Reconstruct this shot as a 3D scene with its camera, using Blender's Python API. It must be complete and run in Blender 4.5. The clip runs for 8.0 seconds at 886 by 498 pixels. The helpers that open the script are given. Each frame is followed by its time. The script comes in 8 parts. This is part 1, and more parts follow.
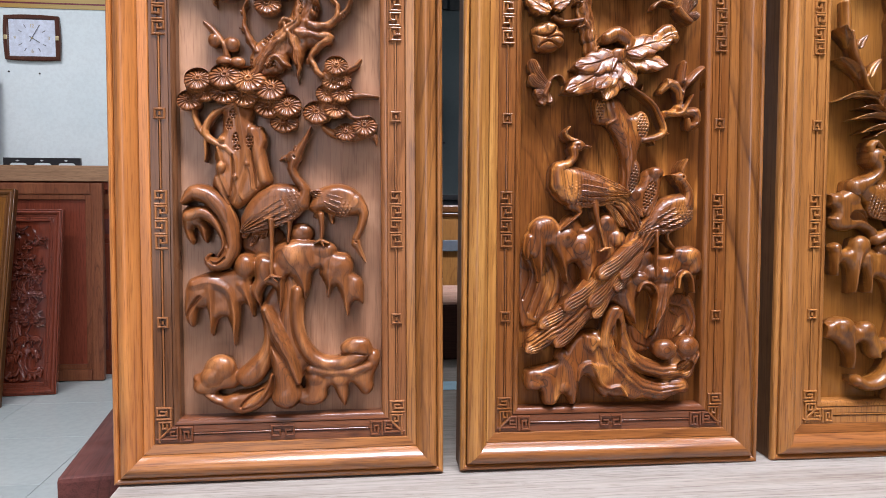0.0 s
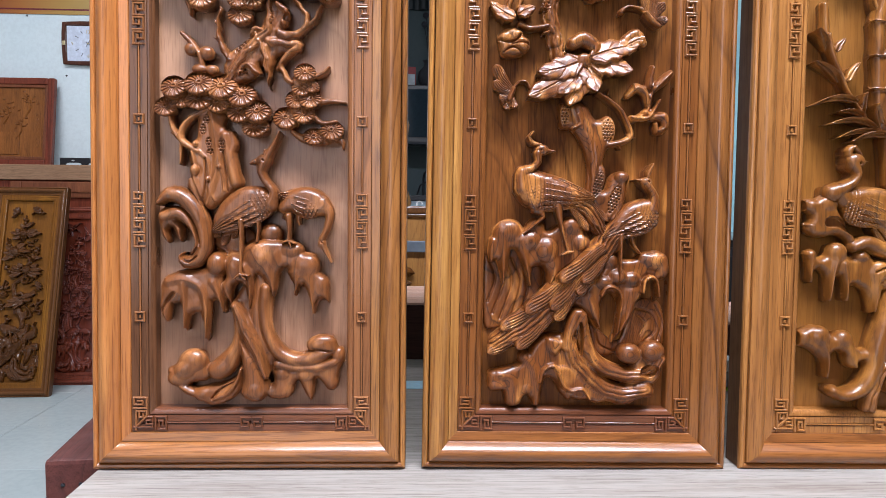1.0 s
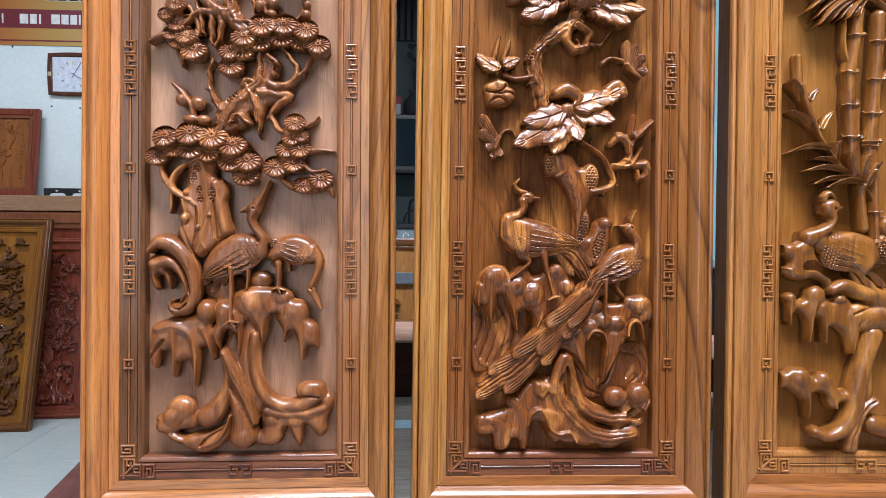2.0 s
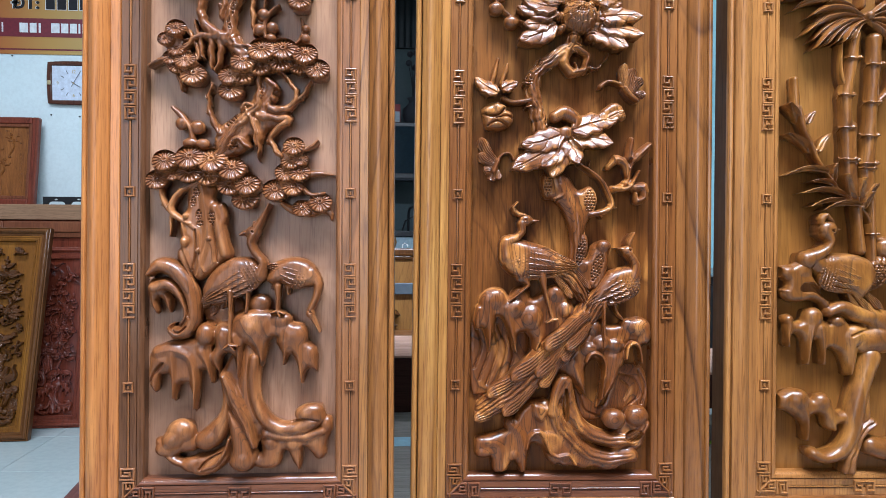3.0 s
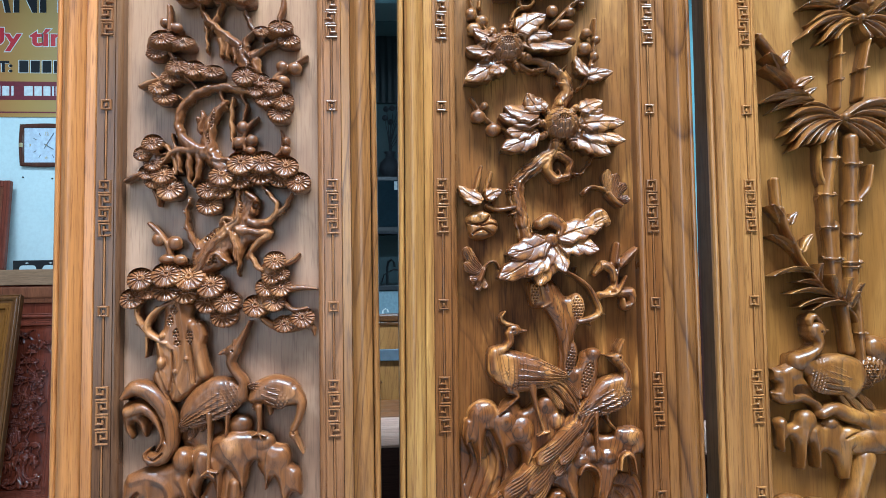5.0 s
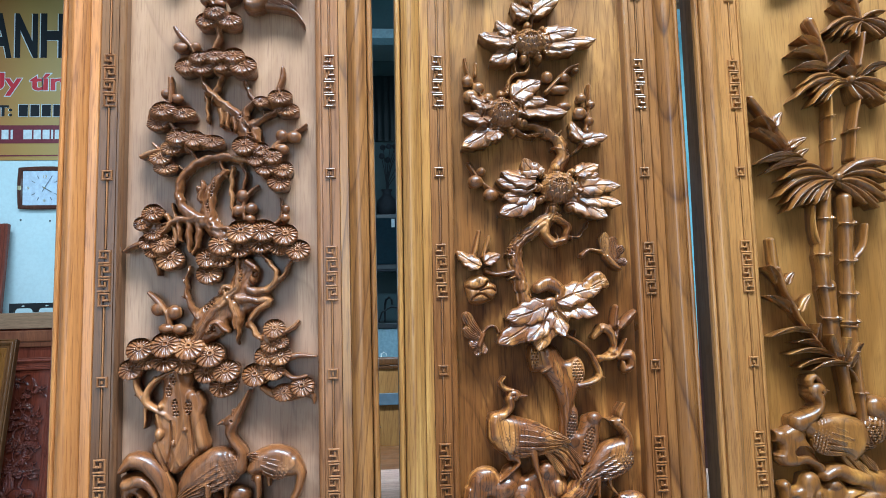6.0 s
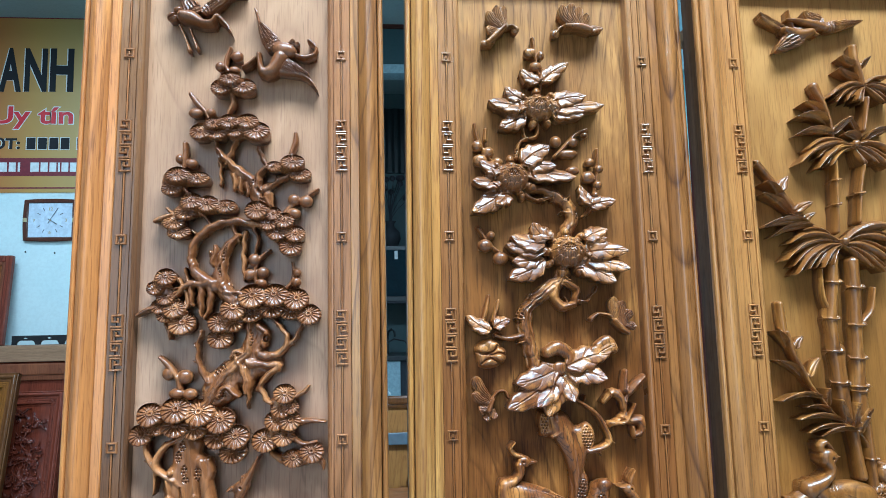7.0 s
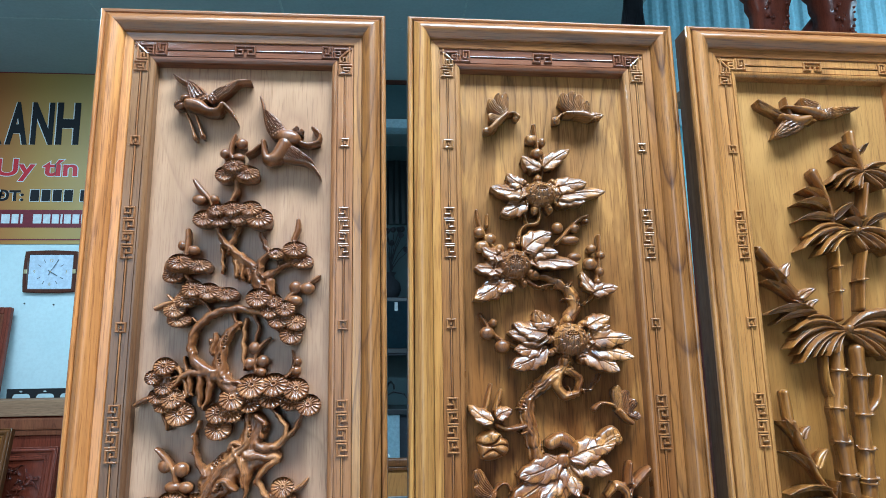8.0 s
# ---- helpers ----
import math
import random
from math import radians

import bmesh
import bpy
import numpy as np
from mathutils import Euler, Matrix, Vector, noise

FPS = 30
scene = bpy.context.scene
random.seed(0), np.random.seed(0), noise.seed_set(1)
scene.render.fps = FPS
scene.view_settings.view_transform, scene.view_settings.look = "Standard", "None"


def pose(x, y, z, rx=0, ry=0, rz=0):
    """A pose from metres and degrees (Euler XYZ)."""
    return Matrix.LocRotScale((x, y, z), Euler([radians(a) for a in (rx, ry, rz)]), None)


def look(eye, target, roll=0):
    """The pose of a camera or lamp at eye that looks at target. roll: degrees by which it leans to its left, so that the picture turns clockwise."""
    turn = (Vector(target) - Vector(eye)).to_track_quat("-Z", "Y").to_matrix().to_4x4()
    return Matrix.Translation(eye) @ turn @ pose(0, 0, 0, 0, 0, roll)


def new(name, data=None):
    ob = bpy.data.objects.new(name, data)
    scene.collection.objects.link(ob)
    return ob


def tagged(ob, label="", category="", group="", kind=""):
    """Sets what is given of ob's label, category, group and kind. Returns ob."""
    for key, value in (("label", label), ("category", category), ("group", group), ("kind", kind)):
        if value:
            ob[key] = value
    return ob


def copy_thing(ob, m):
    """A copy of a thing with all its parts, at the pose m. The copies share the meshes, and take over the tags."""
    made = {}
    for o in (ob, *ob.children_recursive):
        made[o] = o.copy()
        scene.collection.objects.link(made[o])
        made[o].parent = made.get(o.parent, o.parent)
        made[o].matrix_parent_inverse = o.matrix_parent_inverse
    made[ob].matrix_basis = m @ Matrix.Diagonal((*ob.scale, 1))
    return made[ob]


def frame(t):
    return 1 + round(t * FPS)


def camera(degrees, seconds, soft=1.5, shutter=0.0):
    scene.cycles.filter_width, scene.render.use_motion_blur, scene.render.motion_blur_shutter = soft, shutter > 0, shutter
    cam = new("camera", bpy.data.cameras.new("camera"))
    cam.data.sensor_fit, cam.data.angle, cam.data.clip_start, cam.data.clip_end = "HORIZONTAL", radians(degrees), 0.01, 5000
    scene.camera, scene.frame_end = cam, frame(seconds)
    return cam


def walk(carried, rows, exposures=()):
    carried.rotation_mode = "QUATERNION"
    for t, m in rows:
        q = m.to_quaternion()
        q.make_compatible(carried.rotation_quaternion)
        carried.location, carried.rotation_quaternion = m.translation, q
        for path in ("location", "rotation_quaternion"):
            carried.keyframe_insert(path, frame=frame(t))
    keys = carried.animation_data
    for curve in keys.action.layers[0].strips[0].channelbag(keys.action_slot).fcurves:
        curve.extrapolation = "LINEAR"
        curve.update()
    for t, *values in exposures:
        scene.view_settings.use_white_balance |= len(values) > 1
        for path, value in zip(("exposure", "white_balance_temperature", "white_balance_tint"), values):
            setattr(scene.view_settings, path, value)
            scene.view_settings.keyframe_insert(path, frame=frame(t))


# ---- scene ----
cam = camera(65.2, 8.0, soft=0.6)
TABLE, LEAN = 0.86, 2.5
GAUGE = Matrix.Translation((0, 1, TABLE)) @ pose(0, 0, 0, -LEAN) @ Matrix.Translation((0, -1, 0))
PATH = [
    (0, (-0.0980, 0.0786, 0.3351), (0.1218, 2.0652, 0.2655), -0.03),
    (0.5, (0.0076, 0.0429, 0.3314), (0.0790, 2.0409, 0.2771), 0.20),
    (1, (0.0206, 0.0470, 0.3376), (0.0907, 2.0447, 0.2700), 0.58),
    (1.5, (0.0165, 0.0385, 0.3565), (0.1223, 2.0355, 0.3303), 0.45),
    (3, (0.0169, 0.0301, 0.3928), (0.1300, 2.0268, 0.4107), 0.26),
    (3.5, (0.0130, 0.0350, 0.4242), (0.1312, 2.0310, 0.4657), 0.06),
    (4, (0.0156, 0.0390, 0.4413), (0.1503, 2.0313, 0.5536), -0.94),
    (4.5, (0.0107, 0.0496, 0.4652), (0.1808, 2.0389, 0.5822), -0.73),
    (6, (0.0060, 0.0404, 0.5351), (0.1922, 2.0182, 0.7669), -1.67),
    (6.5, (0.0013, 0.0298, 0.5604), (0.1912, 2.0023, 0.8311), -1.84),
    (7, (-0.0056, 0.0275, 0.5875), (0.1768, 1.9953, 0.8950), -1.43),
    (7.5, (-0.0061, 0.0234, 0.6222), (0.1792, 1.9758, 1.0142), -1.17),
    (8, (-0.0075, 0.0199, 0.6476), (0.1753, 1.9633, 1.0833), -1.21),
]
BALANCE = [(0, -0.26, 6750, 25), (1, -0.22, 6400, 22), (1.7, -0.22, 6450, 20), (3, -0.17, 5780, 13), (3.5, -0.14, 5850, 11), (4.5, -0.15, 5150, 1), (6.5, -0.17, 4930, -5), (8, -0.19, 4860, -7)]
walk(cam, [(t, GAUGE @ look(eye, target, roll)) for t, eye, target, roll in PATH], BALANCE)

# ---- world and light ----
world = bpy.data.worlds.new("sky")
scene.world = world
world.use_nodes = True
wn = world.node_tree
sky = wn.nodes.new("ShaderNodeTexSky")
sky.sky_type, sky.sun_disc = "NISHITA", False
sky.sun_elevation, sky.sun_rotation = radians(50), radians(200)
wn.links.new(sky.outputs["Color"], wn.nodes["Background"].inputs["Color"])
wn.nodes["Background"].inputs["Strength"].default_value = 0.12
scene.view_settings.exposure = 0.0


def area_lamp(name, m, sx, sy, watts, colour):
    data = bpy.data.lights.new(name, "AREA")
    data.shape, data.size, data.size_y, data.energy, data.color = "RECTANGLE", sx, sy, watts, colour
    ob = new(name, data)
    ob.matrix_world = m
    return ob


# unseen skylight, inferred from highlights on the carvings, and added fill lamps
area_lamp("skylight_daylight", look((0.4, -0.2, 3.97), (0.4, -0.199, 0)), 2.2, 0.7, 395, (0.82, 0.92, 1.0))
# Added fill without fixtures; the last one brightens the back wall.
FILLS = [(-1.9, -1.9, 22), (0.2, -3.0, 8), (-2.5, 3.3, 84)]
for fill_x, fill_y, fill_watts in FILLS:
    area_lamp("tube_light", look((fill_x, fill_y, 3.86), (fill_x, fill_y, 0)), 1.2, 0.06, fill_watts, (0.93, 0.97, 1.0))
area_lamp("shop_window_daylight", look((-1.8, -4.45, 2.34), (-1.3, 1.0, 1.6)), 2.9, 3.1, 68, (0.96, 0.97, 0.98))
# Added fill with no opening behind it, brightens the side bay.
area_lamp("side_daylight", look((5.3, 3.6, 3.2), (3.0, 5.3, 3.0)), 1.5, 2.6, 90, (0.75, 0.93, 1.0))

# ---- materials ----
def nodes_of(name):
    mat = bpy.data.materials.new(name)
    mat.use_nodes = True
    nt = mat.node_tree
    return mat, nt, nt.nodes["Principled BSDF"]


def add(nt, kind, **values):
    nd = nt.nodes.new(kind)
    for key, value in values.items():
        nd.inputs[key.replace("_", " ")].default_value = value
    return nd


def ramp(nt, stops, source):
    nd = nt.nodes.new("ShaderNodeValToRGB")
    el = nd.color_ramp.elements
    while len(el) < len(stops):
        el.new(0.5)
    for e, (p, c) in zip(el, stops):
        e.position, e.color = p, (*c, 1)
    nt.links.new(source, nd.inputs["Fac"])
    return nd.outputs["Color"]


def mix(nt, fac, a, b, mode="MIX"):
    nd = nt.nodes.new("ShaderNodeMix")
    nd.data_type, nd.blend_type = "RGBA", mode
    for key, v in (("Factor", fac), ("A", a), ("B", b)):
        sock = [s for s in nd.inputs if s.name == key and (key == "Factor" and s.type == "VALUE" or key != "Factor" and s.type == "RGBA")][0]
        if isinstance(v, (int, float)):
            sock.default_value = v
        elif isinstance(v, tuple):
            sock.default_value = (*v, 1)
        else:
            nt.links.new(v, sock)
    return [s for s in nd.outputs if s.type == "RGBA"][0]


def spot(nt, scale=(1, 1, 1), spread=9.0):
    """Object coordinates, shifted from object to object, stretched by scale."""
    tc, info = nt.nodes.new("ShaderNodeTexCoord"), nt.nodes.new("ShaderNodeObjectInfo")
    shift = add(nt, "ShaderNodeVectorMath")
    shift.operation = "MULTIPLY_ADD"
    nt.links.new(info.outputs["Random"], shift.inputs[0])
    shift.inputs[1].default_value = (spread, spread * 0.7, spread * 1.3)
    nt.links.new(tc.outputs["Object"], shift.inputs[2])
    mp = add(nt, "ShaderNodeMapping", Scale=scale)
    nt.links.new(shift.outputs[0], mp.inputs["Vector"])
    return mp.outputs["Vector"]


def noise_tex(nt, vec, scale, detail=4.0, rough=0.55, distort=0.0):
    nd = add(nt, "ShaderNodeTexNoise", Scale=scale, Detail=detail, Roughness=rough, Distortion=distort)
    nt.links.new(vec, nd.inputs["Vector"])
    return nd.outputs["Fac"]


def bump(nt, bsdf, height, strength, distance=0.001):
    nd = add(nt, "ShaderNodeBump", Strength=strength, Distance=distance)
    nt.links.new(height, nd.inputs["Height"])
    nt.links.new(nd.outputs["Normal"], bsdf.inputs["Normal"])


def maths(nt, op, a, b=0.0):
    nd = nt.nodes.new("ShaderNodeMath")
    nd.operation = op
    for sock, v in zip(nd.inputs, (a, b)):
        if isinstance(v, (int, float)):
            sock.default_value = v
        else:
            nt.links.new(v, sock)
    return nd.outputs[0]


def wood(name, light, mid, dark, axis="Z", rough=0.3, coat=0.35, figure=1.0, lines=0.6, cloud=0.6, seeds=9.0, reach=0.11, streaks=0.6, years=20.0, clear=0.4, fine=0.75, high_tone=None, broad=10.0, curl=0.25, knots=False, across=1.0, gloss=0.15, swirl=0.6, spec=0.15, pores=0.45):
    """Lacquered wood: broad clouds of tone, growth rings cut into arches and thin dark lines, and fine pores along one axis."""
    mat, nt, bsdf = nodes_of(name)

    def along(a, b, c):
        return {"X": (c, b * across, a), "Y": (a, c, b), "Z": (a, b * across, c)}[axis]

    base = spot(nt, along(1.0, 1.0, reach), seeds)
    rings = noise_tex(nt, base, 6.0 * figure, 1.2, 0.4, curl)
    year = maths(nt, "FRACT", maths(nt, "MULTIPLY", rings, years))
    thin = ramp(nt, [(0.0, (1, 1, 1)), (0.07, (0.55, 0.55, 0.55)), (0.24, (0, 0, 0)), (0.92, (0.04, 0.04, 0.04)), (1.0, (1, 1, 1))], year)
    fade = ramp(nt, [(clear, (0.1, 0.1, 0.1)), (clear + 0.18, (1, 1, 1))], noise_tex(nt, base, 9.0, 3, 0.6, 0.4))
    wide = noise_tex(nt, base, broad, 3, 0.5, swirl)
    streak = noise_tex(nt, spot(nt, along(1.0, 1.0, reach * 0.25), seeds), 170.0, 3, 0.55)
    col = ramp(nt, [(0.22, tuple(0.6 * a + 0.4 * b for a, b in zip(dark, mid))), (0.4, mid), (0.52, mid), (0.68, light)], wide)
    col = mix(nt, cloud, mid, col)
    col = mix(nt, streaks, col, ramp(nt, [(0.3, (0.66, 0.6, 0.56)), (0.5, (1, 1, 1)), (0.68, (1.16, 1.14, 1.1))], streak), "MULTIPLY")
    # Tone blended in with height: wood colour, and uneven light painted into it.
    if high_tone:
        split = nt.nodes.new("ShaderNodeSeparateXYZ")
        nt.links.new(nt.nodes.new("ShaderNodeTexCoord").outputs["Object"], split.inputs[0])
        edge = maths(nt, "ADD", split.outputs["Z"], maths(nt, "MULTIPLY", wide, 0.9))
        col = mix(nt, ramp(nt, [(0.0, (0, 0, 0)), (1.0, (0.85, 0.85, 0.85))], maths(nt, "SUBTRACT", edge, 0.95)), col, high_tone)
    if knots:
        cells = add(nt, "ShaderNodeTexVoronoi", Scale=9.0)
        nt.links.new(spot(nt, along(1.0, 1.0, 0.45), seeds), cells.inputs["Vector"])
        eye = ramp(nt, [(0.03, (0.8, 0.8, 0.8)), (0.075, (0.25, 0.25, 0.25)), (0.13, (0, 0, 0))], cells.outputs["Distance"])
        col = mix(nt, eye, col, dark)
    amount = mix(nt, 1.0, thin, fade, "MULTIPLY")
    amount = mix(nt, 1.0, amount, (lines, lines, lines), "MULTIPLY")
    col = mix(nt, amount, col, dark)
    fibre = noise_tex(nt, spot(nt, along(1.0, 1.0, 0.03), seeds), 700.0, 3, 0.6)
    col = mix(nt, fine, col, ramp(nt, [(0.35, (0.52, 0.46, 0.42)), (0.46, (1, 1, 1)), (0.7, (1.1, 1.08, 1.05))], fibre), "MULTIPLY")
    pore = noise_tex(nt, spot(nt, along(1.0, 1.0, 0.055), seeds + 1.7), 330.0, 2, 0.5)
    spread = noise_tex(nt, base, 14.0, 2, 0.5)
    pore = mix(nt, 1.0, ramp(nt, [(0.585, (0, 0, 0)), (0.66, (pores, pores, pores))], pore), ramp(nt, [(0.38, (0.3, 0.3, 0.3)), (0.6, (1, 1, 1))], spread), "MULTIPLY")
    col = mix(nt, pore, col, tuple(0.75 * v for v in dark))
    nt.links.new(col, bsdf.inputs["Base Color"])
    rr = ramp(nt, [(0.3, (rough * 0.85,) * 3), (0.7, (rough * 1.25,) * 3)], noise_tex(nt, spot(nt, (6, 6, 6)), 4.0, 4))
    nt.links.new(rr, bsdf.inputs["Roughness"])
    bsdf.inputs["Specular IOR Level"].default_value = spec
    bsdf.inputs["Coat Weight"].default_value = coat
    bsdf.inputs["Coat Roughness"].default_value = gloss
    bump(nt, bsdf, fibre, 0.08, 0.0004)
    return mat


def plaster(name, a, b, rough=0.7, scale=3.0, relief=0.15):
    mat, nt, bsdf = nodes_of(name)
    vec = spot(nt, (1, 1, 1), 3.0)
    big, small = noise_tex(nt, vec, scale * 0.4, 3), noise_tex(nt, vec, scale * 16, 4)
    col = ramp(nt, [(0.3, a), (0.7, b)], big)
    col = mix(nt, 0.25, col, ramp(nt, [(0.35, (0.75, 0.75, 0.75)), (0.6, (1, 1, 1))], small), "MULTIPLY")
    nt.links.new(col, bsdf.inputs["Base Color"])
    bsdf.inputs["Roughness"].default_value = rough
    bump(nt, bsdf, small, relief, 0.002)
    return mat


def plain(name, colour, rough=0.5, metal=0.0, glow=0.0):
    mat, nt, bsdf = nodes_of(name)
    vec = spot(nt, (1, 1, 1), 3.0)
    n = noise_tex(nt, vec, 40.0, 3)
    c2 = tuple(v * 0.8 for v in colour)
    nt.links.new(ramp(nt, [(0.35, c2), (0.65, colour)], n), bsdf.inputs["Base Color"])
    bsdf.inputs["Roughness"].default_value, bsdf.inputs["Metallic"].default_value = rough, metal
    if glow:
        bsdf.inputs["Emission Color"].default_value = (*colour, 1)
        bsdf.inputs["Emission Strength"].default_value = glow
    return mat


WALNUT_BOARD = wood("walnut_board", (0.47, 0.248, 0.142), (0.325, 0.16, 0.088), (0.17, 0.076, 0.04), rough=0.35, coat=0.55, gloss=0.27, figure=0.6, lines=0.35, cloud=1.0, reach=0.4, streaks=0.3, fine=0.35, curl=1.0, broad=9.0, swirl=1.8, years=12.0, high_tone=(0.38, 0.19, 0.085))
# Darkens upward, so paler low carvings stand in for more light there.
WALNUT_CARVED = wood("walnut_carved", (0.43, 0.165, 0.052), (0.195, 0.061, 0.0155), (0.03, 0.0088, 0.0028), rough=0.36, coat=0.3, gloss=0.12, spec=0.4, cloud=1.0, broad=24.0, figure=1.5, lines=0.7, reach=0.3, years=16.0, fine=0.45, curl=0.9, across=1.8, high_tone=(0.125, 0.04, 0.012))
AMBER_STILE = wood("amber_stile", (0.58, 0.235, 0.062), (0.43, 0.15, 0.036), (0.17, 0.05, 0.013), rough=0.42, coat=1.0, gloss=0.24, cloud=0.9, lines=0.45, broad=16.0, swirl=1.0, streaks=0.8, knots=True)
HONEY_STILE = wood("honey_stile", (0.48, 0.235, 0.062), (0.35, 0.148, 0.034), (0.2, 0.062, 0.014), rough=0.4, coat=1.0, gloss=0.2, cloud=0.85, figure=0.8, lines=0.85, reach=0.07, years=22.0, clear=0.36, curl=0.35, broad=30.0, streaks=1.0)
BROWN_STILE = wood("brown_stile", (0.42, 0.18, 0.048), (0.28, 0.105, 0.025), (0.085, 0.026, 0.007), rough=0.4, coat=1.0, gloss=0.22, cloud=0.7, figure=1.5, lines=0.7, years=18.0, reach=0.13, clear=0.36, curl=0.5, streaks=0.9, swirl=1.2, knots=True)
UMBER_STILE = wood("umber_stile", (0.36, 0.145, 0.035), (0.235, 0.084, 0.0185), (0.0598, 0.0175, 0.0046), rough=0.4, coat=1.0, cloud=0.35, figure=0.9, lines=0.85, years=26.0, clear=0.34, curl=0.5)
# Paler upward: direct light on the panel's top, put into the board colour.
TEAK_BOARD = wood("teak_board", (0.49, 0.192, 0.041), (0.19, 0.062, 0.0118), (0.04, 0.0105, 0.0025), rough=0.36, coat=0.25, gloss=0.25, figure=0.9, lines=0.55, cloud=1.0, reach=0.26, years=14.0, clear=0.36, fine=0.7, streaks=0.8, broad=15.0, swirl=1.6, high_tone=(0.36, 0.175, 0.055), curl=0.8)
TEAK_CARVED = wood("teak_carved", (0.48, 0.18, 0.04), (0.175, 0.05, 0.0095), (0.015, 0.004, 0.0015), rough=0.36, coat=0.4, gloss=0.12, spec=0.32, cloud=1.0, broad=24.0, figure=1.5, lines=0.8, reach=0.3, years=32.0, clear=0.26, fine=0.5, curl=0.9, across=2.6, swirl=1.2, high_tone=(0.25, 0.105, 0.027))
# Paler upward as well, direct light on the top painted into the wood.
GOLD_BOARD = wood("gold_board", (0.32, 0.133, 0.027), (0.225, 0.087, 0.017), (0.11, 0.036, 0.008), rough=0.36, coat=0.25, figure=0.6, lines=0.3, reach=0.25, cloud=1.0, fine=0.4, streaks=0.3, swirl=1.4, curl=0.8, high_tone=(0.41, 0.198, 0.062), pores=0.3)
GOLD_CARVED = wood("gold_carved", (0.38, 0.152, 0.028), (0.18, 0.06, 0.0095), (0.035, 0.0105, 0.003), rough=0.36, coat=0.35, gloss=0.12, spec=0.38, cloud=1.0, broad=20.0, figure=1.3, lines=0.6, reach=0.3, years=16.0, fine=0.4, across=1.8)
PANEL3_STILE = wood("russet_stile", (0.45, 0.196, 0.053), (0.32, 0.126, 0.032), (0.11, 0.036, 0.009), rough=0.4, coat=0.7, cloud=0.7, figure=0.6, lines=0.5, knots=True)
AMBER_RAIL = wood("amber_rail", (0.38, 0.145, 0.038), (0.255, 0.088, 0.021), (0.095, 0.028, 0.008), axis="X", rough=0.34, coat=1.0, gloss=0.24, lines=0.55, knots=True)
LINER_DARK = wood("liner_dark", (0.22, 0.092, 0.037), (0.125, 0.049, 0.02), (0.04, 0.015, 0.007), rough=0.32, coat=0.5, lines=0.5, high_tone=(0.34, 0.15, 0.055))
# Darkened for the top liner's shadow and dark reflection; the bottom shares it.
LINER_SHADE = wood("liner_shade", (0.24, 0.083, 0.034), (0.145, 0.046, 0.019), (0.05, 0.015, 0.007), axis="X", rough=0.32, coat=0.6, lines=0.6)
LINER_RUSSET = wood("liner_russet", (0.33, 0.12, 0.03), (0.2, 0.066, 0.0155), (0.06, 0.018, 0.005), rough=0.32, coat=0.6, lines=0.7, high_tone=(0.38, 0.18, 0.065))
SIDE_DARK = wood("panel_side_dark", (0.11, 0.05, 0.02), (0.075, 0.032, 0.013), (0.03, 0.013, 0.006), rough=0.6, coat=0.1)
RED_TIMBER = wood("red_timber", (0.15, 0.048, 0.035), (0.105, 0.033, 0.027), (0.05, 0.018, 0.016), axis="Y", rough=0.5, coat=0.0)
RED_LACQUER = wood("red_lacquer", (0.27, 0.062, 0.03), (0.175, 0.039, 0.02), (0.05, 0.012, 0.008), rough=0.4, coat=0.25)
GREY_PLANK = wood("grey_plank", (0.37, 0.225, 0.13), (0.29, 0.17, 0.098), (0.19, 0.11, 0.065), axis="X", rough=0.6, coat=0.0, lines=0.5)
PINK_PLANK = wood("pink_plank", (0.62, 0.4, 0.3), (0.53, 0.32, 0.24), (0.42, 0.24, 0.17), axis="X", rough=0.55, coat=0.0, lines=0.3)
PALE_TABLE = wood("bleached_board", (0.36, 0.335, 0.305), (0.305, 0.28, 0.25), (0.2, 0.16, 0.13), axis="X", rough=0.45, coat=0.15, figure=0.35, lines=0.35, cloud=0.6)
WALL_BLUE = plaster("pale_blue_wall", (0.62, 0.74, 0.76), (0.7, 0.8, 0.81))
# Both darkened in the paint itself, standing for the unlit back room.
TEAL_UNLIT = plaster("teal_unlit", (0.03, 0.06, 0.068), (0.045, 0.08, 0.09))
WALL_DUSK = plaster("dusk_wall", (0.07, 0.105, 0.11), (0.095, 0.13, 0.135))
CEILING_GREY = plaster("ceiling_grey", (0.24, 0.28, 0.28), (0.29, 0.33, 0.33), 0.8)
FLOOR_TILE = plaster("floor_tile", (0.42, 0.49, 0.48), (0.5, 0.56, 0.545), 0.16, 2.0, 0.03)
GROUT = plain("grout", (0.34, 0.38, 0.37), 0.8)
BLACK = plain("black_plastic", (0.012, 0.013, 0.016), 0.35)
CHARCOAL = plain("charcoal_cloth", (0.03, 0.032, 0.04), 0.8)
STEEL_BLUE = plain("painted_steel", (0.32, 0.42, 0.47), 0.4)
SHEET_BLUE = plain("sheet_metal", (0.4, 0.58, 0.66), 0.45, 0.0)
WALL_CYAN = plaster("cyan_wall", (0.42, 0.78, 0.86), (0.48, 0.82, 0.88))
SHUTTER_DARK = plain("dark_shutter", (0.008, 0.016, 0.019), 0.5)
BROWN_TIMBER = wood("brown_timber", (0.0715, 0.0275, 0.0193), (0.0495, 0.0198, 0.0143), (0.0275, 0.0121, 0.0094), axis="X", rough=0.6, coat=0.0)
LINER_WALNUT = wood("liner_walnut", (0.39, 0.165, 0.062), (0.265, 0.102, 0.037), (0.09, 0.031, 0.011), rough=0.32, coat=0.6, lines=0.6)
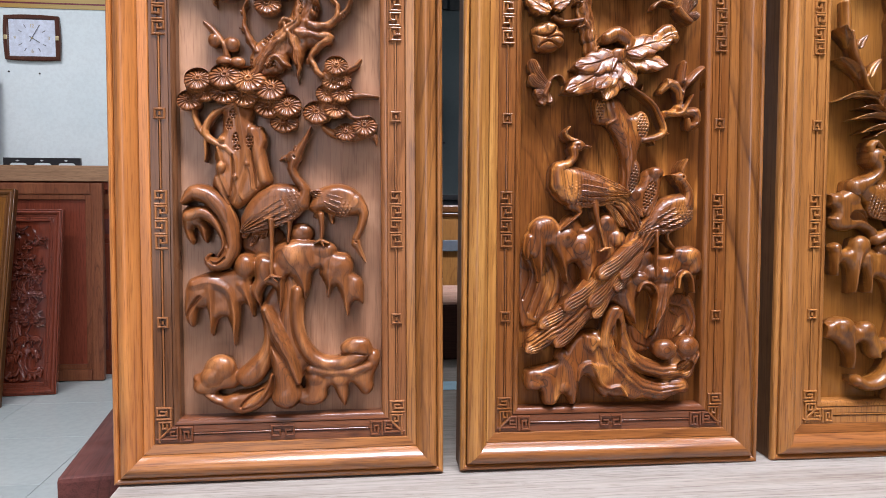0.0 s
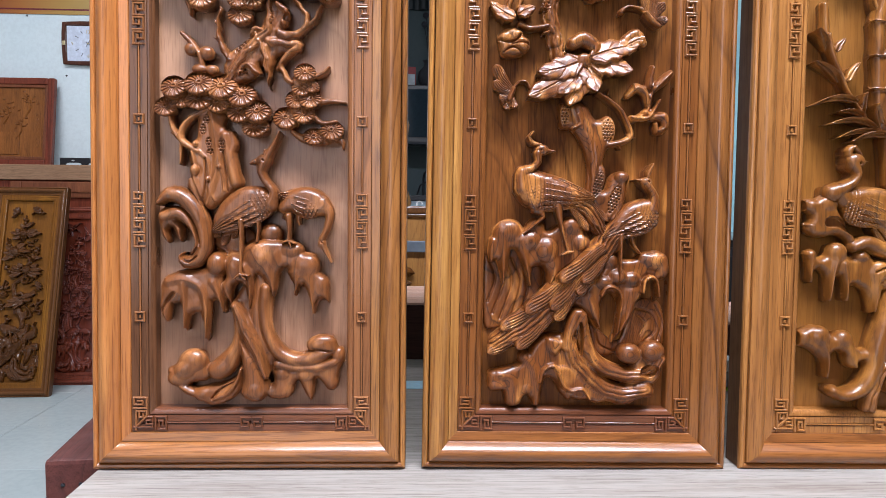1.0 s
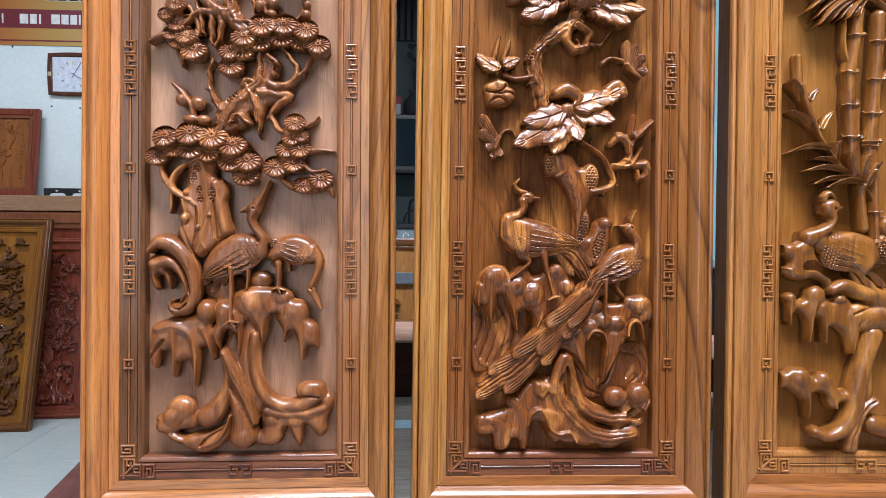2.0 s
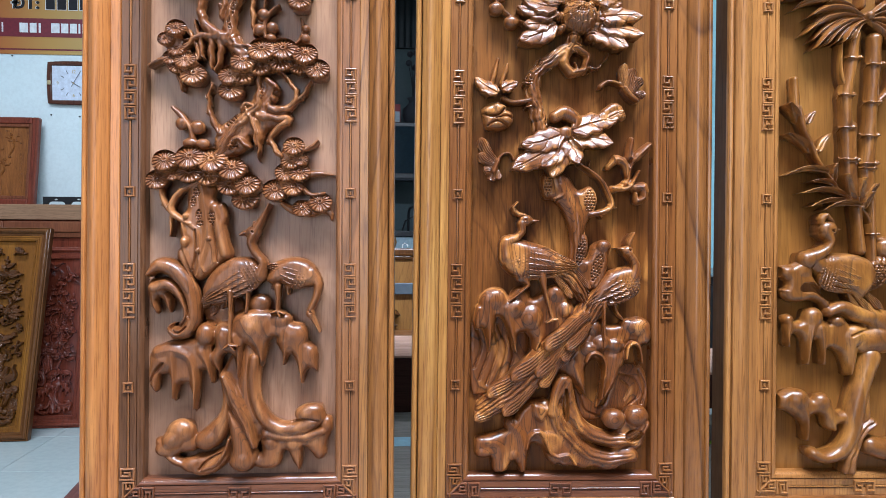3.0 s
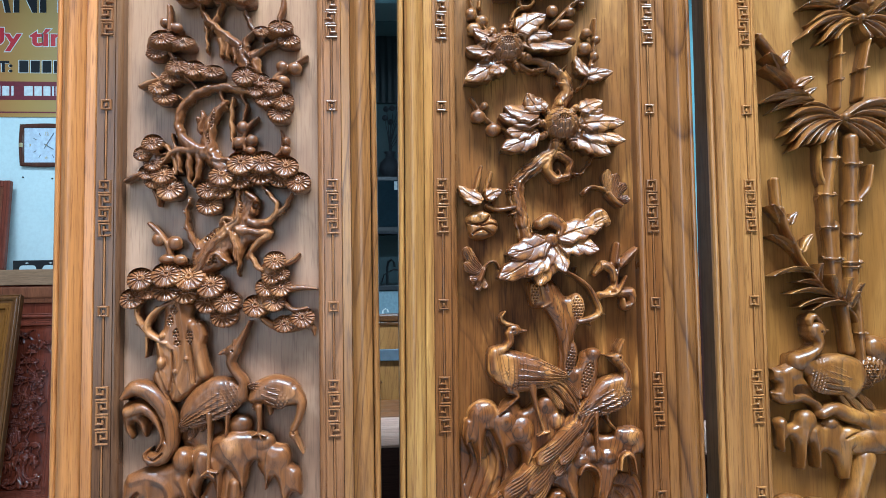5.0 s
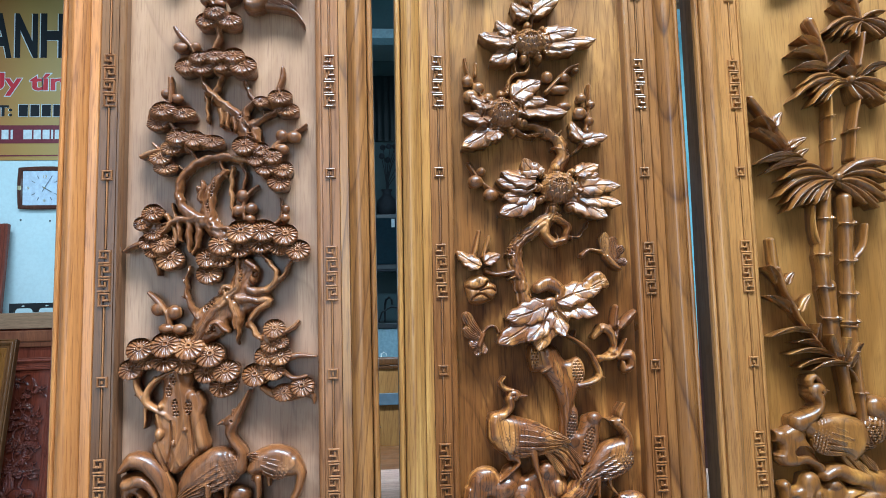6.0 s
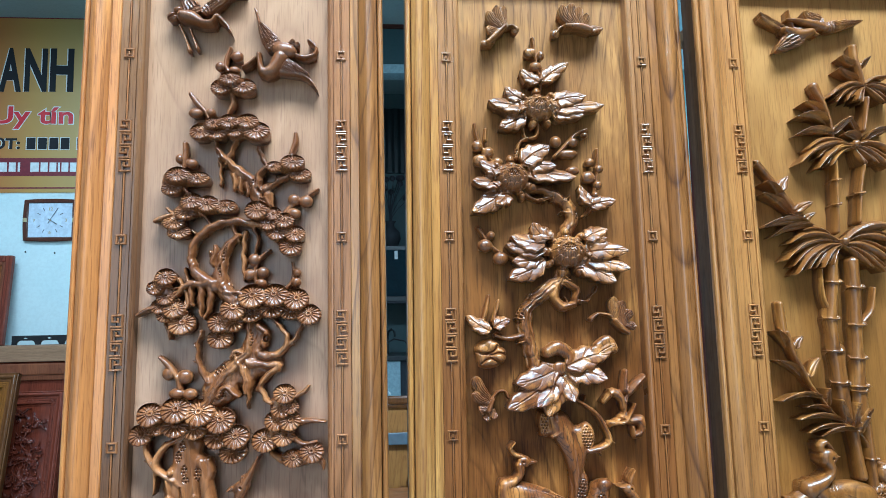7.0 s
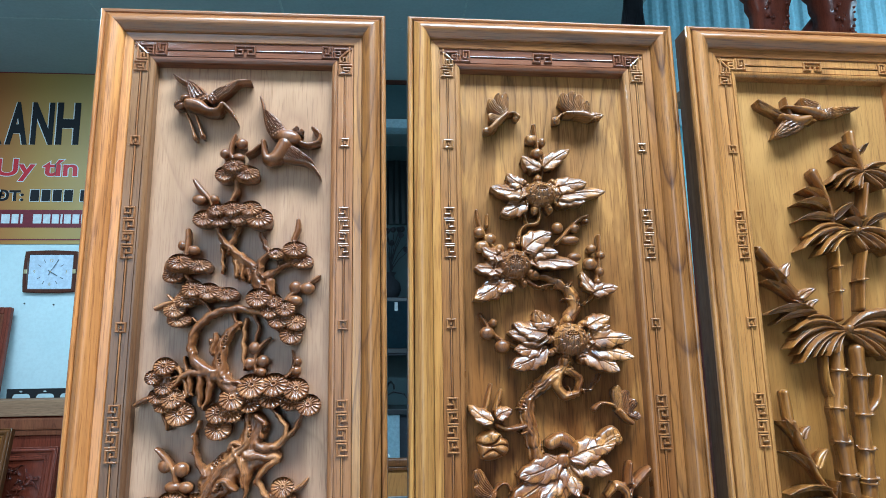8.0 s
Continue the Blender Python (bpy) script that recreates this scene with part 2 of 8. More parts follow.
# For the unseen side walls, kept dull so they bounce little light.
WALL_LOW_BOUNCE = plaster("low_bounce_wall", (0.2, 0.22, 0.22), (0.26, 0.28, 0.27))
SKYLIGHT = plain("frosted_skylight", (0.8, 0.88, 0.95), 0.6, 0.0, 1.2)
FRONT_BLOCKER = plaster("front_blocker", (0.06, 0.07, 0.075), (0.09, 0.1, 0.1))

# ---- building helpers ----
def link(name, bm, material, smooth=False):
    me = bpy.data.meshes.new(name)
    bmesh.ops.recalc_face_normals(bm, faces=bm.faces[:])
    bm.to_mesh(me)
    bm.free()
    me.materials.append(material)
    if smooth:
        for p in me.polygons:
            p.use_smooth = True
    return new(name, me)


def part(name, bm, material, parent, label="", smooth=False, m=None):
    ob = link(name, bm, material, smooth)
    ob.parent = parent
    if m is not None:
        ob.matrix_local = m
    return tagged(ob, label)


def thing(name, m, label, category, group="", kind=""):
    ob = new(name)
    ob.matrix_world = m
    return tagged(ob, label, category, group, kind)


def box(x0, y0, z0, x1, y1, z1, bevel=0.0, bm=None):
    out = bm or bmesh.new()
    made = bmesh.ops.create_cube(out, size=1.0)["verts"]
    for v in made:
        v.co = Vector(((x0 + x1) / 2 + v.co.x * (x1 - x0), (y0 + y1) / 2 + v.co.y * (y1 - y0), (z0 + z1) / 2 + v.co.z * (z1 - z0)))
    if bevel:
        edges = list({e for v in made for e in v.link_edges})
        bmesh.ops.bevel(out, geom=edges, offset=bevel, segments=2, affect="EDGES", profile=0.6)
    return out


def grid_faces(bm, rows, closed=False):
    """Skin between rows of equally many vertices."""
    for a, b in zip(rows, rows[1:]):
        n = len(a)
        for i in range(n if closed else n - 1):
            j = (i + 1) % n
            bm.faces.new((a[i], a[j], b[j], b[i]))


def lathe(profile, sides=24, bm=None):
    """A turned solid round z from (radius, height) pairs."""
    out = bm or bmesh.new()
    rows = [[out.verts.new((r * math.cos(2 * math.pi * k / sides), r * math.sin(2 * math.pi * k / sides), z)) for k in range(sides)] for r, z in profile]
    grid_faces(out, rows, True)
    out.faces.new(rows[0][::-1])
    out.faces.new(rows[-1])
    return out


def tube(points, radii, sides=8, bm=None):
    out = bm or bmesh.new()
    pts = [Vector(p) for p in points]
    rows = []
    for i, p in enumerate(pts):
        d = (pts[min(i + 1, len(pts) - 1)] - pts[max(i - 1, 0)]).normalized()
        a = d.orthogonal().normalized()
        b = d.cross(a)
        r = radii[i] if isinstance(radii, (list, tuple)) else radii
        rows.append([out.verts.new(p + r * (a * math.cos(2 * math.pi * k / sides) + b * math.sin(2 * math.pi * k / sides))) for k in range(sides)])
    grid_faces(out, rows, True)
    out.faces.new(rows[0][::-1])
    out.faces.new(rows[-1])
    return out

# ---- the room ----
X0, X1, Y0, Y1, CEIL = -3.9, 5.6, -4.5, 5.5, 3.95
TOP = TABLE - 0.003


def setting(name, bm, material, label, category, m=None):
    ob = link(name, bm, material)
    if m is not None:
        ob.matrix_world = m
    return tagged(ob, label, category, kind="structure")


floor = setting("floor", box(X0, Y0, -0.12, X1, 7.4, -0.004), GROUT, "pale grey-green tiled shop floor with thin joints", "floor")
SKY = (-0.75, 1.55, -0.6, 0.2)
setting("ceiling", box(X0, SKY[3], CEIL, 1.75, 7.4, CEIL + 0.1), CEILING_GREY, "grey panelled ceiling over the shop", "ceiling")
setting("ceiling_side", box(1.75, SKY[3], CEIL, X1, 2.0, CEIL + 0.1), CEILING_GREY, "grey ceiling over the side of the shop", "ceiling")
setting("ceiling_west", box(X0, SKY[2], CEIL, SKY[0], SKY[3], CEIL + 0.1), CEILING_GREY, "grey ceiling beside the skylight", "ceiling")
setting("ceiling_east", box(SKY[1], SKY[2], CEIL, X1, SKY[3], CEIL + 0.1), CEILING_GREY, "grey ceiling beside the skylight", "ceiling")
setting("ceiling_front", box(X0, Y0, CEIL, X1, SKY[2], CEIL + 0.1), CEILING_GREY, "grey ceiling before the skylight", "ceiling")
setting("skylight", box(SKY[0], SKY[2], CEIL + 0.08, SKY[1], SKY[3], CEIL + 0.1), SKYLIGHT, "frosted skylight in the ceiling", "skylight")
setting("ceiling_high", box(1.75, 2.0, 5.15, X1, 7.4, 5.25), CEILING_GREY, "raised grey roof over the side bay", "ceiling")
setting("wall_bay", box(1.7, 2.0, CEIL + 0.1, 1.75, 7.4, 5.15), CEILING_GREY, "grey upstand between the two ceilings", "wall")
setting("wall_bay_front", box(1.75, 1.95, CEIL + 0.1, X1, 2.0, 5.15), CEILING_GREY, "grey upstand at the front of the side bay", "wall")
for cx in (-3.1, -1.88, -0.66, 0.56):
    setting("ceiling_joint", box(cx, SKY[3] + 0.01, CEIL - 0.003, cx + 0.014, 5.49, CEIL), GROUT, "thin dark joint between ceiling panels", "trim")
for cy in (4.6, 3.38, 2.16, 0.94):
    setting("ceiling_joint", box(X0, cy, CEIL - 0.0035, 1.74, cy + 0.014, CEIL - 0.0005), GROUT, "thin dark joint between ceiling panels", "trim")
setting("wall_west", box(X0 - 0.15, Y0, 0, X0, 7.4, 5.25), WALL_LOW_BOUNCE, "dull grey side wall of the shop", "wall")
setting("wall_back", box(X0, Y1, 0, -0.75, Y1 + 0.12, CEIL), WALL_BLUE, "pale blue plastered back wall of the shop", "wall")
setting("wall_header", box(-0.75, Y1, 3.61, 1.75, Y1 + 0.12, CEIL), TEAL_UNLIT, "shaded teal wall above the opening to the back room", "wall")
setting("wall_trim", box(-0.75, Y1 - 0.02, CEIL - 0.038, 1.7, Y1 - 0.002, CEIL - 0.004), BROWN_TIMBER, "dark brown trim board under the ceiling", "trim")
setting("lintel", box(-0.75, Y1 - 0.03, 3.53, 1.75, Y1 + 0.13, 3.605, 0.004), STEEL_BLUE, "pale painted steel lintel over the opening", "lintel")
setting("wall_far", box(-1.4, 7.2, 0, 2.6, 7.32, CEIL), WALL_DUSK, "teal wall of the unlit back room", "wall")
setting("wall_room_left", box(-1.5, Y1 + 0.12, 0, -1.4, 7.32, CEIL), TEAL_UNLIT, "teal side wall of the unlit back room", "wall")
setting("wall_room_right", box(2.6, Y1 + 0.12, 0, 2.7, 7.32, CEIL), TEAL_UNLIT, "teal side wall of the unlit back room", "wall")
setting("wall_right", box(1.75, Y1, 0, X1, Y1 + 0.12, 5.15), WALL_CYAN, "bright cyan painted wall of the side bay", "wall")
setting("wall_east", box(X1, Y0, 0, X1 + 0.15, 7.4, 5.25), WALL_LOW_BOUNCE, "dull grey side wall", "wall")
# Unseen front wall, added dark to keep sky fill and bounce out.
setting("wall_front", box(X0, Y0 - 0.15, 0, -3.3, Y0, 5.25), FRONT_BLOCKER, "dark grey front wall with its shutters down", "wall")
setting("wall_front_east", box(-0.3, Y0 - 0.15, 0, X1, Y0, 5.25), FRONT_BLOCKER, "dark grey front wall beside the tall shop window", "wall")
setting("wall_front_header", box(-3.3, Y0 - 0.15, 3.93, -0.3, Y0, 5.25), FRONT_BLOCKER, "dark grey wall over the tall shop window", "wall")
setting("wall_front_sill", box(-3.3, Y0 - 0.15, 0, -0.3, Y0, 0.74), FRONT_BLOCKER, "dark grey wall under the tall shop window", "wall")


def corrugated(x0, x1, z0, z1, y):
    bm = bmesh.new()
    rows = [[], [], [], []]
    n = int((x1 - x0) / 0.011)
    for k in range(n + 1):
        x = x0 + (x1 - x0) * k / n
        yy = y + 0.007 * max(-1.0, min(1.0, 1.6 * math.sin(2 * math.pi * (x - x0) / 0.13)))
        for row, (dy, z) in zip(rows, ((0.0, z0), (0.0, z1), (0.03, z1), (0.03, z0))):
            row.append(bm.verts.new((x, yy + dy, z)))
    for r in range(4):
        grid_faces(bm, [rows[r], rows[(r + 1) % 4]])
    bm.faces.new([row[0] for row in rows])
    bm.faces.new([row[-1] for row in rows])
    return bm


setting("roller_shutter", corrugated(-1.35, 2.55, 3.085, 3.775, 7.15), SHUTTER_DARK, "dark ribbed shutter high on the back room's wall", "shutter")
setting("sheet_metal_wall", corrugated(2.0, X1 - 0.02, 3.45, 5.12, 5.1), SHEET_BLUE, "ribbed blue sheet-metal cladding high in the side bay", "wall")


# ---- the display table ----
def display_table():
    root = thing("display_table", pose(0, 0, 0), "low display table with a bleached board top on dark red timbers", "table")
    board = part("table_board", box(-0.418, 0.55, TOP - 0.03, 2.4, 2.3, TOP, 0.002), PALE_TABLE, root, "bleached pale wooden board with faint brown grain")
    bm = box(-0.083, 0, TOP - 0.115, 0.0, 1.35, TOP - 0.004, 0.006)
    rail = part("side_rail", bm, RED_TIMBER, root, "dark red timber beam along the table's edge", m=pose(-0.43, 1.055, 0, 0, 0, 7.0))
    for nx in (-0.058, -0.034):
        part("nail", lathe([(0.003, 0.0), (0.003, 0.003), (0.001, 0.004)], 8), BLACK, rail, m=pose(nx, 0.0012, TOP - 0.04, 90))
    part("end_rail", box(-0.418, 0.56, TOP - 0.12, 2.4, 0.63, TOP - 0.031, 0.004), RED_TIMBER, root)
    part("end_rail", box(-0.418, 2.2, TOP - 0.12, 2.4, 2.27, TOP - 0.031, 0.004), RED_TIMBER, root)
    for lx in (-0.40, 2.28):
        for ly in (0.58, 2.16):
            part("leg", box(lx, ly, 0, lx + 0.1, ly + 0.1, TOP - 0.121, 0.006), RED_TIMBER, root)
    return root


display_table()
tagged(link("table_sticker", box(-0.16, 1.405, TOP + 0.0002, 0.3, 1.462, TOP + 0.0012), plain("sticker_blue", (0.42, 0.68, 0.8), 0.4)), "torn pale blue tape stuck on the table board", "tape")


def timber(x0, x1, y0, y1, h, label):
    root = thing("timber_block", pose(0, 0, TOP), label, "timber", "timbers behind the panels")
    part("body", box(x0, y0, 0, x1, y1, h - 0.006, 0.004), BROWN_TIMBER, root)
    # Top face takes a much paler, pinker colour than the body.
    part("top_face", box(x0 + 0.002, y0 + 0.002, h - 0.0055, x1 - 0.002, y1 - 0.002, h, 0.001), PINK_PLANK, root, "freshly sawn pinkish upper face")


timber(-0.35, 0.36, 1.65, 1.95, 0.133, "thick brown timber with a sawn pinkish top lying on the table")
timber(0.5, 1.5, 1.63, 1.95, 0.095, "flat brown timber with a sawn pinkish top lying on the table")
small = thing("plastic_case", pose(0.66, 1.40, TOP, 0, 0, 4), "small grey plastic case with a green base on the table", "case")
part("body", box(-0.06, 0, 0.006, 0.16, 0.05, 0.036, 0.004), plain("grey_plastic", (0.4, 0.43, 0.44), 0.4), small)
part("base", box(-0.062, -0.002, 0, 0.162, 0.052, 0.006, 0.001), plain("lime_plastic", (0.35, 0.75, 0.08), 0.4), small, "lime green base strip")
part("lid", box(-0.058, 0.002, 0.036, 0.158, 0.048, 0.06, 0.004), plain("white_plastic", (0.75, 0.76, 0.74), 0.35), small, "white lid")

# ---- carving: relief parts raised from a ground board by strokes of the gouge ----
# all in millimetres: x across the panel from its left edge, z up from its foot, heights over the ground board
RELIEF = 1.44
STROKES = []


def smooth_max(a, b, k):
    if k <= 0:
        return np.maximum(a, b)
    h = np.clip(0.5 + 0.5 * (a - b) / k, 0, 1)
    return b + (a - b) * h + k * h * (1 - h)


def spline(flat):
    """A smooth stroke through (x, z, radius) triples."""
    p = np.array(flat, float).reshape(-1, 3)
    if len(p) == 1:
        return np.vstack([p, p + [0.01, 0, 0]])
    q = np.vstack([2 * p[0] - p[1], p, 2 * p[-1] - p[-2]])
    out = []
    for i in range(1, len(q) - 2):
        n = max(2, int(np.hypot(*(q[i + 1] - q[i])[:2]) / 5))
        s = np.linspace(0, 1, n, endpoint=False)[:, None]
        a, b, c, d = q[i - 1], q[i], q[i + 1], q[i + 2]
        out.append(0.5 * (2 * b + (c - a) * s + (2 * a - 5 * b + 4 * c - d) * s**2 + (3 * b - a - 3 * c + d) * s**3))
    out = np.vstack(out + [p[-1:]])
    out[:, 2] = np.maximum(out[:, 2], 0.8)
    return out


def dome(f, r, h0, hr):
    t = np.clip(f / r, 0, 1)
    return np.where(f > 0, h0 + hr * np.sqrt(1 - (1 - t) ** 2), h0 + 1.5 * f)


def L(flat, h0, hr, ribs=0, scales=0.0, cut=1.0, h1=None, edge=0.0):
    """A limb: a tapered round stroke, with lengthwise grooves or overlapping scales if asked; h1: its base height at the far end; edge: how sharp its crest is."""
    line = spline(flat)
    lo, hi = (line[:, :2] - line[:, 2:]).min(0), (line[:, :2] + line[:, 2:]).max(0)

    def field(X, Z):
        best, rad, side, along = np.full(X.shape, -1e3), np.ones(X.shape), np.zeros(X.shape), np.zeros(X.shape)
        run = 0.0
        total = np.hypot(*np.diff(line[:, :2], axis=0).T).sum()
        for a, b in zip(line, line[1:]):
            d = b[:2] - a[:2]
            n2 = max(d @ d, 1e-9)
            s = np.clip(((X - a[0]) * d[0] + (Z - a[1]) * d[1]) / n2, 0, 1)
            ox, oz = X - a[0] - s * d[0], Z - a[1] - s * d[1]
            r = a[2] + s * (b[2] - a[2])
            f = r - np.hypot(ox, oz)
            better = f > best
            n1 = math.sqrt(n2)
            best, rad = np.where(better, f, best), np.where(better, r, rad)
            side = np.where(better, (ox * -d[1] + oz * d[0]) / n1 / r, side)
            along = np.where(better, run + s * n1, along)
            run += n1
        base = h0 if h1 is None else h0 + (h1 - h0) * along / max(total, 1e-6)
        h = dome(best, rad, base, hr)
        if edge:
            t = np.clip(best / rad, 0, 1)
            h = h + np.where(best > 0, edge * hr * (t - np.sqrt(1 - (1 - t) ** 2)), 0)
        if ribs:
            h = h - np.where(best > 0, 2.3 * cut * np.abs(np.cos(side * ribs * math.pi / 2 + 0.5 * np.sin(along / 11 + h0) + 0.25 * np.sin(along / 4.3))) ** 4 * np.clip(best / 2, 0, 1), 0)
        if scales:
            u, v = along / scales, side * 2.6
            row = np.floor(v)
            saw = np.mod(u + 0.5 * np.mod(row, 2), 1.0)
            bow = 1 - (2 * (v - row) - 1) ** 2
            h = h + np.where(best > 0, cut * (2.4 * (1 - saw) * (0.3 + 0.7 * bow) - 1.4) * np.clip(best / 2, 0, 1), 0)
        return best, h

    STROKES.append((lo, hi, field, "add"))


def B(x, z, rx, rz, turn, h0, hr, ribs=0, scales=0.0):
    """A rounded boss."""
    c, s = math.cos(radians(turn)), math.sin(radians(turn))
    e = max(rx, rz)

    def field(X, Z):
        u, v = (X - x) * c + (Z - z) * s, -(X - x) * s + (Z - z) * c
        rho = np.sqrt((u / rx) ** 2 + (v / rz) ** 2) + 1e-9
        f = (1 - rho) * min(rx, rz)
        h = dome(f, min(rx, rz), h0 + 0.1 * hr, 0.7 * hr)
        if ribs:
            h = h - np.where(f > 0, 2.0 * np.abs(np.cos((v / rz) * (1 - 0.25 * u / rx) * ribs * math.pi / 2)) ** 6 * np.clip(f / 2, 0, 1), 0)
        if scales:
            q = v / rz * 3.0
            row = np.floor(q)
            saw = np.mod(u / scales + 0.5 * np.mod(row, 2), 1.0)
            h = h + np.where(f > 0, (2.6 * (1 - saw) - 1.4) * np.clip(f / 2, 0, 1), 0)
        return f, h

    STROKES.append((np.array([x - e, z - e]), np.array([x + e, z + e]), field, "add"))


def F(x, z, r, h0, squash=0.9, n=16):
    """A pine tuft: a thick disc tilted up to the light, cut into rays round a dimple."""
    phase = 0.37 * x + 0.21 * z

    def field(X, Z):
        u, v = X - x, (Z - z) / squash
        rho = np.hypot(u, v) / r
        cx, cz = u - 0.05 * r * math.sin(phase), v - 0.1 * r
        rho2, th2 = np.hypot(cx, cz) / r, np.arctan2(cz, cx)
        turn = th2 * n / (2 * math.pi) + phase
        gap = np.abs(turn - np.round(turn)) * 2 * math.pi / n * rho2 * r
        f = r * squash * (1 - rho)
        h = dome(f, r * 0.16, h0, r * 0.1) + np.where(f > 0, r * 0.17 * np.sqrt(np.clip(1 - rho * rho, 0, 1)) - 0.5 * (Z - z), 0)
        cut = 2.5 * np.exp(-((gap / 0.75) ** 2)) * np.clip((rho2 - 0.16) * 9, 0, 1)
        pit = 2.2 * np.exp(-((rho2 / 0.11) ** 4)) - 0.9 * np.exp(-(((rho2 - 0.19) / 0.06) ** 2))
        return f, h - np.where(f > 0, cut + pit, 0)

    STROKES.append((np.array([x - r, z - r]), np.array([x + r, z + r]), field, "add"))


def T(x0, z0, x1, z1, w, h0, hr):
    """A feather from its root to its rounded tip, grooved lengthwise."""
    d = np.array([x1 - x0, z1 - z0], float)
    n = float(np.hypot(*d))
    d /= n

    def field(X, Z):
        s = ((X - x0) * d[0] + (Z - z0) * d[1]) / n
        c = -(X - x0) * d[1] + (Z - z0) * d[0] - 0.12 * w * np.sin(3 * np.clip(s, 0, 1))
        t = np.clip(s, 0, 1)
        half = w * (0.5 + 0.5 * t) * np.sqrt(np.clip(1 - np.clip((t - 0.7) / 0.3, 0, 1) ** 2, 0, 1))
        f = half - np.abs(c) - n * np.maximum(0, -s) - n * np.maximum(0, s - 1)
        q = c / np.maximum(half, 0.5)
        h = h0 + 2.6 * t + hr * np.sqrt(np.clip(1 - q * q, 0, 1))
        fan = np.cos(q * 2.6 * math.pi + 0.8 * np.sin(9 * t)) ** 6 * np.clip((0.94 - t) * 5, 0, 1) * np.clip(f / 1.2, 0, 1)
        return f, np.where(f > 0, h - 1.9 * fan, h0 + 2.6 * t + 1.5 * f)

    e = np.array([w, w]) * 1.1
    p, q = np.array([x0, z0], float), np.array([x1, z1], float)
    STROKES.append((np.minimum(p, q) - e, np.maximum(p, q) + e, field, "add"))


def H(x, z, r, drop, depth):
    """An arched hollow with a raised lip, sunk into what has been carved so far."""
    def field(X, Z):
        d = np.hypot(X - x - 0.08 * (Z - z), Z - z - np.clip(Z - z, -drop, 0))
        return None, depth * np.clip((r - d) / 1.6, 0, 1) - 1.6 * np.exp(-(((d - r - 1.6) / 1.3) ** 2)) * np.clip((Z - z + drop * 0.8) / 6, 0, 1)

    STROKES.append((np.array([x - 2 * r, z - drop - 2 * r]), np.array([x + 2 * r, z + 2 * r]), field, "cut"))


def V(x0, z0, x1, z1, w, h0, hr, veins=1.0, lift=0.0, frill=0.1, tilt=0.34, arch=0.0):
    """A leaf from its stalk to its tip: a folded blade with a midrib, side veins and a frilled edge; lift raises its tip, tilt leans its face up or down."""
    d = np.array([x1 - x0, z1 - z0], float)
    n = float(np.hypot(*d))
    d /= n
    lean_by = tilt * (0.45 + 0.9 * ((x0 * 0.37 + z1 * 0.61) % 1.0))

    def field(X, Z):
        s = ((X - x0) * d[0] + (Z - z0) * d[1]) / n
        c = -(X - x0) * d[1] + (Z - z0) * d[0]
        c = c - (0.18 * w + arch * n * d[0]) * np.sin(math.pi * np.clip(s, 0, 1))
        t = np.clip(s, 0.0, 1.0)
        lobe = 1 - np.abs(np.sin(11.0 * t - 2.6))
        half = w * np.clip(np.sin(math.pi * t**0.72), 0, 1) ** 0.6 * (0.94 + 1.9 * frill * (lobe ** 0.6 - 0.5)) + 0.3
        f = half - np.abs(c) - n * np.maximum(0, -s) - n * np.maximum(0, s - 1)
        q = np.abs(c) / np.maximum(half, 0.4)
        lean = np.clip(lean_by * (Z - 0.5 * (z0 + z1)), -12, 12)
        body = h0 + lift * t + hr * (0.62 + 0.38 * np.sqrt(np.clip(1 - q ** 6, 0, 1))) + 0.22 * hr * np.sin(5.2 * t + 1.0) * q - lean
        vein = 8.5 * t - 2.4 * q
        cut = 1.5 * np.exp(-((c / 0.65) ** 2)) * np.clip((0.97 - t) * 6, 0, 1) + veins * 0.7 * np.exp(-((np.sin(vein) / 0.13) ** 2)) * np.clip(q * 4, 0, 1)
        swell = veins * 0.3 * np.abs(np.sin(vein)) * np.clip(f / 2, 0, 1)
        if tilt < 0:
            body = body + 2.4 * np.exp(-((f / 1.4) ** 2))
        h = np.where(f > 0, body + swell - cut * np.clip(f / 1.0, 0, 1), h0 + lift * t - lean + 1.5 * f)
        return f, h

    e = np.array([w, w]) * 1.3 + 0.2 * n * abs(arch) * 5
    p, q = np.array([x0, z0], float), np.array([x1, z1], float)
    STROKES.append((np.minimum(p, q) - e, np.maximum(p, q) + e, field, "add"))


def O(x, z, rx, rz, turn=0.0, pitch=4.2):
    """A patch of drilled pits in what has been carved so far."""
    c, s = math.cos(radians(turn)), math.sin(radians(turn))

    def field(X, Z):
        u, v = (X - x) * c + (Z - z) * s, -(X - x) * s + (Z - z) * c
        inside = (u / rx) ** 2 + (v / rz) ** 2 < 1
        row = np.floor(v / pitch)
        uu = np.mod(u + 0.5 * pitch * np.mod(row, 2), pitch) - pitch / 2
        vv = v - (row + 0.5) * pitch
        return None, np.where(inside, 3.2 * np.exp(-((uu**2 + vv**2) / 1.5) ** 2) + 0.6, 0)

    e = max(rx, rz)
    STROKES.append((np.array([x - e, z - e]), np.array([x + e, z + e]), field, "cut"))


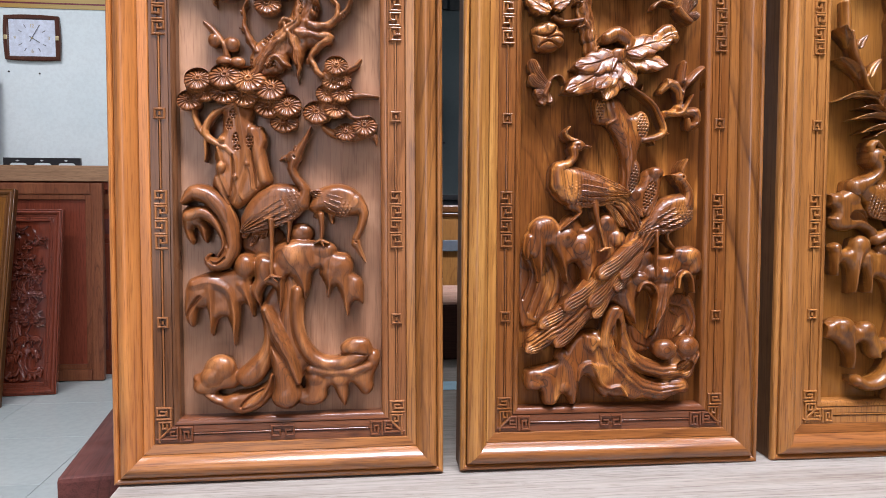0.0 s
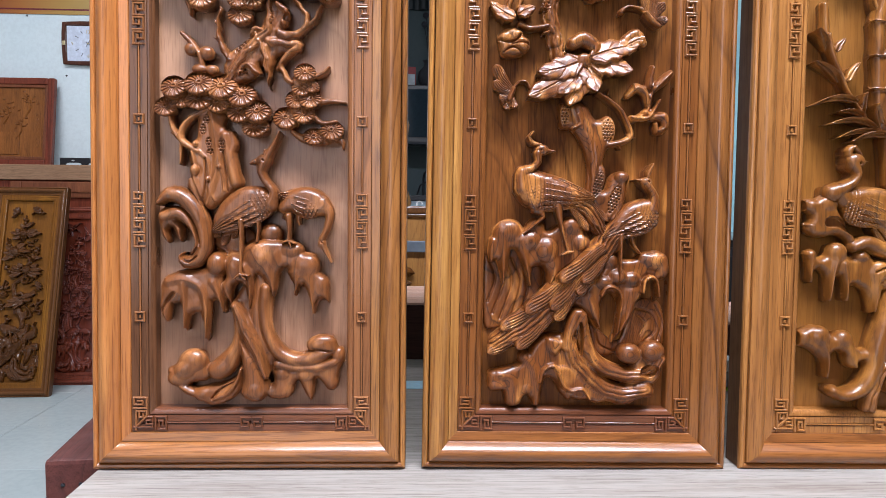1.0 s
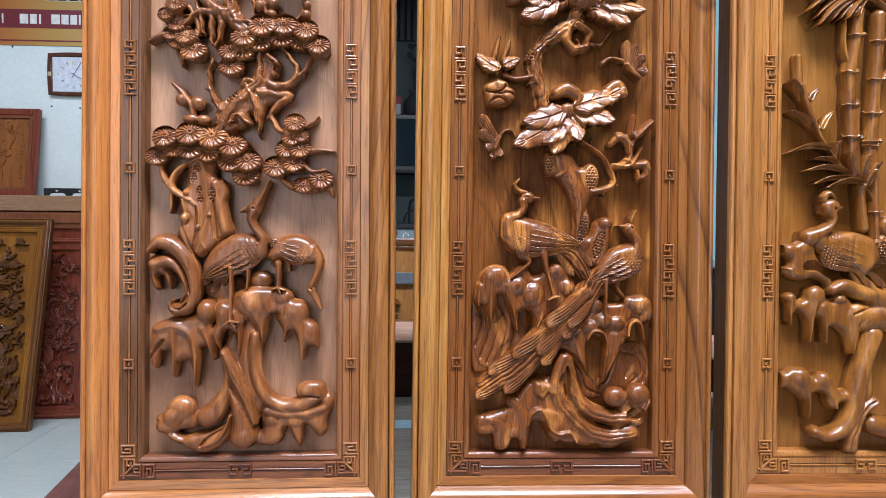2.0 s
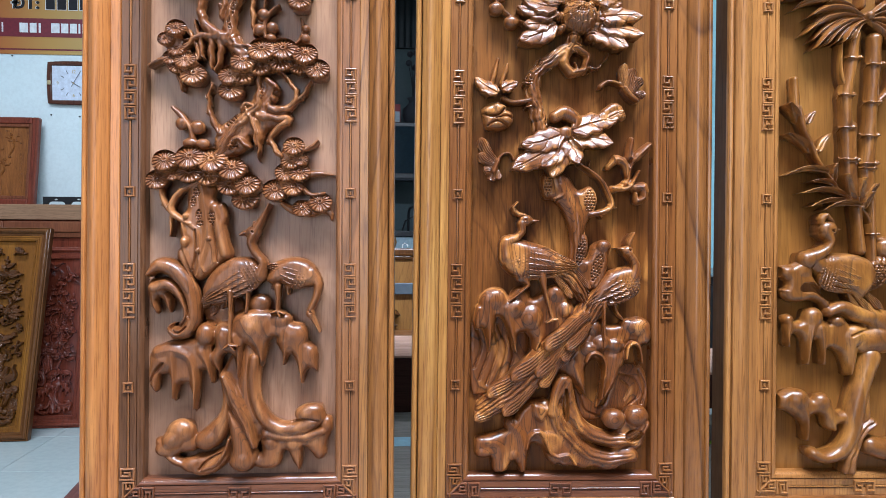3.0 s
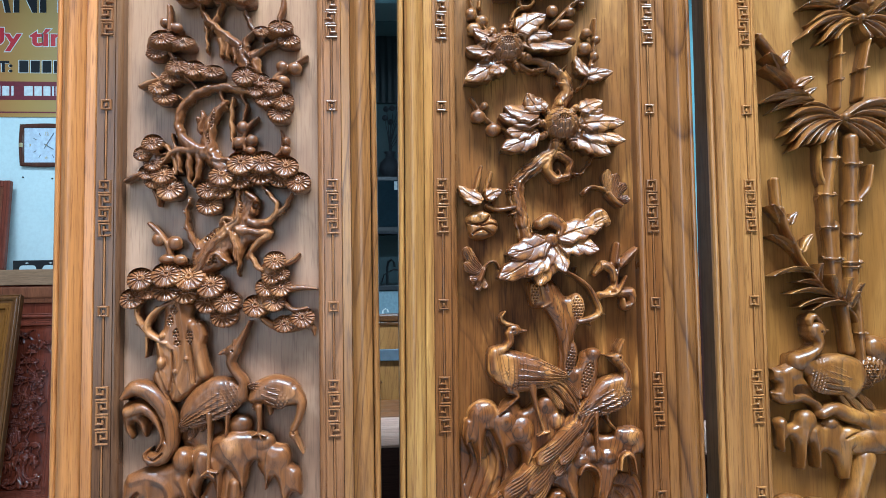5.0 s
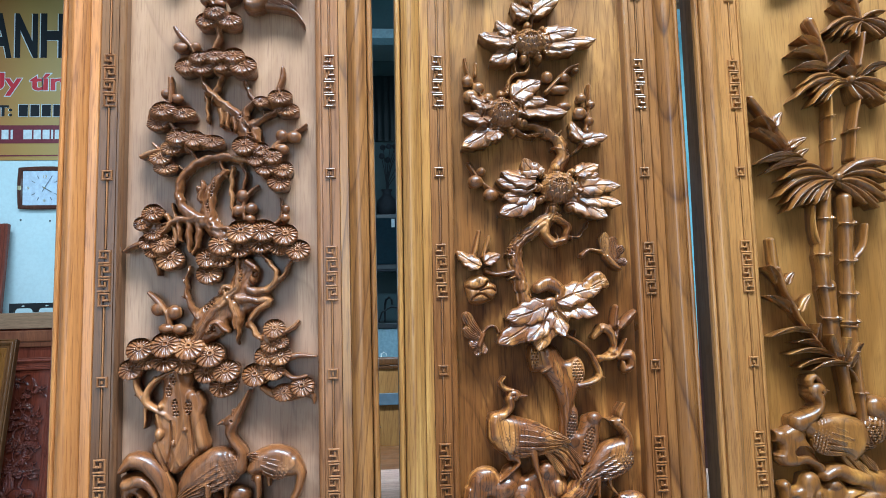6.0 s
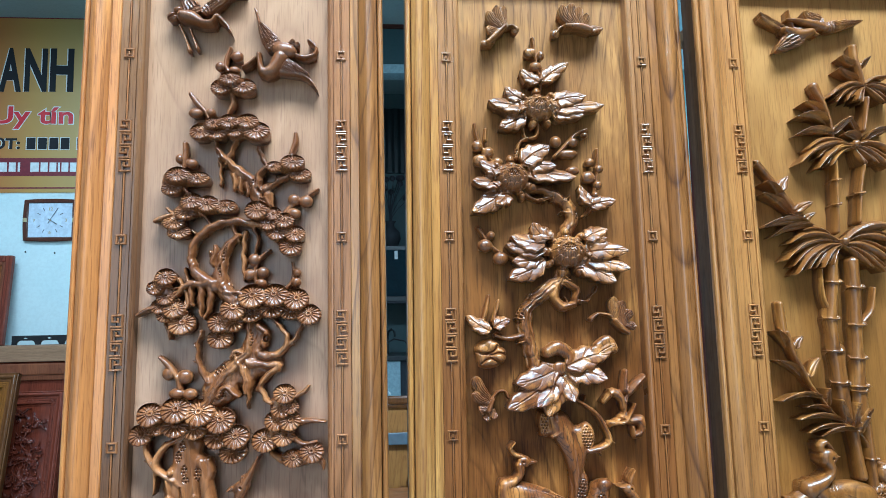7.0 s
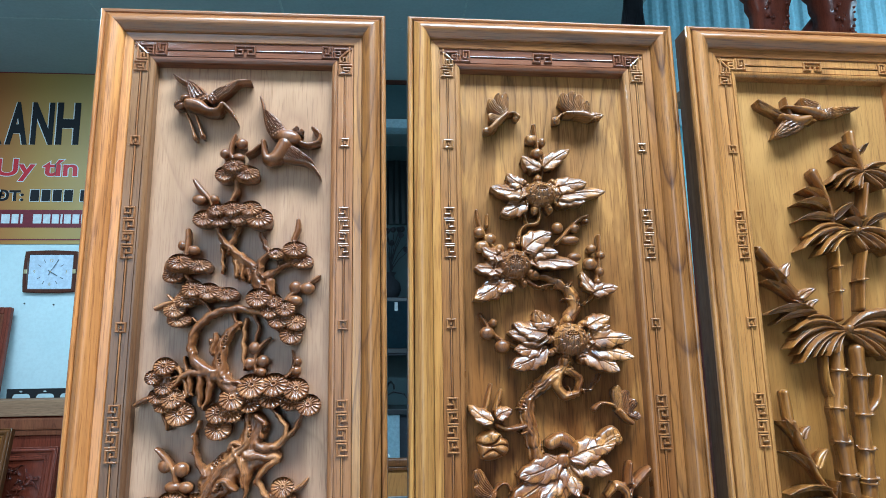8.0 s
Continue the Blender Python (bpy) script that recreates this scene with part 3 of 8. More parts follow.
def W(x0, z0, x1, z1, w, h0, hr, rows=5, side=1):
    """A folded wing from its shoulder to its tip: scales at the shoulder, then long overlapping feathers with slanting barbs."""
    d = np.array([x1 - x0, z1 - z0], float)
    n = float(np.hypot(*d))
    d /= n

    def field(X, Z):
        s = ((X - x0) * d[0] + (Z - z0) * d[1]) / n
        c = side * (-(X - x0) * d[1] + (Z - z0) * d[0])
        t = np.clip(s, 0, 1)
        half = w * np.clip(np.sin(math.pi * t**0.52), 0, 1) ** 0.62 + 0.4
        f = half - np.abs(c) - n * np.maximum(0, -s) - n * np.maximum(0, s - 1)
        q = np.clip(c / half, -1, 1)
        v = (q + 1) / 2 * rows + 0.5 * t
        row = np.floor(v)
        saw = v - row
        tier = 0.52 + 0.1 * np.mod(row, 2)
        long = 2.6 * saw - 1.3 - 1.6 * (t > tier) - 1.8 * np.exp(-((saw / 0.09) ** 2))
        barb = 0.24 * np.sin(2 * math.pi * (0.4 * t * n + c) / 2.7)
        u = t * n / 5.0
        lane = np.floor(c / 4.6 + 0.5 * np.mod(np.floor(u), 2))
        inn = c / 4.6 + 0.5 * np.mod(np.floor(u), 2) - lane - 0.5
        scale = 2.4 * (1 - (u - np.floor(u))) * (1 - 2.4 * inn**2) - 1.5
        part_of = np.clip((t - 0.24) / 0.03, 0, 1)
        detail = (part_of * (long + barb) + (1 - part_of) * scale) * np.clip(f / 1.5, 0, 1)
        return f, np.where(f > 0, h0 + hr * np.sqrt(np.clip(1 - q * q, 0, 1)) + detail, h0 + 1.5 * f)

    e = np.array([w, w]) * 1.1
    p, q = np.array([x0, z0], float), np.array([x1, z1], float)
    STROKES.append((np.minimum(p, q) - e, np.maximum(p, q) + e, field, "add"))


def blade(x0, z0, x1, z1, w, h0):
    """A long narrow leaf that arches up from its stalk and droops to a point."""
    n = math.hypot(x1 - x0, z1 - z0)
    up = 0.17 * n * abs(x1 - x0) / n
    at = [(x0 + (x1 - x0) * u, z0 + (z1 - z0) * u + up * 4 * u * (1 - u)) for u in (0.0, 0.3, 0.62, 0.86, 1.0)]
    L([v for (x, z), r in zip(at, (0.5, 0.8, 0.95, 0.62, 0.1)) for v in (x, z, r * w)], h0 - 3, 6, edge=0.6, h1=h0 + 5)


def bloom(x, z, rx, rz, h0, hr, rows=3.3, n=12):
    """A ball of incurved petals in rows, their tips turned to an eye above the middle."""
    def field(X, Z):
        u, v = (X - x) / rx, (Z - z) / rz
        rho = np.hypot(u, v)
        f = (1 - rho) * min(rx, rz)
        ev = v - 0.3 * np.clip(1 - rho, 0, 1)
        far, turn = np.hypot(u, ev), np.arctan2(ev, u) * n / (2 * math.pi)
        rr = far * rows
        for k in range(2):
            row = np.floor(rr)
            q = turn + 0.5 * np.mod(row, 2)
            q = 2 * (q - np.floor(q)) - 1
            if k == 0:
                rr = np.maximum(rr - 0.34 * q * q, 0)
        tip = 1 - (rr - np.floor(rr))
        petal = (2.6 * tip - 1.2) * (1 - 0.55 * q * q) - 1.7 * np.exp(-(((1 - np.abs(q)) / 0.13) ** 2)) - 1.0 * np.exp(-(((1 - tip) / 0.1) ** 2))
        return f, dome(f, min(rx, rz), h0, hr) + np.where(f > 0, petal * np.clip(f / 1.5, 0, 1) * np.clip((far - 0.2) * 12, 0, 1), 0)

    STROKES.append((np.array([x - rx, z - rz]), np.array([x + rx, z + rz]), field, "add"))


def peony(x, z, rx, rz):
    """An open bloom: a ball of close incurved petals round a drilled eye, with rolled outer petals about it."""
    bloom(x, z, 1.08 * rx, 1.08 * rz, 15, 15)
    for k in range(9):
        a = 0.25 + 2 * math.pi * k / 9
        c, d = math.cos(a), math.sin(a)
        px, pz, r = x + 1.3 * rx * c, z + 1.28 * rz * d - 0.08 * rz, (0.3 if k % 2 else 0.36) * rx
        B(px, pz, r * 0.72, r * 1.15, math.degrees(a) - 90, 15, 10)
        G((px - 0.9 * r * d, pz + 0.9 * r * c, 1.4, px - 0.25 * r * c, pz - 0.25 * r * d, 1.9, px + 0.9 * r * d, pz - 0.9 * r * c, 1.4), 3.0)
    O(x, z + 0.3 * rz, 0.3 * rx, 0.22 * rz, 0, 3.2)


def outline(flat, tips=()):
    """A closed smooth line through (x, z) pairs, with sharp corners at the points numbered in tips."""
    p = np.array(flat, float).reshape(-1, 2)
    n = len(p)
    out = []
    for i in range(n):
        b, c = p[i], p[(i + 1) % n]
        a = 2 * b - c if i in tips else p[i - 1]
        d = 2 * c - b if (i + 1) % n in tips else p[(i + 2) % n]
        k = max(2, int(np.hypot(*(c - b)) / 4))
        s = np.linspace(0, 1, k, endpoint=False)[:, None]
        out.append(0.5 * (2 * b + (c - a) * s + (2 * a - 5 * b + 4 * c - d) * s**2 + (3 * b - a - 3 * c + d) * s**3))
    return np.vstack(out)


def inside_by(line, X, Z):
    """How far each place lies inside a closed line; negative outside."""
    best, odd = np.full(X.shape, 1e6), np.zeros(X.shape, bool)
    for a, b in zip(line, np.roll(line, -1, axis=0)):
        d = b - a
        s = np.clip(((X - a[0]) * d[0] + (Z - a[1]) * d[1]) / max(d @ d, 1e-9), 0, 1)
        best = np.minimum(best, (X - a[0] - s * d[0]) ** 2 + (Z - a[1] - s * d[1]) ** 2)
        if a[1] != b[1]:
            odd ^= ((a[1] > Z) != (b[1] > Z)) & (X < (b[0] - a[0]) * (Z - a[1]) / (b[1] - a[1]) + a[0])
    return np.where(odd, 1, -1) * np.sqrt(best)


def P(flat, h0, hr, roll, tips=(), lean=0.0):
    """A mass with a drawn edge that rolls over into a swelling top; lean makes its upper parts stand further out."""
    line = outline(flat, tips)
    mid = line[:, 1].mean()

    def field(X, Z):
        f = inside_by(line, X, Z)
        return f, dome(f, roll, h0, hr) + np.where(f > 0, lean * (Z - mid), 0)

    STROKES.append((line.min(0), line.max(0), field, "add"))


def R(flat, depth, tips=()):
    """A recess with a drawn edge, sunk into what has been carved so far."""
    line = outline(flat, tips)

    def field(X, Z):
        return None, depth * np.clip(inside_by(line, X, Z) / 1.6, 0, 1)

    STROKES.append((line.min(0), line.max(0), field, "cut"))


def G(flat, depth, side=0):
    """A gouged line through (x, z, width) triples; with side 1 or -1 it is the edge of a fold, and the surface drops away on that side only."""
    line = spline(flat)
    lo, hi = (line[:, :2] - 2 * line[:, 2:]).min(0), (line[:, :2] + 2 * line[:, 2:]).max(0)

    def field(X, Z):
        best, rad, sign = np.full(X.shape, 1e6), np.ones(X.shape), np.ones(X.shape)
        for a, b in zip(line, line[1:]):
            d = b[:2] - a[:2]
            s = np.clip(((X - a[0]) * d[0] + (Z - a[1]) * d[1]) / max(d @ d, 1e-9), 0, 1)
            ox, oz = X - a[0] - s * d[0], Z - a[1] - s * d[1]
            e = np.hypot(ox, oz)
            better = e < best
            best = np.where(better, e, best)
            rad = np.where(better, a[2] + s * (b[2] - a[2]), rad)
            sign = np.where(better, np.sign(ox * -d[1] + oz * d[0]), sign)
        if not side:
            return None, depth * np.exp(-((best / (0.6 * rad)) ** 2))
        near = np.clip(0.5 + sign * side * best / 1.2, 0, 1)
        return None, depth * near * np.clip(1 - best / (2 * rad), 0, 1) ** 1.5

    STROKES.append((lo, hi, field, "cut"))


def carve(panel, name, material, k=1.0, label="", gouge=0.1, step=0.85, under=4.5, gnarl=0.0):
    """One carved part: the union of the strokes made since the last one, as a relief mesh with walls down to the ground board."""
    strokes = STROKES[:]
    STROKES.clear()
    adds = [s for s in strokes if s[3] == "add"]
    lo, hi = np.min([s[0] for s in adds], axis=0) - 3, np.max([s[1] for s in adds], axis=0) + 3
    lo, hi = np.maximum(lo, (83.5, 83.5)), np.minimum(hi, (PW * 1000 - 83.5, PH * 1000 - 83.5))
    xs, zs = np.arange(lo[0], hi[0] + step, step), np.arange(lo[1], hi[1] + step, step)
    X, Z = np.meshgrid(xs, zs, indexing="ij")
    f, h = np.full(X.shape, -60.0), np.full(X.shape, -60.0)
    XW = X + gnarl * np.sin(Z * 0.31 + 1.3 * np.sin(X * 0.21) + 0.7)
    ZW = Z + gnarl * np.sin(X * 0.27 + 1.5 * np.sin(Z * 0.17))
    for a, b, field, how in strokes:
        m = 6.0
        i0, i1 = np.searchsorted(xs, a[0] - m), np.searchsorted(xs, b[0] + m)
        j0, j1 = np.searchsorted(zs, a[1] - m), np.searchsorted(zs, b[1] + m)
        if i1 <= i0 or j1 <= j0:
            continue
        w = (slice(i0, i1), slice(j0, j1))
        fi, hi_ = field(XW[w], ZW[w])
        if how == "cut":
            h[w] = h[w] - hi_
        else:
            f[w], h[w] = smooth_max(f[w], fi, k * 0.6), smooth_max(h[w], hi_, k)
    h = h + gouge * np.sin(X * 0.31 + 2.1 * np.sin(Z * 0.07)) * np.sin(Z * 0.27 + 1.7 * np.sin(X * 0.09))
    h = h + gouge * 0.5 * np.sin(X * 0.83 + 2.3 * np.sin(Z * 0.13)) * np.sin(Z * 0.47 + 2.7 * np.sin(X * 0.19))
    knob = np.sin(X * 0.43 + 1.9 * np.sin(Z * 0.23)) * np.sin(Z * 0.37 + 1.7 * np.sin(X * 0.29))
    f, h = f + 0.9 * gnarl * knob, h + 0.5 * gnarl * knob
    ins = f > 0
    cell = ins[:-1, :-1] | ins[1:, :-1] | ins[1:, 1:] | ins[:-1, 1:]
    gx, gz = np.gradient(f, step)
    g2 = gx * gx + gz * gz + 1e-4
    out = np.where(ins, 0, np.clip(-f / g2, -2.2, 2.2))
    dx, dz = np.clip(gx * out, -1.2, 1.2) * step, np.clip(gz * out, -1.2, 1.2) * step
    hh = np.where(ins, h, h - 1.5 * f)
    hh = np.clip(hh * RELIEF, 1.0, 56.0)
    used = np.zeros(X.shape, bool)
    for si in (slice(None, -1), slice(1, None)):
        for sj in (slice(None, -1), slice(1, None)):
            used[si, sj] |= cell
    index = np.full(X.shape, -1)
    count = int(used.sum())
    index[used] = np.arange(count)
    top = np.stack([(X + dx)[used], BOARD_Y * 1000 - hh[used], (Z + dz)[used]], 1)
    A, Bq, C, D = index[:-1, :-1][cell], index[1:, :-1][cell], index[1:, 1:][cell], index[:-1, 1:][cell]
    pad = np.pad(cell, 1)
    gaps = {"s": ~pad[1:-1, :-2][cell], "e": ~pad[2:, 1:-1][cell], "n": ~pad[1:-1, 2:][cell], "w": ~pad[:-2, 1:-1][cell]}
    edges = np.concatenate([np.stack(e, 1)[gaps[g]] for g, e in (("s", (A, Bq)), ("e", (Bq, C)), ("n", (C, D)), ("w", (D, A)))])
    rim = np.unique(edges)
    foot = np.full(count, -1)
    foot[rim] = count + np.arange(len(rim))
    gn = np.sqrt(g2)
    inward = np.stack([(gx / gn)[used], np.zeros(count), (gz / gn)[used]], 1)[rim]
    thick = f.copy()
    for reach in range(9):
        pad_f = np.pad(thick, 1, mode="edge")
        thick = np.max([thick, pad_f[:-2, 1:-1], pad_f[2:, 1:-1], pad_f[1:-1, :-2], pad_f[1:-1, 2:]], axis=0)
    low = top[rim] + np.clip(0.7 * thick[used][rim], 0.0, under)[:, None] * inward
    low[:, 1] = BOARD_Y * 1000 + 1.0
    verts = np.concatenate([top, low]) / 1000
    faces = np.concatenate([np.stack([A, Bq, C, D], 1), np.stack([edges[:, 1], edges[:, 0], foot[edges[:, 0]], foot[edges[:, 1]]], 1)])
    me = bpy.data.meshes.new(name)
    me.vertices.add(len(verts))
    me.vertices.foreach_set("co", verts.ravel())
    me.loops.add(faces.size)
    me.loops.foreach_set("vertex_index", faces.ravel().astype(np.int32))
    me.polygons.add(len(faces))
    me.polygons.foreach_set("loop_start", np.arange(0, faces.size, 4, dtype=np.int32))
    me.update(calc_edges=True)
    me.validate()
    rounded = np.ones(len(me.polygons), bool)
    rounded[len(A):] = False
    me.polygons.foreach_set("use_smooth", rounded)
    me.materials.append(material)
    ob = new(name, me)
    ob.parent = panel
    return tagged(ob, label)

# ---- the carved panels ----
PW, PH, PD = 0.428, 1.2433, 0.046
BOARD_Y = 0.030


def moulding(side, profile):
    """One mitred side of a frame of PW by PH: 0 left, 1 right, 2 bottom, 3 top."""
    bm = bmesh.new()
    rows = []
    for end in (0, 1):
        row = []
        for w, y in profile:
            if side < 2:
                x = w if side == 0 else PW - w
                z = w if end == 0 else PH - w
            else:
                z = w if side == 2 else PH - w
                x = w if end == 0 else PW - w
            row.append(bm.verts.new((x, y, z)))
        rows.append(row)
    grid_faces(bm, rows, True)
    bm.faces.new(rows[0])
    bm.faces.new(rows[1])
    return bm


def frame_profile():
    """Outer bead, groove, broad torus, step and flat band, as (inset, depth) pairs; depth 0 is the front."""
    pts = [(0.0015, PD), (0.0015, 0.009), (0.0, 0.0088), (0.0, 0.0075)]
    for k in range(7):
        a = math.pi * k / 6
        pts.append((0.0042 - 0.0042 * math.cos(a), 0.0055 - 0.0055 * math.sin(a)))
    pts.append((0.0088, 0.0085))
    for k in range(15):
        s = k / 14
        pts.append((0.0096 + 0.0255 * s, 0.004 - 0.0135 * math.sin(math.pi * (0.1 + 0.78 * s)) + 0.004 * s))
    pts += [(0.0362, 0.0065), (0.0366, 0.0085), (0.0372, 0.0072), (0.0485, 0.0088), (0.0492, 0.0098), (0.0496, 0.0125), (0.0496, PD)]
    return pts


def liner_profile():
    """Flat strip for the meander, a groove and a quarter-round down to the ground."""
    pts = [(0.0498, PD - 0.004), (0.0498, 0.0112), (0.0601, 0.0112), (0.0603, 0.0136), (0.0641, 0.0136), (0.0643, 0.0112), (0.0728, 0.0112), (0.0733, 0.0128), (0.074, 0.0128), (0.0745, 0.0105)]
    for k in range(7):
        a = math.pi / 2 * k / 6
        pts.append((0.0745 + 0.0082 * math.sin(a), 0.0165 - 0.0062 * math.cos(a)))
    return pts + [(0.083, BOARD_Y - 0.0005), (0.083, PD - 0.004)]


def ridge(bm, path, half, y, proud):
    """Raised square-edged line along a path of (x, z) points with mitred corners."""
    n = len(path)
    rows = []
    for i, p in enumerate(path):
        p = Vector(p)
        d0 = (p - Vector(path[i - 1])).normalized() if i else None
        d1 = (Vector(path[i + 1]) - p).normalized() if i < n - 1 else None
        d0, d1 = d0 or d1, d1 or d0
        n0, n1 = Vector((-d0.y, d0.x)), Vector((-d1.y, d1.x))
        s = (n0 + n1).normalized()
        s = s / max(0.35, s.dot(n0))
        ends = -d0 * half if i == 0 else d1 * half if i == n - 1 else Vector((0, 0))
        p = p + ends
        rows.append([bm.verts.new((q.x, yy, q.y)) for q, yy in [(p + s * half, y + 0.0035)] + [(p + s * half * math.cos(k * math.pi / 6), y - proud * (0.35 + 0.65 * math.sin(k * math.pi / 6))) for k in range(7)] + [(p - s * half, y + 0.0035)]])
    grid_faces(bm, rows, True)
    bm.faces.new(rows[0][::-1])
    bm.faces.new(rows[-1])


FRET_Y, FRET_HALF, FRET_PROUD = 0.0112, 0.00155, 0.0032
LINE_W = 0.0622


def fret_square(bm, cx, cz, r=0.0058):
    ridge(bm, [(cx - r * 0.2, cz - r), (cx + r, cz - r), (cx + r, cz + r), (cx - r, cz + r), (cx - r, cz - r), (cx - r * 0.2, cz - r)], FRET_HALF, FRET_Y, FRET_PROUD)
    ridge(bm, [(cx, cz - 0.0008), (cx, cz + 0.0008)], 0.0016, FRET_Y, FRET_PROUD * 0.7)


def key_unit(flip, w, h):
    """One square spiral of a meander."""
    pts = [(w, 0), (-w, 0), (-w, h), (w, h), (w, h * 0.45), (-w * 0.15, h * 0.45), (-w * 0.15, h * 0.7)]
    return [(-x, z) if flip else (x, z) for x, z in pts]


def fret_column(bm, cx, cz, units=4):
    h = 0.0193
    for k in range(units):
        z0 = cz + (k - units / 2) * h
        ridge(bm, [(cx + x, z0 + z * 0.82) for x, z in key_unit(k % 2, 0.0066, h)], FRET_HALF, FRET_Y, FRET_PROUD)


def fret_corner(bm, sx, sz, swap):
    """The meander that fills a corner, for one of its two arms; sx, sz say which corner."""
    paths = ([(0.0560, 0.0535), (0.0560, 0.0785), (0.0705, 0.0785), (0.0705, 0.0710), (0.0560, 0.0565)], [(0.0605, 0.0785), (0.0605, 0.0700), (0.0655, 0.0700), (0.0655, 0.0745)],
             [(0.0535, 0.0825), (0.0705, 0.0825), (0.0705, 0.0970), (0.0535, 0.0970), (0.0535, 0.0875), (0.0650, 0.0875), (0.0650, 0.0925), (0.0590, 0.0925)])
    for path in paths:
        q = [(z, x) if swap else (x, z) for x, z in path]
        ridge(bm, [(x if sx > 0 else PW - x, z if sz > 0 else PH - z) for x, z in q], FRET_HALF, FRET_Y, FRET_PROUD)


SQUARES, COLUMNS = (0.2095, 0.4800, 0.7602, 1.0342), (0.3445, 0.6200, 0.8970)


def carved_panel(m, label, mats, group):
    """The frame, liner, meander border and ground board of one panel."""
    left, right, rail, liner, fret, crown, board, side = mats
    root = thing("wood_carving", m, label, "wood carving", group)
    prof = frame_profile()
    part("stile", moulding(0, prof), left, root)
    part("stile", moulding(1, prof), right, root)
    part("bottom_rail", moulding(2, prof), rail, root)
    part("top_rail", moulding(3, prof), rail, root)
    lp = liner_profile()
    for k, mat in enumerate((liner, fret, crown, crown)):
        part("liner", moulding(k, lp), mat, root)
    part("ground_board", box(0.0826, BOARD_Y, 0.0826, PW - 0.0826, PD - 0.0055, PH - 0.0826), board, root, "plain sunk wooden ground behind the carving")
    # Side edges and backing in a darker brown than the front.
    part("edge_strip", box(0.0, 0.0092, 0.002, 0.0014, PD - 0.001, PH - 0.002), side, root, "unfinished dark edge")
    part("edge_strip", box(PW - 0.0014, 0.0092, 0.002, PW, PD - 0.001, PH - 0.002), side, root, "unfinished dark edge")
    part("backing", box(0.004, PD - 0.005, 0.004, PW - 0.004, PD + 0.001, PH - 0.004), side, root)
    for sx in (1, -1):
        cx = LINE_W if sx > 0 else PW - LINE_W
        for z in SQUARES:
            bm = bmesh.new()
            fret_square(bm, cx, z)
            part("fret", bm, fret, root)
        for z in COLUMNS:
            bm = bmesh.new()
            fret_column(bm, cx, z)
            part("fret", bm, fret, root)
        stops = sorted([0.0985] + [v for z in SQUARES for v in (z - 0.0058, z + 0.0058)] + [v for z in COLUMNS for v in (z - 0.039, z + 0.039)] + [PH - 0.0985])
        for a, b in zip(stops[::2], stops[1::2]):
            bm = bmesh.new()
            ridge(bm, [(cx, a), (cx, b)], 0.0011, FRET_Y, 0.0016)
            part("fret_line", bm, fret, root)
        for sz in (1, -1):
            bm = bmesh.new()
            fret_corner(bm, sx, sz, False)
            part("fret", bm, fret, root)
    for sz in (1, -1):
        cz = LINE_W if sz > 0 else PH - LINE_W
        for sx in (1, -1):
            bm = bmesh.new()
            fret_corner(bm, sx, sz, True)
            part("fret", bm, crown, root)
        bm = bmesh.new()
        for s in (1, -1):
            ridge(bm, [(PW / 2 + s * x, cz + z) for x, z in ((0.002, 0.007), (0.0145, 0.007), (0.0145, -0.006), (0.004, -0.006), (0.004, 0.001), (0.0095, 0.001))], FRET_HALF, FRET_Y, FRET_PROUD)
        part("fret", bm, crown, root)
        for s in (1, -1):
            bm = bmesh.new()
            ridge(bm, [(PW / 2 + s * 0.0155, cz), (PW / 2 + s * (PW / 2 - 0.0985), cz)], 0.0011, FRET_Y, 0.0016)
            part("fret_line", bm, crown, root)
    return root


def stand(x0, lift, turn):
    """Where a panel stands on the table: its lower left front corner and how far it leans sideways."""
    return GAUGE @ Matrix.Translation((x0, 1.0, lift)) @ pose(0, 0, 0, 0, turn, 0)


PANEL_1 = carved_panel(stand(-0.4234, -0.0013, -0.106), "upright carved wooden panel of cranes under a pine, lacquered", (AMBER_STILE, BROWN_STILE, AMBER_RAIL, LINER_DARK, LINER_WALNUT, LINER_SHADE, WALNUT_BOARD, SIDE_DARK), "panels of the four seasons")
PANEL_2 = carved_panel(stand(0.0273, 0.0, 0.44), "upright carved wooden panel of pheasants and peonies, lacquered", (HONEY_STILE, UMBER_STILE, AMBER_RAIL, LINER_RUSSET, LINER_RUSSET, LINER_SHADE, TEAK_BOARD, SIDE_DARK), "panels of the four seasons")
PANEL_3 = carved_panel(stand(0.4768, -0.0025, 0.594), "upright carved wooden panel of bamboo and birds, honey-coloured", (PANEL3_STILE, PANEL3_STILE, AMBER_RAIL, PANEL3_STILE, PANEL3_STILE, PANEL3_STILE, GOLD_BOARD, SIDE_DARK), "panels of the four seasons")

# ---- the carvings, panel by panel ----
P((189, 229, 209, 262, 235, 266, 243, 229, 243, 195, 253, 168, 242, 135, 225, 124, 209, 124, 200, 145, 197, 172, 191, 198), 8, 7, 9)
P((99, 128, 99, 138, 110, 143, 116, 156, 133, 165, 148, 160, 156, 145, 159, 129, 152, 120, 136, 118, 119, 109, 108, 116), 9, 9, 14)
B(135, 149, 19.1, 16.5, 0, 11, 14)
B(125, 137, 15.2, 12.5, 20, 15, 10)
B(112, 124, 13.2, 10.5, 0, 11, 11)
P((188, 220, 190, 192, 185, 172, 169, 155, 155, 143, 154, 133, 161, 124, 174, 122, 189, 131, 199, 148, 204, 178, 200, 208), 10, 12, 12)
B(173, 138, 18.5, 13.2, 35, 12, 13)
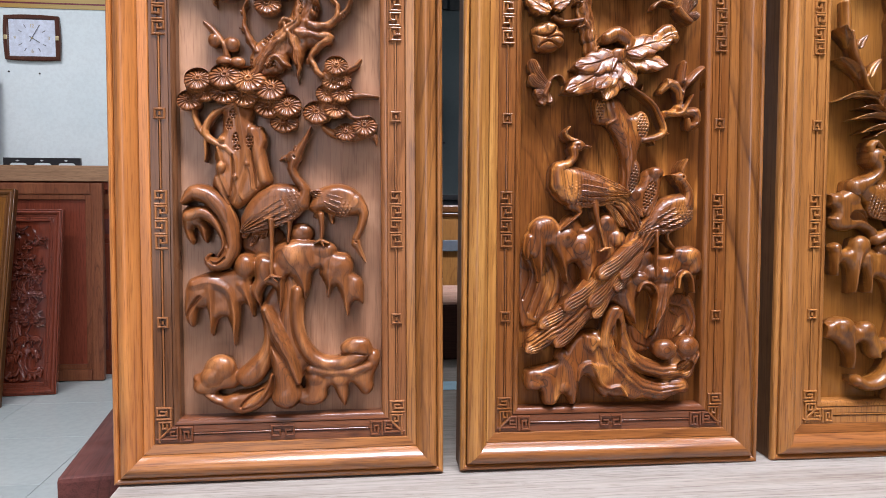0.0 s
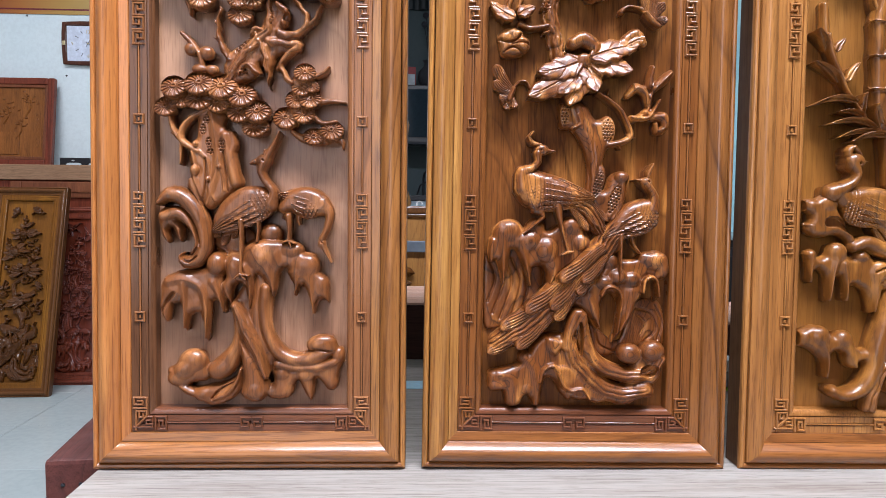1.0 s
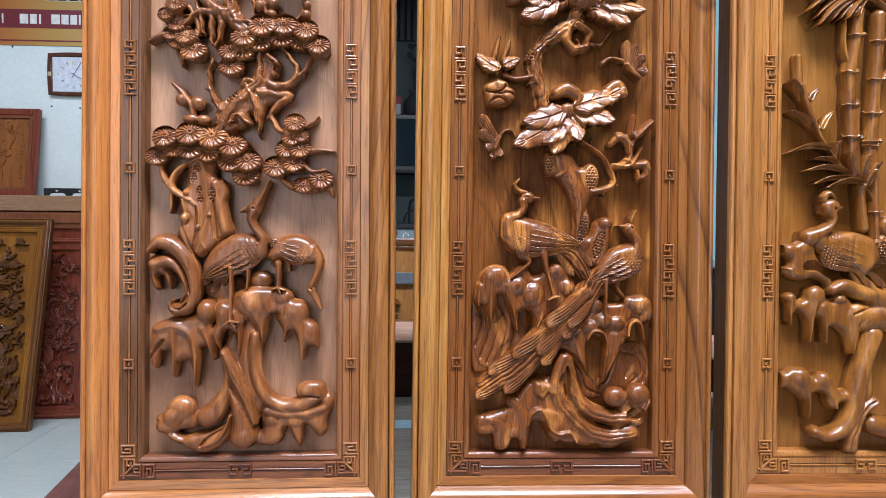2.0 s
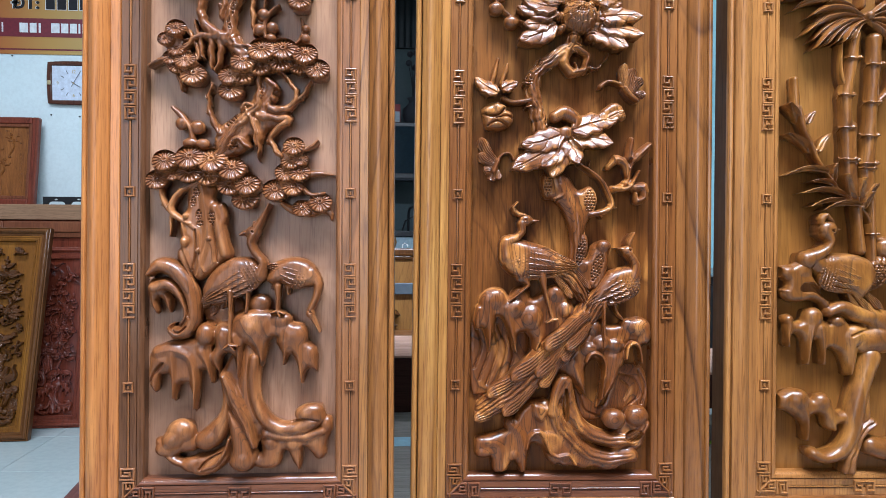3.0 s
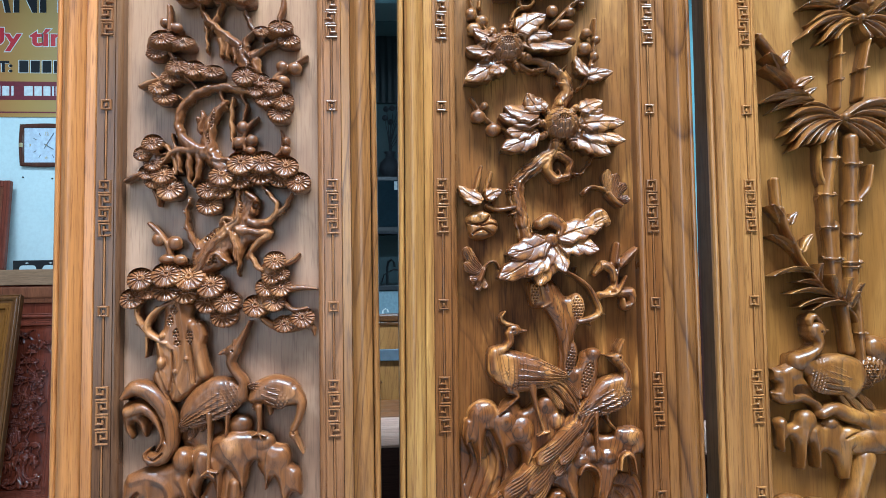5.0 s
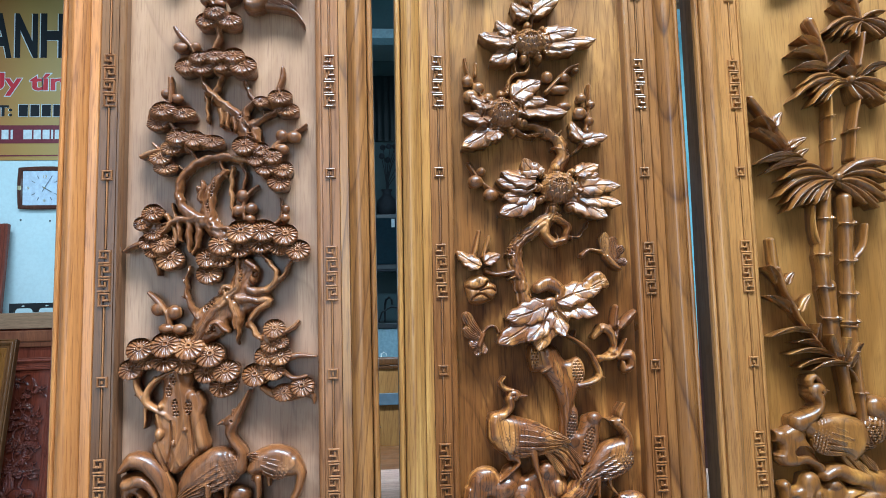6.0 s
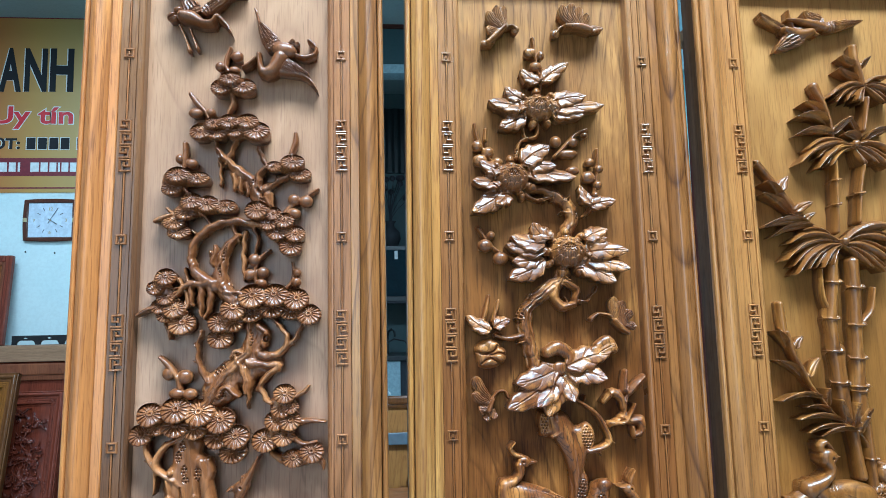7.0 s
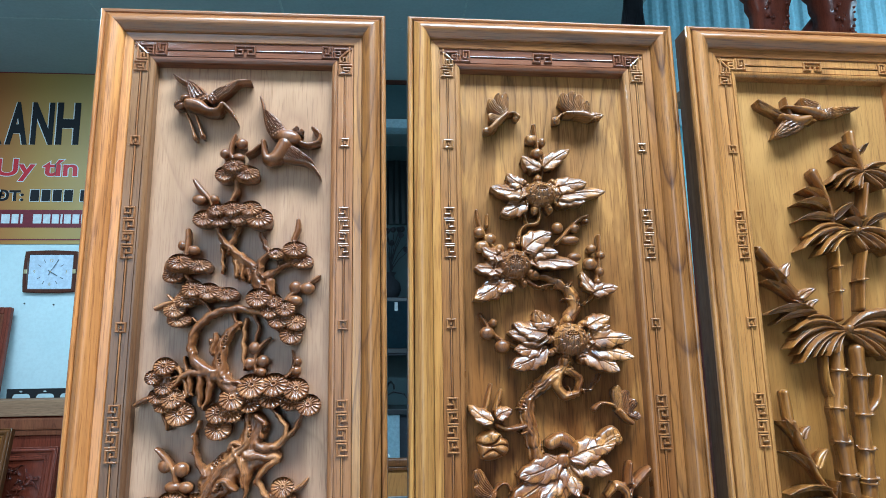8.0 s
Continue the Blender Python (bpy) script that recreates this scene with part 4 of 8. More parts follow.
P((110, 114, 123, 118, 137, 111, 156, 115, 179, 120, 195, 129, 205, 138, 203, 114, 193, 99, 175, 88, 156, 86, 139, 95, 123, 101), 8, 10, 9)
B(148, 102, 13.2, 9.9, 10, 11, 10)
L((165, 97, 4, 182, 104, 4.6, 195, 121, 4, 201, 138, 2.7), 13, 8)
G((132, 117, 2.3, 156, 115, 2.3, 182, 120, 2.3, 195, 129, 2), 5)
G((161, 97, 2.3, 172, 109, 2.6, 190, 119, 2), 4)
P((199, 178, 209, 170, 222, 155, 235, 131, 241, 114, 236, 100, 222, 92, 209, 94, 200, 104, 204, 124, 201, 148), 12, 12, 13)
B(221, 108, 15.3, 15.3, 0, 14, 13)
P((219, 272, 237, 269, 245, 240, 240, 212, 243, 185, 252, 168, 235, 155, 219, 172, 209, 202, 214, 239), 8, 10, 12)
L((194, 225, 6.6, 207, 197, 9.9, 222, 165, 9, 236, 129, 4.3), 17, 9, ribs=3, cut=0.5, edge=0.4)
L((235, 249, 8.6, 233, 222, 8.6, 238, 188, 9, 255, 160, 10.6, 280, 151, 10.7, 305, 157, 12, 323, 168, 11.4), 13, 11)
B(311, 174, 20.7, 12.7, 8, 16, 12)
G((288, 162, 2.3, 305, 168, 2.3, 323, 165, 2.3), 4, -1)
P((288, 143, 312, 146, 327, 162, 340, 168, 343, 152, 335, 131, 333, 114, 324, 107, 314, 115, 303, 124, 301, 104, 296, 92, 287, 104, 279, 120, 273, 114, 270, 102, 260, 95, 242, 95, 232, 103, 233, 114, 243, 117, 245, 131, 252, 142, 268, 141), 9, 10, 10, (12,))
B(257, 133, 13.3, 11.3, 0, 12, 11)
B(259, 111, 14.7, 14, 0, 10, 10)
B(289, 131, 13.4, 11.3, 0, 12, 11)
B(324, 119, 10, 12.1, 0, 10, 10)
B(334, 158, 8.7, 11.4, 0, 13, 10)
L((252, 145, 8, 275, 141, 7.3, 305, 141, 8, 329, 148, 6.7), 12, 10)
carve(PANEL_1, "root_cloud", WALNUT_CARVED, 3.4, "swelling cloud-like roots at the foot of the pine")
P((89, 230, 92, 248, 104, 261, 118, 274, 136, 276, 151, 278, 156, 292, 169, 299, 181, 292, 182, 275, 176, 265, 179, 245, 181, 228, 178, 213, 172, 226, 167, 232, 161, 230, 160, 212, 154, 175, 149, 197, 143, 215, 133, 212, 125, 189, 122, 212, 115, 233, 111, 236, 107, 224, 103, 205, 97, 203, 90, 215), 9, 11, 11, (15, 20, 24,))
B(111, 248, 20.3, 20.3, 35, 11, 13)
B(168, 283, 13.2, 15.1, 0, 15, 13)
L((104, 258, 9.8, 123, 262, 11.2, 146, 252, 8.6, 154, 225, 6.6, 154, 181, 1.3), 13, 10, edge=0.3)
L((123, 255, 9.9, 125, 232, 6.6, 125, 195, 1.3), 12, 10, edge=0.3)
L((163, 258, 8.6, 171, 242, 4.6, 178, 217, 1.3), 12, 10, edge=0.3)
G((93, 218, 3.3, 102, 233, 3.6, 111, 243, 3), 4)
P((173, 252, 179, 265, 181, 285, 189, 297, 199, 295, 209, 305, 222, 315, 248, 317, 275, 312, 288, 300, 302, 297, 308, 283, 309, 273, 317, 266, 322, 249, 322, 229, 317, 232, 310, 234, 305, 227, 300, 213, 297, 232, 291, 246, 285, 254, 280, 250, 275, 238, 272, 252, 267, 274, 260, 277, 254, 269, 249, 250, 245, 237, 240, 249, 235, 262, 227, 271, 221, 263, 219, 245, 213, 219, 209, 232, 205, 251, 196, 256, 190, 246, 188, 220, 184, 232, 177, 240), 10, 12, 10, (20, 25, 31, 37, 42,))
B(193, 279, 13.8, 18.1, 0, 13, 13)
B(235, 292, 25.8, 25.1, 0, 13, 15)
B(287, 282, 19.3, 17.3, 0, 13, 14)
B(312, 255, 10, 14, 0, 12, 12)
L((207, 280, 9.9, 214, 255, 4.6, 213, 223, 1.3), 13, 11, edge=0.3)
L((239, 272, 14.6, 245, 252, 6, 245, 240, 1.3), 13, 10, edge=0.3)
L((275, 272, 11.9, 277, 256, 4.6, 275, 241, 1.3), 13, 10, edge=0.3)
L((293, 269, 11.3, 298, 239, 5.3, 300, 216, 1.3), 13, 10, edge=0.3)
B(240, 325, 16.7, 14, 0, 9, 12)
B(190, 316, 29.5, 21.4, 0, 6, 8)
B(169, 284, 12.9, 15, 0, 13, 13)
B(190, 284, 10.7, 13.4, 0, 12, 12)
B(225, 295, 22.9, 18.8, 0, 14, 14)
B(271, 303, 16.2, 11.3, 0, 14, 12)
B(295, 282, 14.1, 16.8, 0, 13, 13)
carve(PANEL_1, "drip_rock", WALNUT_CARVED, 4.0, "weathered rock with drooping points under the birds' feet")
L((92, 366, 4.3, 105, 378, 10.6, 123, 374, 12.5, 141, 355, 12.8, 151, 329, 11.8, 152, 305, 10.7, 142, 288, 10.2, 128, 285, 9.1, 121, 292, 4.3, 124, 298, 1.6), 13, 13)
P((87, 350, 89, 334, 94, 318, 101, 310, 105, 316, 102, 330, 107, 332, 115, 315, 121, 313, 124, 332, 118, 341, 127, 344, 139, 327, 143, 309, 136, 298, 147, 302, 148, 316, 141, 337, 126, 356, 109, 362, 93, 360), 9, 11, 12)
L((98, 348, 9, 118, 352, 9.6, 134, 337, 6.9, 143, 313, 4.3, 136, 297, 2.1), 13, 11)
G((88, 361, 2.1, 105, 364, 2.4, 125, 358, 2.4, 141, 338, 2.4, 149, 309, 2.4), 6, -1)
G((124, 299, 1.9, 125, 290, 1.9, 134, 286, 1.9, 144, 294, 1.9), 4)
carve(PANEL_1, "cloud_scroll", WALNUT_CARVED, 1.0, "curling wave of cloud carved behind the crane")
P((143, 493, 163, 497, 182, 487, 180, 471, 190, 462, 198, 449, 195, 432, 198, 414, 205, 393, 188, 378, 170, 363, 156, 357, 142, 372, 127, 387, 130, 400, 141, 410, 130, 422, 134, 445, 140, 456, 141, 476), 10, 10, 11)
L((163, 488, 8.5, 168, 456, 10.2, 171, 421, 10.2, 162, 383, 7.3, 156, 364, 3.9), 13, 9, edge=0.3)
L((180, 458, 8.5, 187, 426, 10.2, 195, 394, 8.5), 13, 10)
L((189, 460, 5.7, 193, 446, 5.7, 187, 429, 4.5), 12, 9)
L((146, 436, 4.5, 158, 421, 3.9, 159, 386, 3.4, 167, 369, 2.3), 14, 7)
L((136, 436, 3.9, 140, 418, 5.6, 139, 401, 6.7, 149, 375, 5.6), 13, 9, edge=0.3)
L((134, 397, 4.5, 137, 387, 5.6, 148, 363, 2.8), 13, 8)
L((173, 421, 2.8, 177, 403, 2.8, 179, 383, 2.3), 14, 7, edge=0.5)
L((157, 493, 2.8, 134, 481, 3.9, 122, 466, 4.5, 121, 452, 5, 134, 442, 4.5, 145, 436, 3.4), 14, 8)
L((106, 490, 3.6, 107, 474, 3.9, 114, 458, 3.9, 118, 453, 2.8), 12, 8)
L((120, 445, 3.6, 120, 427, 2.2, 119, 418, 0.6), 12, 7)
L((116, 456, 2, 105, 462, 0.8), 12, 5)
L((125, 476, 2, 131, 485, 1.4), 13, 4)
B(141, 446, 3.9, 4.2, 0, 18, 8)
B(140, 411, 6.2, 7.3, 0, 18, 9)
B(173, 415, 3.4, 3.4, 0, 19, 6)
B(158, 398, 3.7, 4.5, 0, 19, 6)
G((154, 427, 1.7, 155, 398, 1.7, 151, 372, 1.4), 3)
G((178, 435, 1.7, 182, 406, 1.7, 184, 383, 1.4), 3)
O(156, 480, 4.8, 6.8, 0)
O(151, 466, 4.5, 7.3, 0)
O(159, 448, 4, 7.3, 0)
O(161, 436, 4.8, 4.2, 0)
O(177, 444, 5.4, 10.2, 0)
carve(PANEL_1, "pine_trunk", WALNUT_CARVED, 3.0, "gnarled pine trunk with pitted knots")
L((109, 514, 12.2, 147, 516, 18.4, 193, 499, 17, 224, 477, 13.9), 9, 8)
F(122, 506, 13.2, 17, 0.88)
F(146, 507, 18.5, 17, 0.88)
F(171, 503, 17.7, 17, 0.88)
F(200, 490, 17.7, 17, 0.88)
F(221, 470, 18.7, 17, 0.8)
F(101, 496, 15.8, 17, 0.88)
F(113, 522, 17.5, 20, 0.88)
F(146, 527, 19.3, 20, 0.88)
F(177, 523, 20.3, 20, 0.88)
F(204, 512, 19.4, 20, 0.88)
F(226, 490, 17.7, 22, 0.88)
carve(PANEL_1, "pine_foliage", WALNUT_CARVED, 0.4, "layered tufts of pine needles cut in rays", step=0.7)
L((275, 532, 7.8, 287, 509, 14, 271, 483, 12.5), 10, 7)
L((271, 465, 3.9, 283, 457, 5.5, 306, 453, 7, 332, 457, 4.7), 10, 6)
F(276, 508, 15.3, 15, 0.88)
F(262, 483, 17.9, 15, 0.88)
F(300, 458, 15.3, 15, 0.8)
F(284, 525, 15.3, 15, 0.88)
F(288, 544, 15.2, 18, 0.88)
F(296, 508, 15.2, 18, 0.88)
F(287, 488, 15.2, 18, 0.88)
F(325, 466, 16.2, 18, 0.88)
F(297, 526, 10.8, 18, 0.88)
L((303, 540, 3.1, 314, 546, 3.1, 320, 553, 2.3), 14, 5)
L((307, 505, 4.7, 322, 507, 3.9, 343, 505, 1.6), 14, 5)
L((297, 489, 3.9, 311, 477, 3.1, 330, 479, 2.3), 14, 5)
L((334, 455, 5.5, 339, 450, 3.9, 340, 442, 1.6), 12, 6)
carve(PANEL_1, "pine_foliage", WALNUT_CARVED, 0.4, step=0.7)
P((177, 528, 176, 546, 179, 564, 193, 581, 213, 593, 227, 605, 234, 623, 234, 643, 250, 645, 266, 632, 266, 614, 259, 602, 279, 596, 285, 587, 276, 575, 256, 569, 248, 560, 243, 545, 238, 524, 235, 545, 227, 557, 229, 543, 219, 540, 207, 531, 193, 525), 9, 8, 10, (18,))
L((182, 531, 7.4, 194, 552, 8.6, 206, 569, 9.2, 221, 585, 9.8, 238, 605, 9.3, 240, 626, 6.4, 239, 643, 4.3), 13, 9, ribs=3, cut=0.5, edge=0.3)
L((253, 598, 7, 269, 595, 5.8, 286, 604, 4.7, 291, 619, 3.8, 280, 637, 3.2, 266, 650, 2.6), 13, 8)
L((286, 604, 3.8, 300, 616, 3.2, 309, 635, 2.6), 12, 7)
L((239, 587, 7.5, 256, 584, 5.8, 279, 582, 5.8, 266, 570, 5.2, 255, 557, 4.6, 262, 539, 4.1, 271, 530, 2.6), 13, 8)
L((234, 578, 6.9, 239, 554, 4.9, 239, 527, 1.2), 13, 8, edge=0.3)
L((185, 562, 4.6, 173, 586, 4, 170, 608, 2.6, 174, 632, 0.9), 11, 8)
L((174, 586, 2, 165, 592, 0.9), 12, 5)
L((170, 605, 1.7, 166, 615, 0.9), 12, 5)
L((199, 543, 4, 210, 555, 4, 222, 546, 4.3, 227, 541, 2.6), 14, 8)
L((221, 596, 2.9, 233, 569, 2.6, 235, 545, 1.7), 16, 6)
L((250, 637, 4.6, 262, 629, 4.4, 259, 611, 4.1), 13, 9)
L((216, 596, 3.5, 221, 602, 3.2, 230, 601, 2.6), 15, 8)
B(252, 551, 4, 4.6, 0, 12, 8)
B(279, 577, 3.8, 4.1, 0, 13, 8)
B(299, 611, 2.3, 2.3, 0, 13, 6)
B(276, 638, 2.6, 2.3, 0, 13, 6)
O(201, 579, 6.3, 9.2, -40)
O(205, 545, 5.2, 5.7, 0)
O(243, 621, 2, 12.2, 0)
O(179, 544, 2.3, 6.8, -20)
H(262, 621, 4.1, 2.9, 8)
carve(PANEL_1, "pine_limb", WALNUT_CARVED, 1.6, "twisting pine limb with knots and broken stubs", gnarl=0.85)
L((200, 642, 10.8, 239, 660, 17.1, 286, 667, 15.7, 317, 653, 11), 9, 8)
F(270, 662, 18, 17, 0.88)
F(241, 655, 16.1, 17, 0.88)
F(218, 643, 16, 17, 0.88)
F(201, 621, 17.8, 17, 0.85)
F(295, 656, 14.4, 17, 0.88)
F(199, 642, 16, 17, 0.88)
F(244, 677, 19.6, 20, 0.88)
F(274, 678, 18.8, 20, 0.88)
F(303, 672, 18, 20, 0.88)
F(219, 661, 18.6, 20, 0.88)
F(321, 650, 17, 22, 0.88)
carve(PANEL_1, "pine_foliage", WALNUT_CARVED, 0.4, step=0.7)
L((119, 701, 10.8, 130, 673, 13.8, 150, 646, 12.3), 9, 7)
F(126, 679, 13.3, 15, 0.88)
F(127, 655, 13.3, 15, 0.88)
F(118, 666, 12.4, 15, 0.88)
F(126, 706, 14.1, 18, 0.88)
F(112, 691, 11.4, 18, 0.88)
F(139, 662, 15, 18, 0.88)
F(150, 642, 18.5, 18, 0.88)
L((89, 655, 3, 101, 662, 3.8, 113, 666, 3.1), 12, 6)
L((127, 641, 3.1, 132, 631, 3.8, 133, 622, 2.3), 12, 6)
L((137, 684, 3.1, 150, 689, 3.1, 156, 673, 4.6, 156, 665, 2.3), 12, 5)
L((143, 703, 3.1, 150, 689, 3.1), 12, 5)
carve(PANEL_1, "pine_foliage", WALNUT_CARVED, 0.4, step=0.7)
L((121, 597, 3.1, 132, 586, 4.6, 144, 570, 3.8, 148, 555, 4.6), 12, 6)
B(133, 575, 9.2, 9.2, 0, 12, 9)
B(154, 570, 10.7, 9.9, 0, 12, 9)
B(145, 548, 11.5, 7.6, 0, 12, 9)
B(161, 547, 10, 7.7, 0, 12, 9)
carve(PANEL_1, "flower_bud", WALNUT_CARVED, 1.0, "round buds on a short twig")
L((237, 656, 10.4, 214, 676, 12.1, 200, 696, 11.2, 199, 723, 9.5, 207, 746, 7.4, 222, 763, 5.2), 13, 9, ribs=2, cut=0.6, edge=0.3)
L((192, 694, 9.5, 169, 708, 7.7, 159, 730, 6, 163, 755, 5.6, 185, 776, 6.1, 213, 784, 5.7, 239, 781, 4.8, 255, 775, 3.5), 13, 9)
L((192, 697, 8.6, 169, 697, 6.4, 151, 694, 4.3, 138, 677, 2.5), 13, 8)
L((155, 697, 3.4, 150, 719, 1.7), 12, 6)
L((149, 692, 2.6, 136, 690, 1.3), 12, 5)
L((160, 697, 4.7, 159, 677, 3.4, 162, 667, 2.1), 11, 8)
L((173, 693, 5.6, 173, 665, 4.3, 175, 652, 2.1), 12, 8)
L((186, 690, 6.4, 185, 665, 4.3, 179, 647, 2.1), 12, 8)
L((231, 768, 3.9, 229, 741, 3.5, 230, 718, 3.5, 231, 699, 1.3), 11, 7)
L((214, 777, 3.5, 223, 755, 2.6), 12, 6)
L((243, 777, 3.1, 249, 756, 2.6, 244, 738, 1.7), 11, 6)
L((185, 776, 3.9, 176, 791, 3, 167, 800, 2.2), 12, 7)
L((169, 760, 2.2, 159, 772, 1.3), 13, 5)
L((187, 724, 4.3, 191, 741, 4.3, 191, 750, 2.6), 13, 7)
L((205, 683, 4.3, 223, 683, 3.9, 240, 672, 3.5), 15, 7)
B(192, 697, 7.7, 6.5, 0, 15, 9)
B(185, 739, 3.9, 5.2, 0, 14, 8)
B(158, 720, 3.4, 3.9, 0, 14, 7)
B(216, 787, 5.3, 3.5, 0, 14, 7)
O(205, 739, 2.2, 14.7, -12)
O(199, 713, 2.2, 10.4, 0)
carve(PANEL_1, "pine_limb", WALNUT_CARVED, 1.3, gnarl=0.85)
L((247, 694, 3.1, 245, 717, 3.1, 254, 734, 3.1, 265, 743, 2.3), 11, 5)
B(244, 729, 8.5, 9.3, 0, 12, 9)
B(238, 708, 8.5, 8.5, 0, 12, 9)
B(256, 711, 8.6, 8.6, 0, 12, 9)
B(254, 696, 7.8, 7, 0, 12, 9)
carve(PANEL_1, "flower_bud", WALNUT_CARVED, 1.0)
L((296, 725, 1.6, 298, 707, 2.4, 294, 694, 3.1, 284, 686, 3.1), 11, 5)
B(303, 710, 6.3, 6.3, 0, 12, 8)
B(302, 697, 7, 7, 0, 12, 8)
carve(PANEL_1, "flower_bud", WALNUT_CARVED, 1.0)
F(194, 981, 14.9, 17, 0.88)
F(226, 982, 17.8, 17, 0.75)
F(207, 993, 14.9, 20, 0.8)
L((194, 981, 8.1, 226, 981, 11.4), 10, 6)
L((209, 972, 3.2, 211, 959, 4.8, 205, 946, 3.2, 201, 934, 2.4), 11, 6)
carve(PANEL_1, "pine_foliage", WALNUT_CARVED, 0.4, step=0.7)
L((205, 1044, 2.5, 200, 1028, 4.1, 199, 1015, 3.3, 205, 1004, 3.3), 11, 6)
B(215, 1031, 9, 8.2, 0, 12, 8)
B(191, 1015, 7.3, 7.3, 0, 12, 8)
B(211, 1009, 8.9, 6.5, 0, 12, 8)
carve(PANEL_1, "flower_bud", WALNUT_CARVED, 1.0)
L((169, 916, 11.1, 212, 921, 14.4, 241, 916, 11.3), 9, 7)
F(190, 913, 15.5, 17, 0.8)
F(215, 916, 15.6, 17, 0.8)
F(167, 914, 15.5, 17, 0.88)
F(186, 926, 12.8, 20, 0.8)
F(207, 928, 14.7, 20, 0.8)
F(233, 928, 15.7, 20, 0.8)
F(246, 913, 19.3, 20, 0.8)
carve(PANEL_1, "pine_foliage", WALNUT_CARVED, 0.4, step=0.7)
L((150, 973, 3.2, 159, 960, 4.8, 172, 946, 3.2, 177, 934, 2.4), 11, 6)
B(158, 944, 10.3, 7.1, 0, 12, 8)
B(179, 945, 7.2, 6.4, 0, 12, 8)
carve(PANEL_1, "flower_bud", WALNUT_CARVED, 1.0)
L((186, 906, 3.2, 192, 888, 3.9, 204, 873, 5.5, 222, 857, 7.1, 238, 845, 7.9, 245, 826, 9.4, 252, 805, 10.2, 252, 783, 10.1), 12, 7, edge=0.5)
L((217, 909, 3.2, 210, 888, 4, 204, 873, 4.7), 12, 6, edge=0.5)
L((189, 887, 2.4, 194, 868, 2.4, 195, 839, 2.4), 11, 5, edge=0.5)
L((260, 864, 4.8, 249, 851, 5.5, 246, 833, 7.1), 13, 7, edge=0.5)
L((214, 854, 6.3, 215, 832, 3.1), 10, 6, edge=0.5)
L((223, 847, 6.3, 223, 827, 2.4), 10, 6, edge=0.5)
L((232, 840, 6.3, 233, 824, 2.4), 10, 6, edge=0.5)
L((260, 822, 7.9, 263, 809, 7.1), 12, 7, edge=0.5)
L((256, 830, 6.3, 273, 841, 4.8, 291, 852, 4), 12, 6, edge=0.5)
L((247, 893, 2.4, 251, 881, 3.2, 259, 866, 4), 12, 5, edge=0.5)
O(241, 841, 3.1, 9.4, -30)
O(254, 816, 3.1, 7.8)
L((241, 837, 3.1, 252, 842, 0.9), 14, 5, edge=0.5)
L((249, 815, 2.5, 260, 810, 0.9), 14, 5, edge=0.5)
L((248, 817, 3.0, 262, 819, 0.9), 14, 5, edge=0.5)
L((204, 873, 2.3, 201, 863, 0.9), 14, 5, edge=0.5)
L((215, 902, 2.1, 207, 905, 0.9), 14, 5, edge=0.5)
L((192, 877, 1.4, 198, 878, 0.9), 13, 5, edge=0.5)
L((247, 836, 2.1, 253, 828, 0.9), 15, 5, edge=0.5)
L((274, 842, 2.9, 273, 851, 0.9), 14, 5, edge=0.5)
carve(PANEL_1, "pine_limb", WALNUT_CARVED, 1.1, gnarl=0.85)
F(307, 851, 16.6, 16, 0.65)
F(271, 862, 11.9, 19, 0.7)
F(297, 868, 17.5, 19, 0.7)
L((278, 862, 6.4, 303, 855, 9.6), 9, 6)
L((300, 913, 3.2, 300, 900, 4.8, 294, 883, 4), 12, 6)
carve(PANEL_1, "pine_foliage", WALNUT_CARVED, 0.4, step=0.7)
L((332, 831, 2.4, 313, 818, 3.2, 290, 802, 4, 281, 785, 3.9), 11, 5)
B(298, 815, 8.7, 8.7, 0, 12, 9)
B(315, 813, 10.3, 8.7, 0, 12, 9)
B(298, 795, 10.2, 7.9, 0, 12, 9)
carve(PANEL_1, "flower_bud", WALNUT_CARVED, 1.0)
F(129, 832, 15.1, 15, 0.75)
F(138, 850, 16.9, 19, 0.75)
F(166, 845, 16.1, 19, 0.65)
L((122, 844, 9.3, 157, 844, 9.4), 9, 6)
L((145, 898, 3.9, 146, 881, 4.7, 145, 865, 3.9), 12, 6)
B(138, 876, 6.2, 7, 0, 12, 8)
B(154, 869, 8.6, 7, 0, 12, 8)
carve(PANEL_1, "pine_foliage", WALNUT_CARVED, 0.4, step=0.7)
L((133, 787, 10.7, 155, 803, 13.9, 202, 805, 9.4), 9, 7)
F(149, 797, 15.1, 16, 0.75)
F(134, 783, 15.8, 16, 0.75)
F(141, 769, 16.7, 16, 0.65)
F(158, 812, 15.1, 19, 0.85)
F(180, 808, 15.1, 19, 0.85)
F(205, 804, 16.1, 19, 0.65)
L((107, 786, 3, 118, 791, 3.8, 130, 795, 2.3), 12, 5)
L((123, 804, 2.3, 130, 797, 2.3), 12, 5)
L((146, 832, 3.1, 153, 823, 3.9), 11, 6)
carve(PANEL_1, "pine_foliage", WALNUT_CARVED, 0.4, step=0.7)
L((249, 796, 11, 273, 774, 14.1, 293, 750, 11), 9, 7)
F(264, 781, 14.4, 17, 0.88)
F(276, 768, 15.3, 17, 0.88)
F(270, 794, 11.8, 17, 0.88)
F(247, 798, 16.2, 20, 0.88)
F(286, 783, 13.5, 20, 0.88)
F(301, 764, 14.4, 20, 0.88)
F(295, 746, 16.1, 20, 0.88)
carve(PANEL_1, "pine_foliage", WALNUT_CARVED, 0.4, step=0.7)
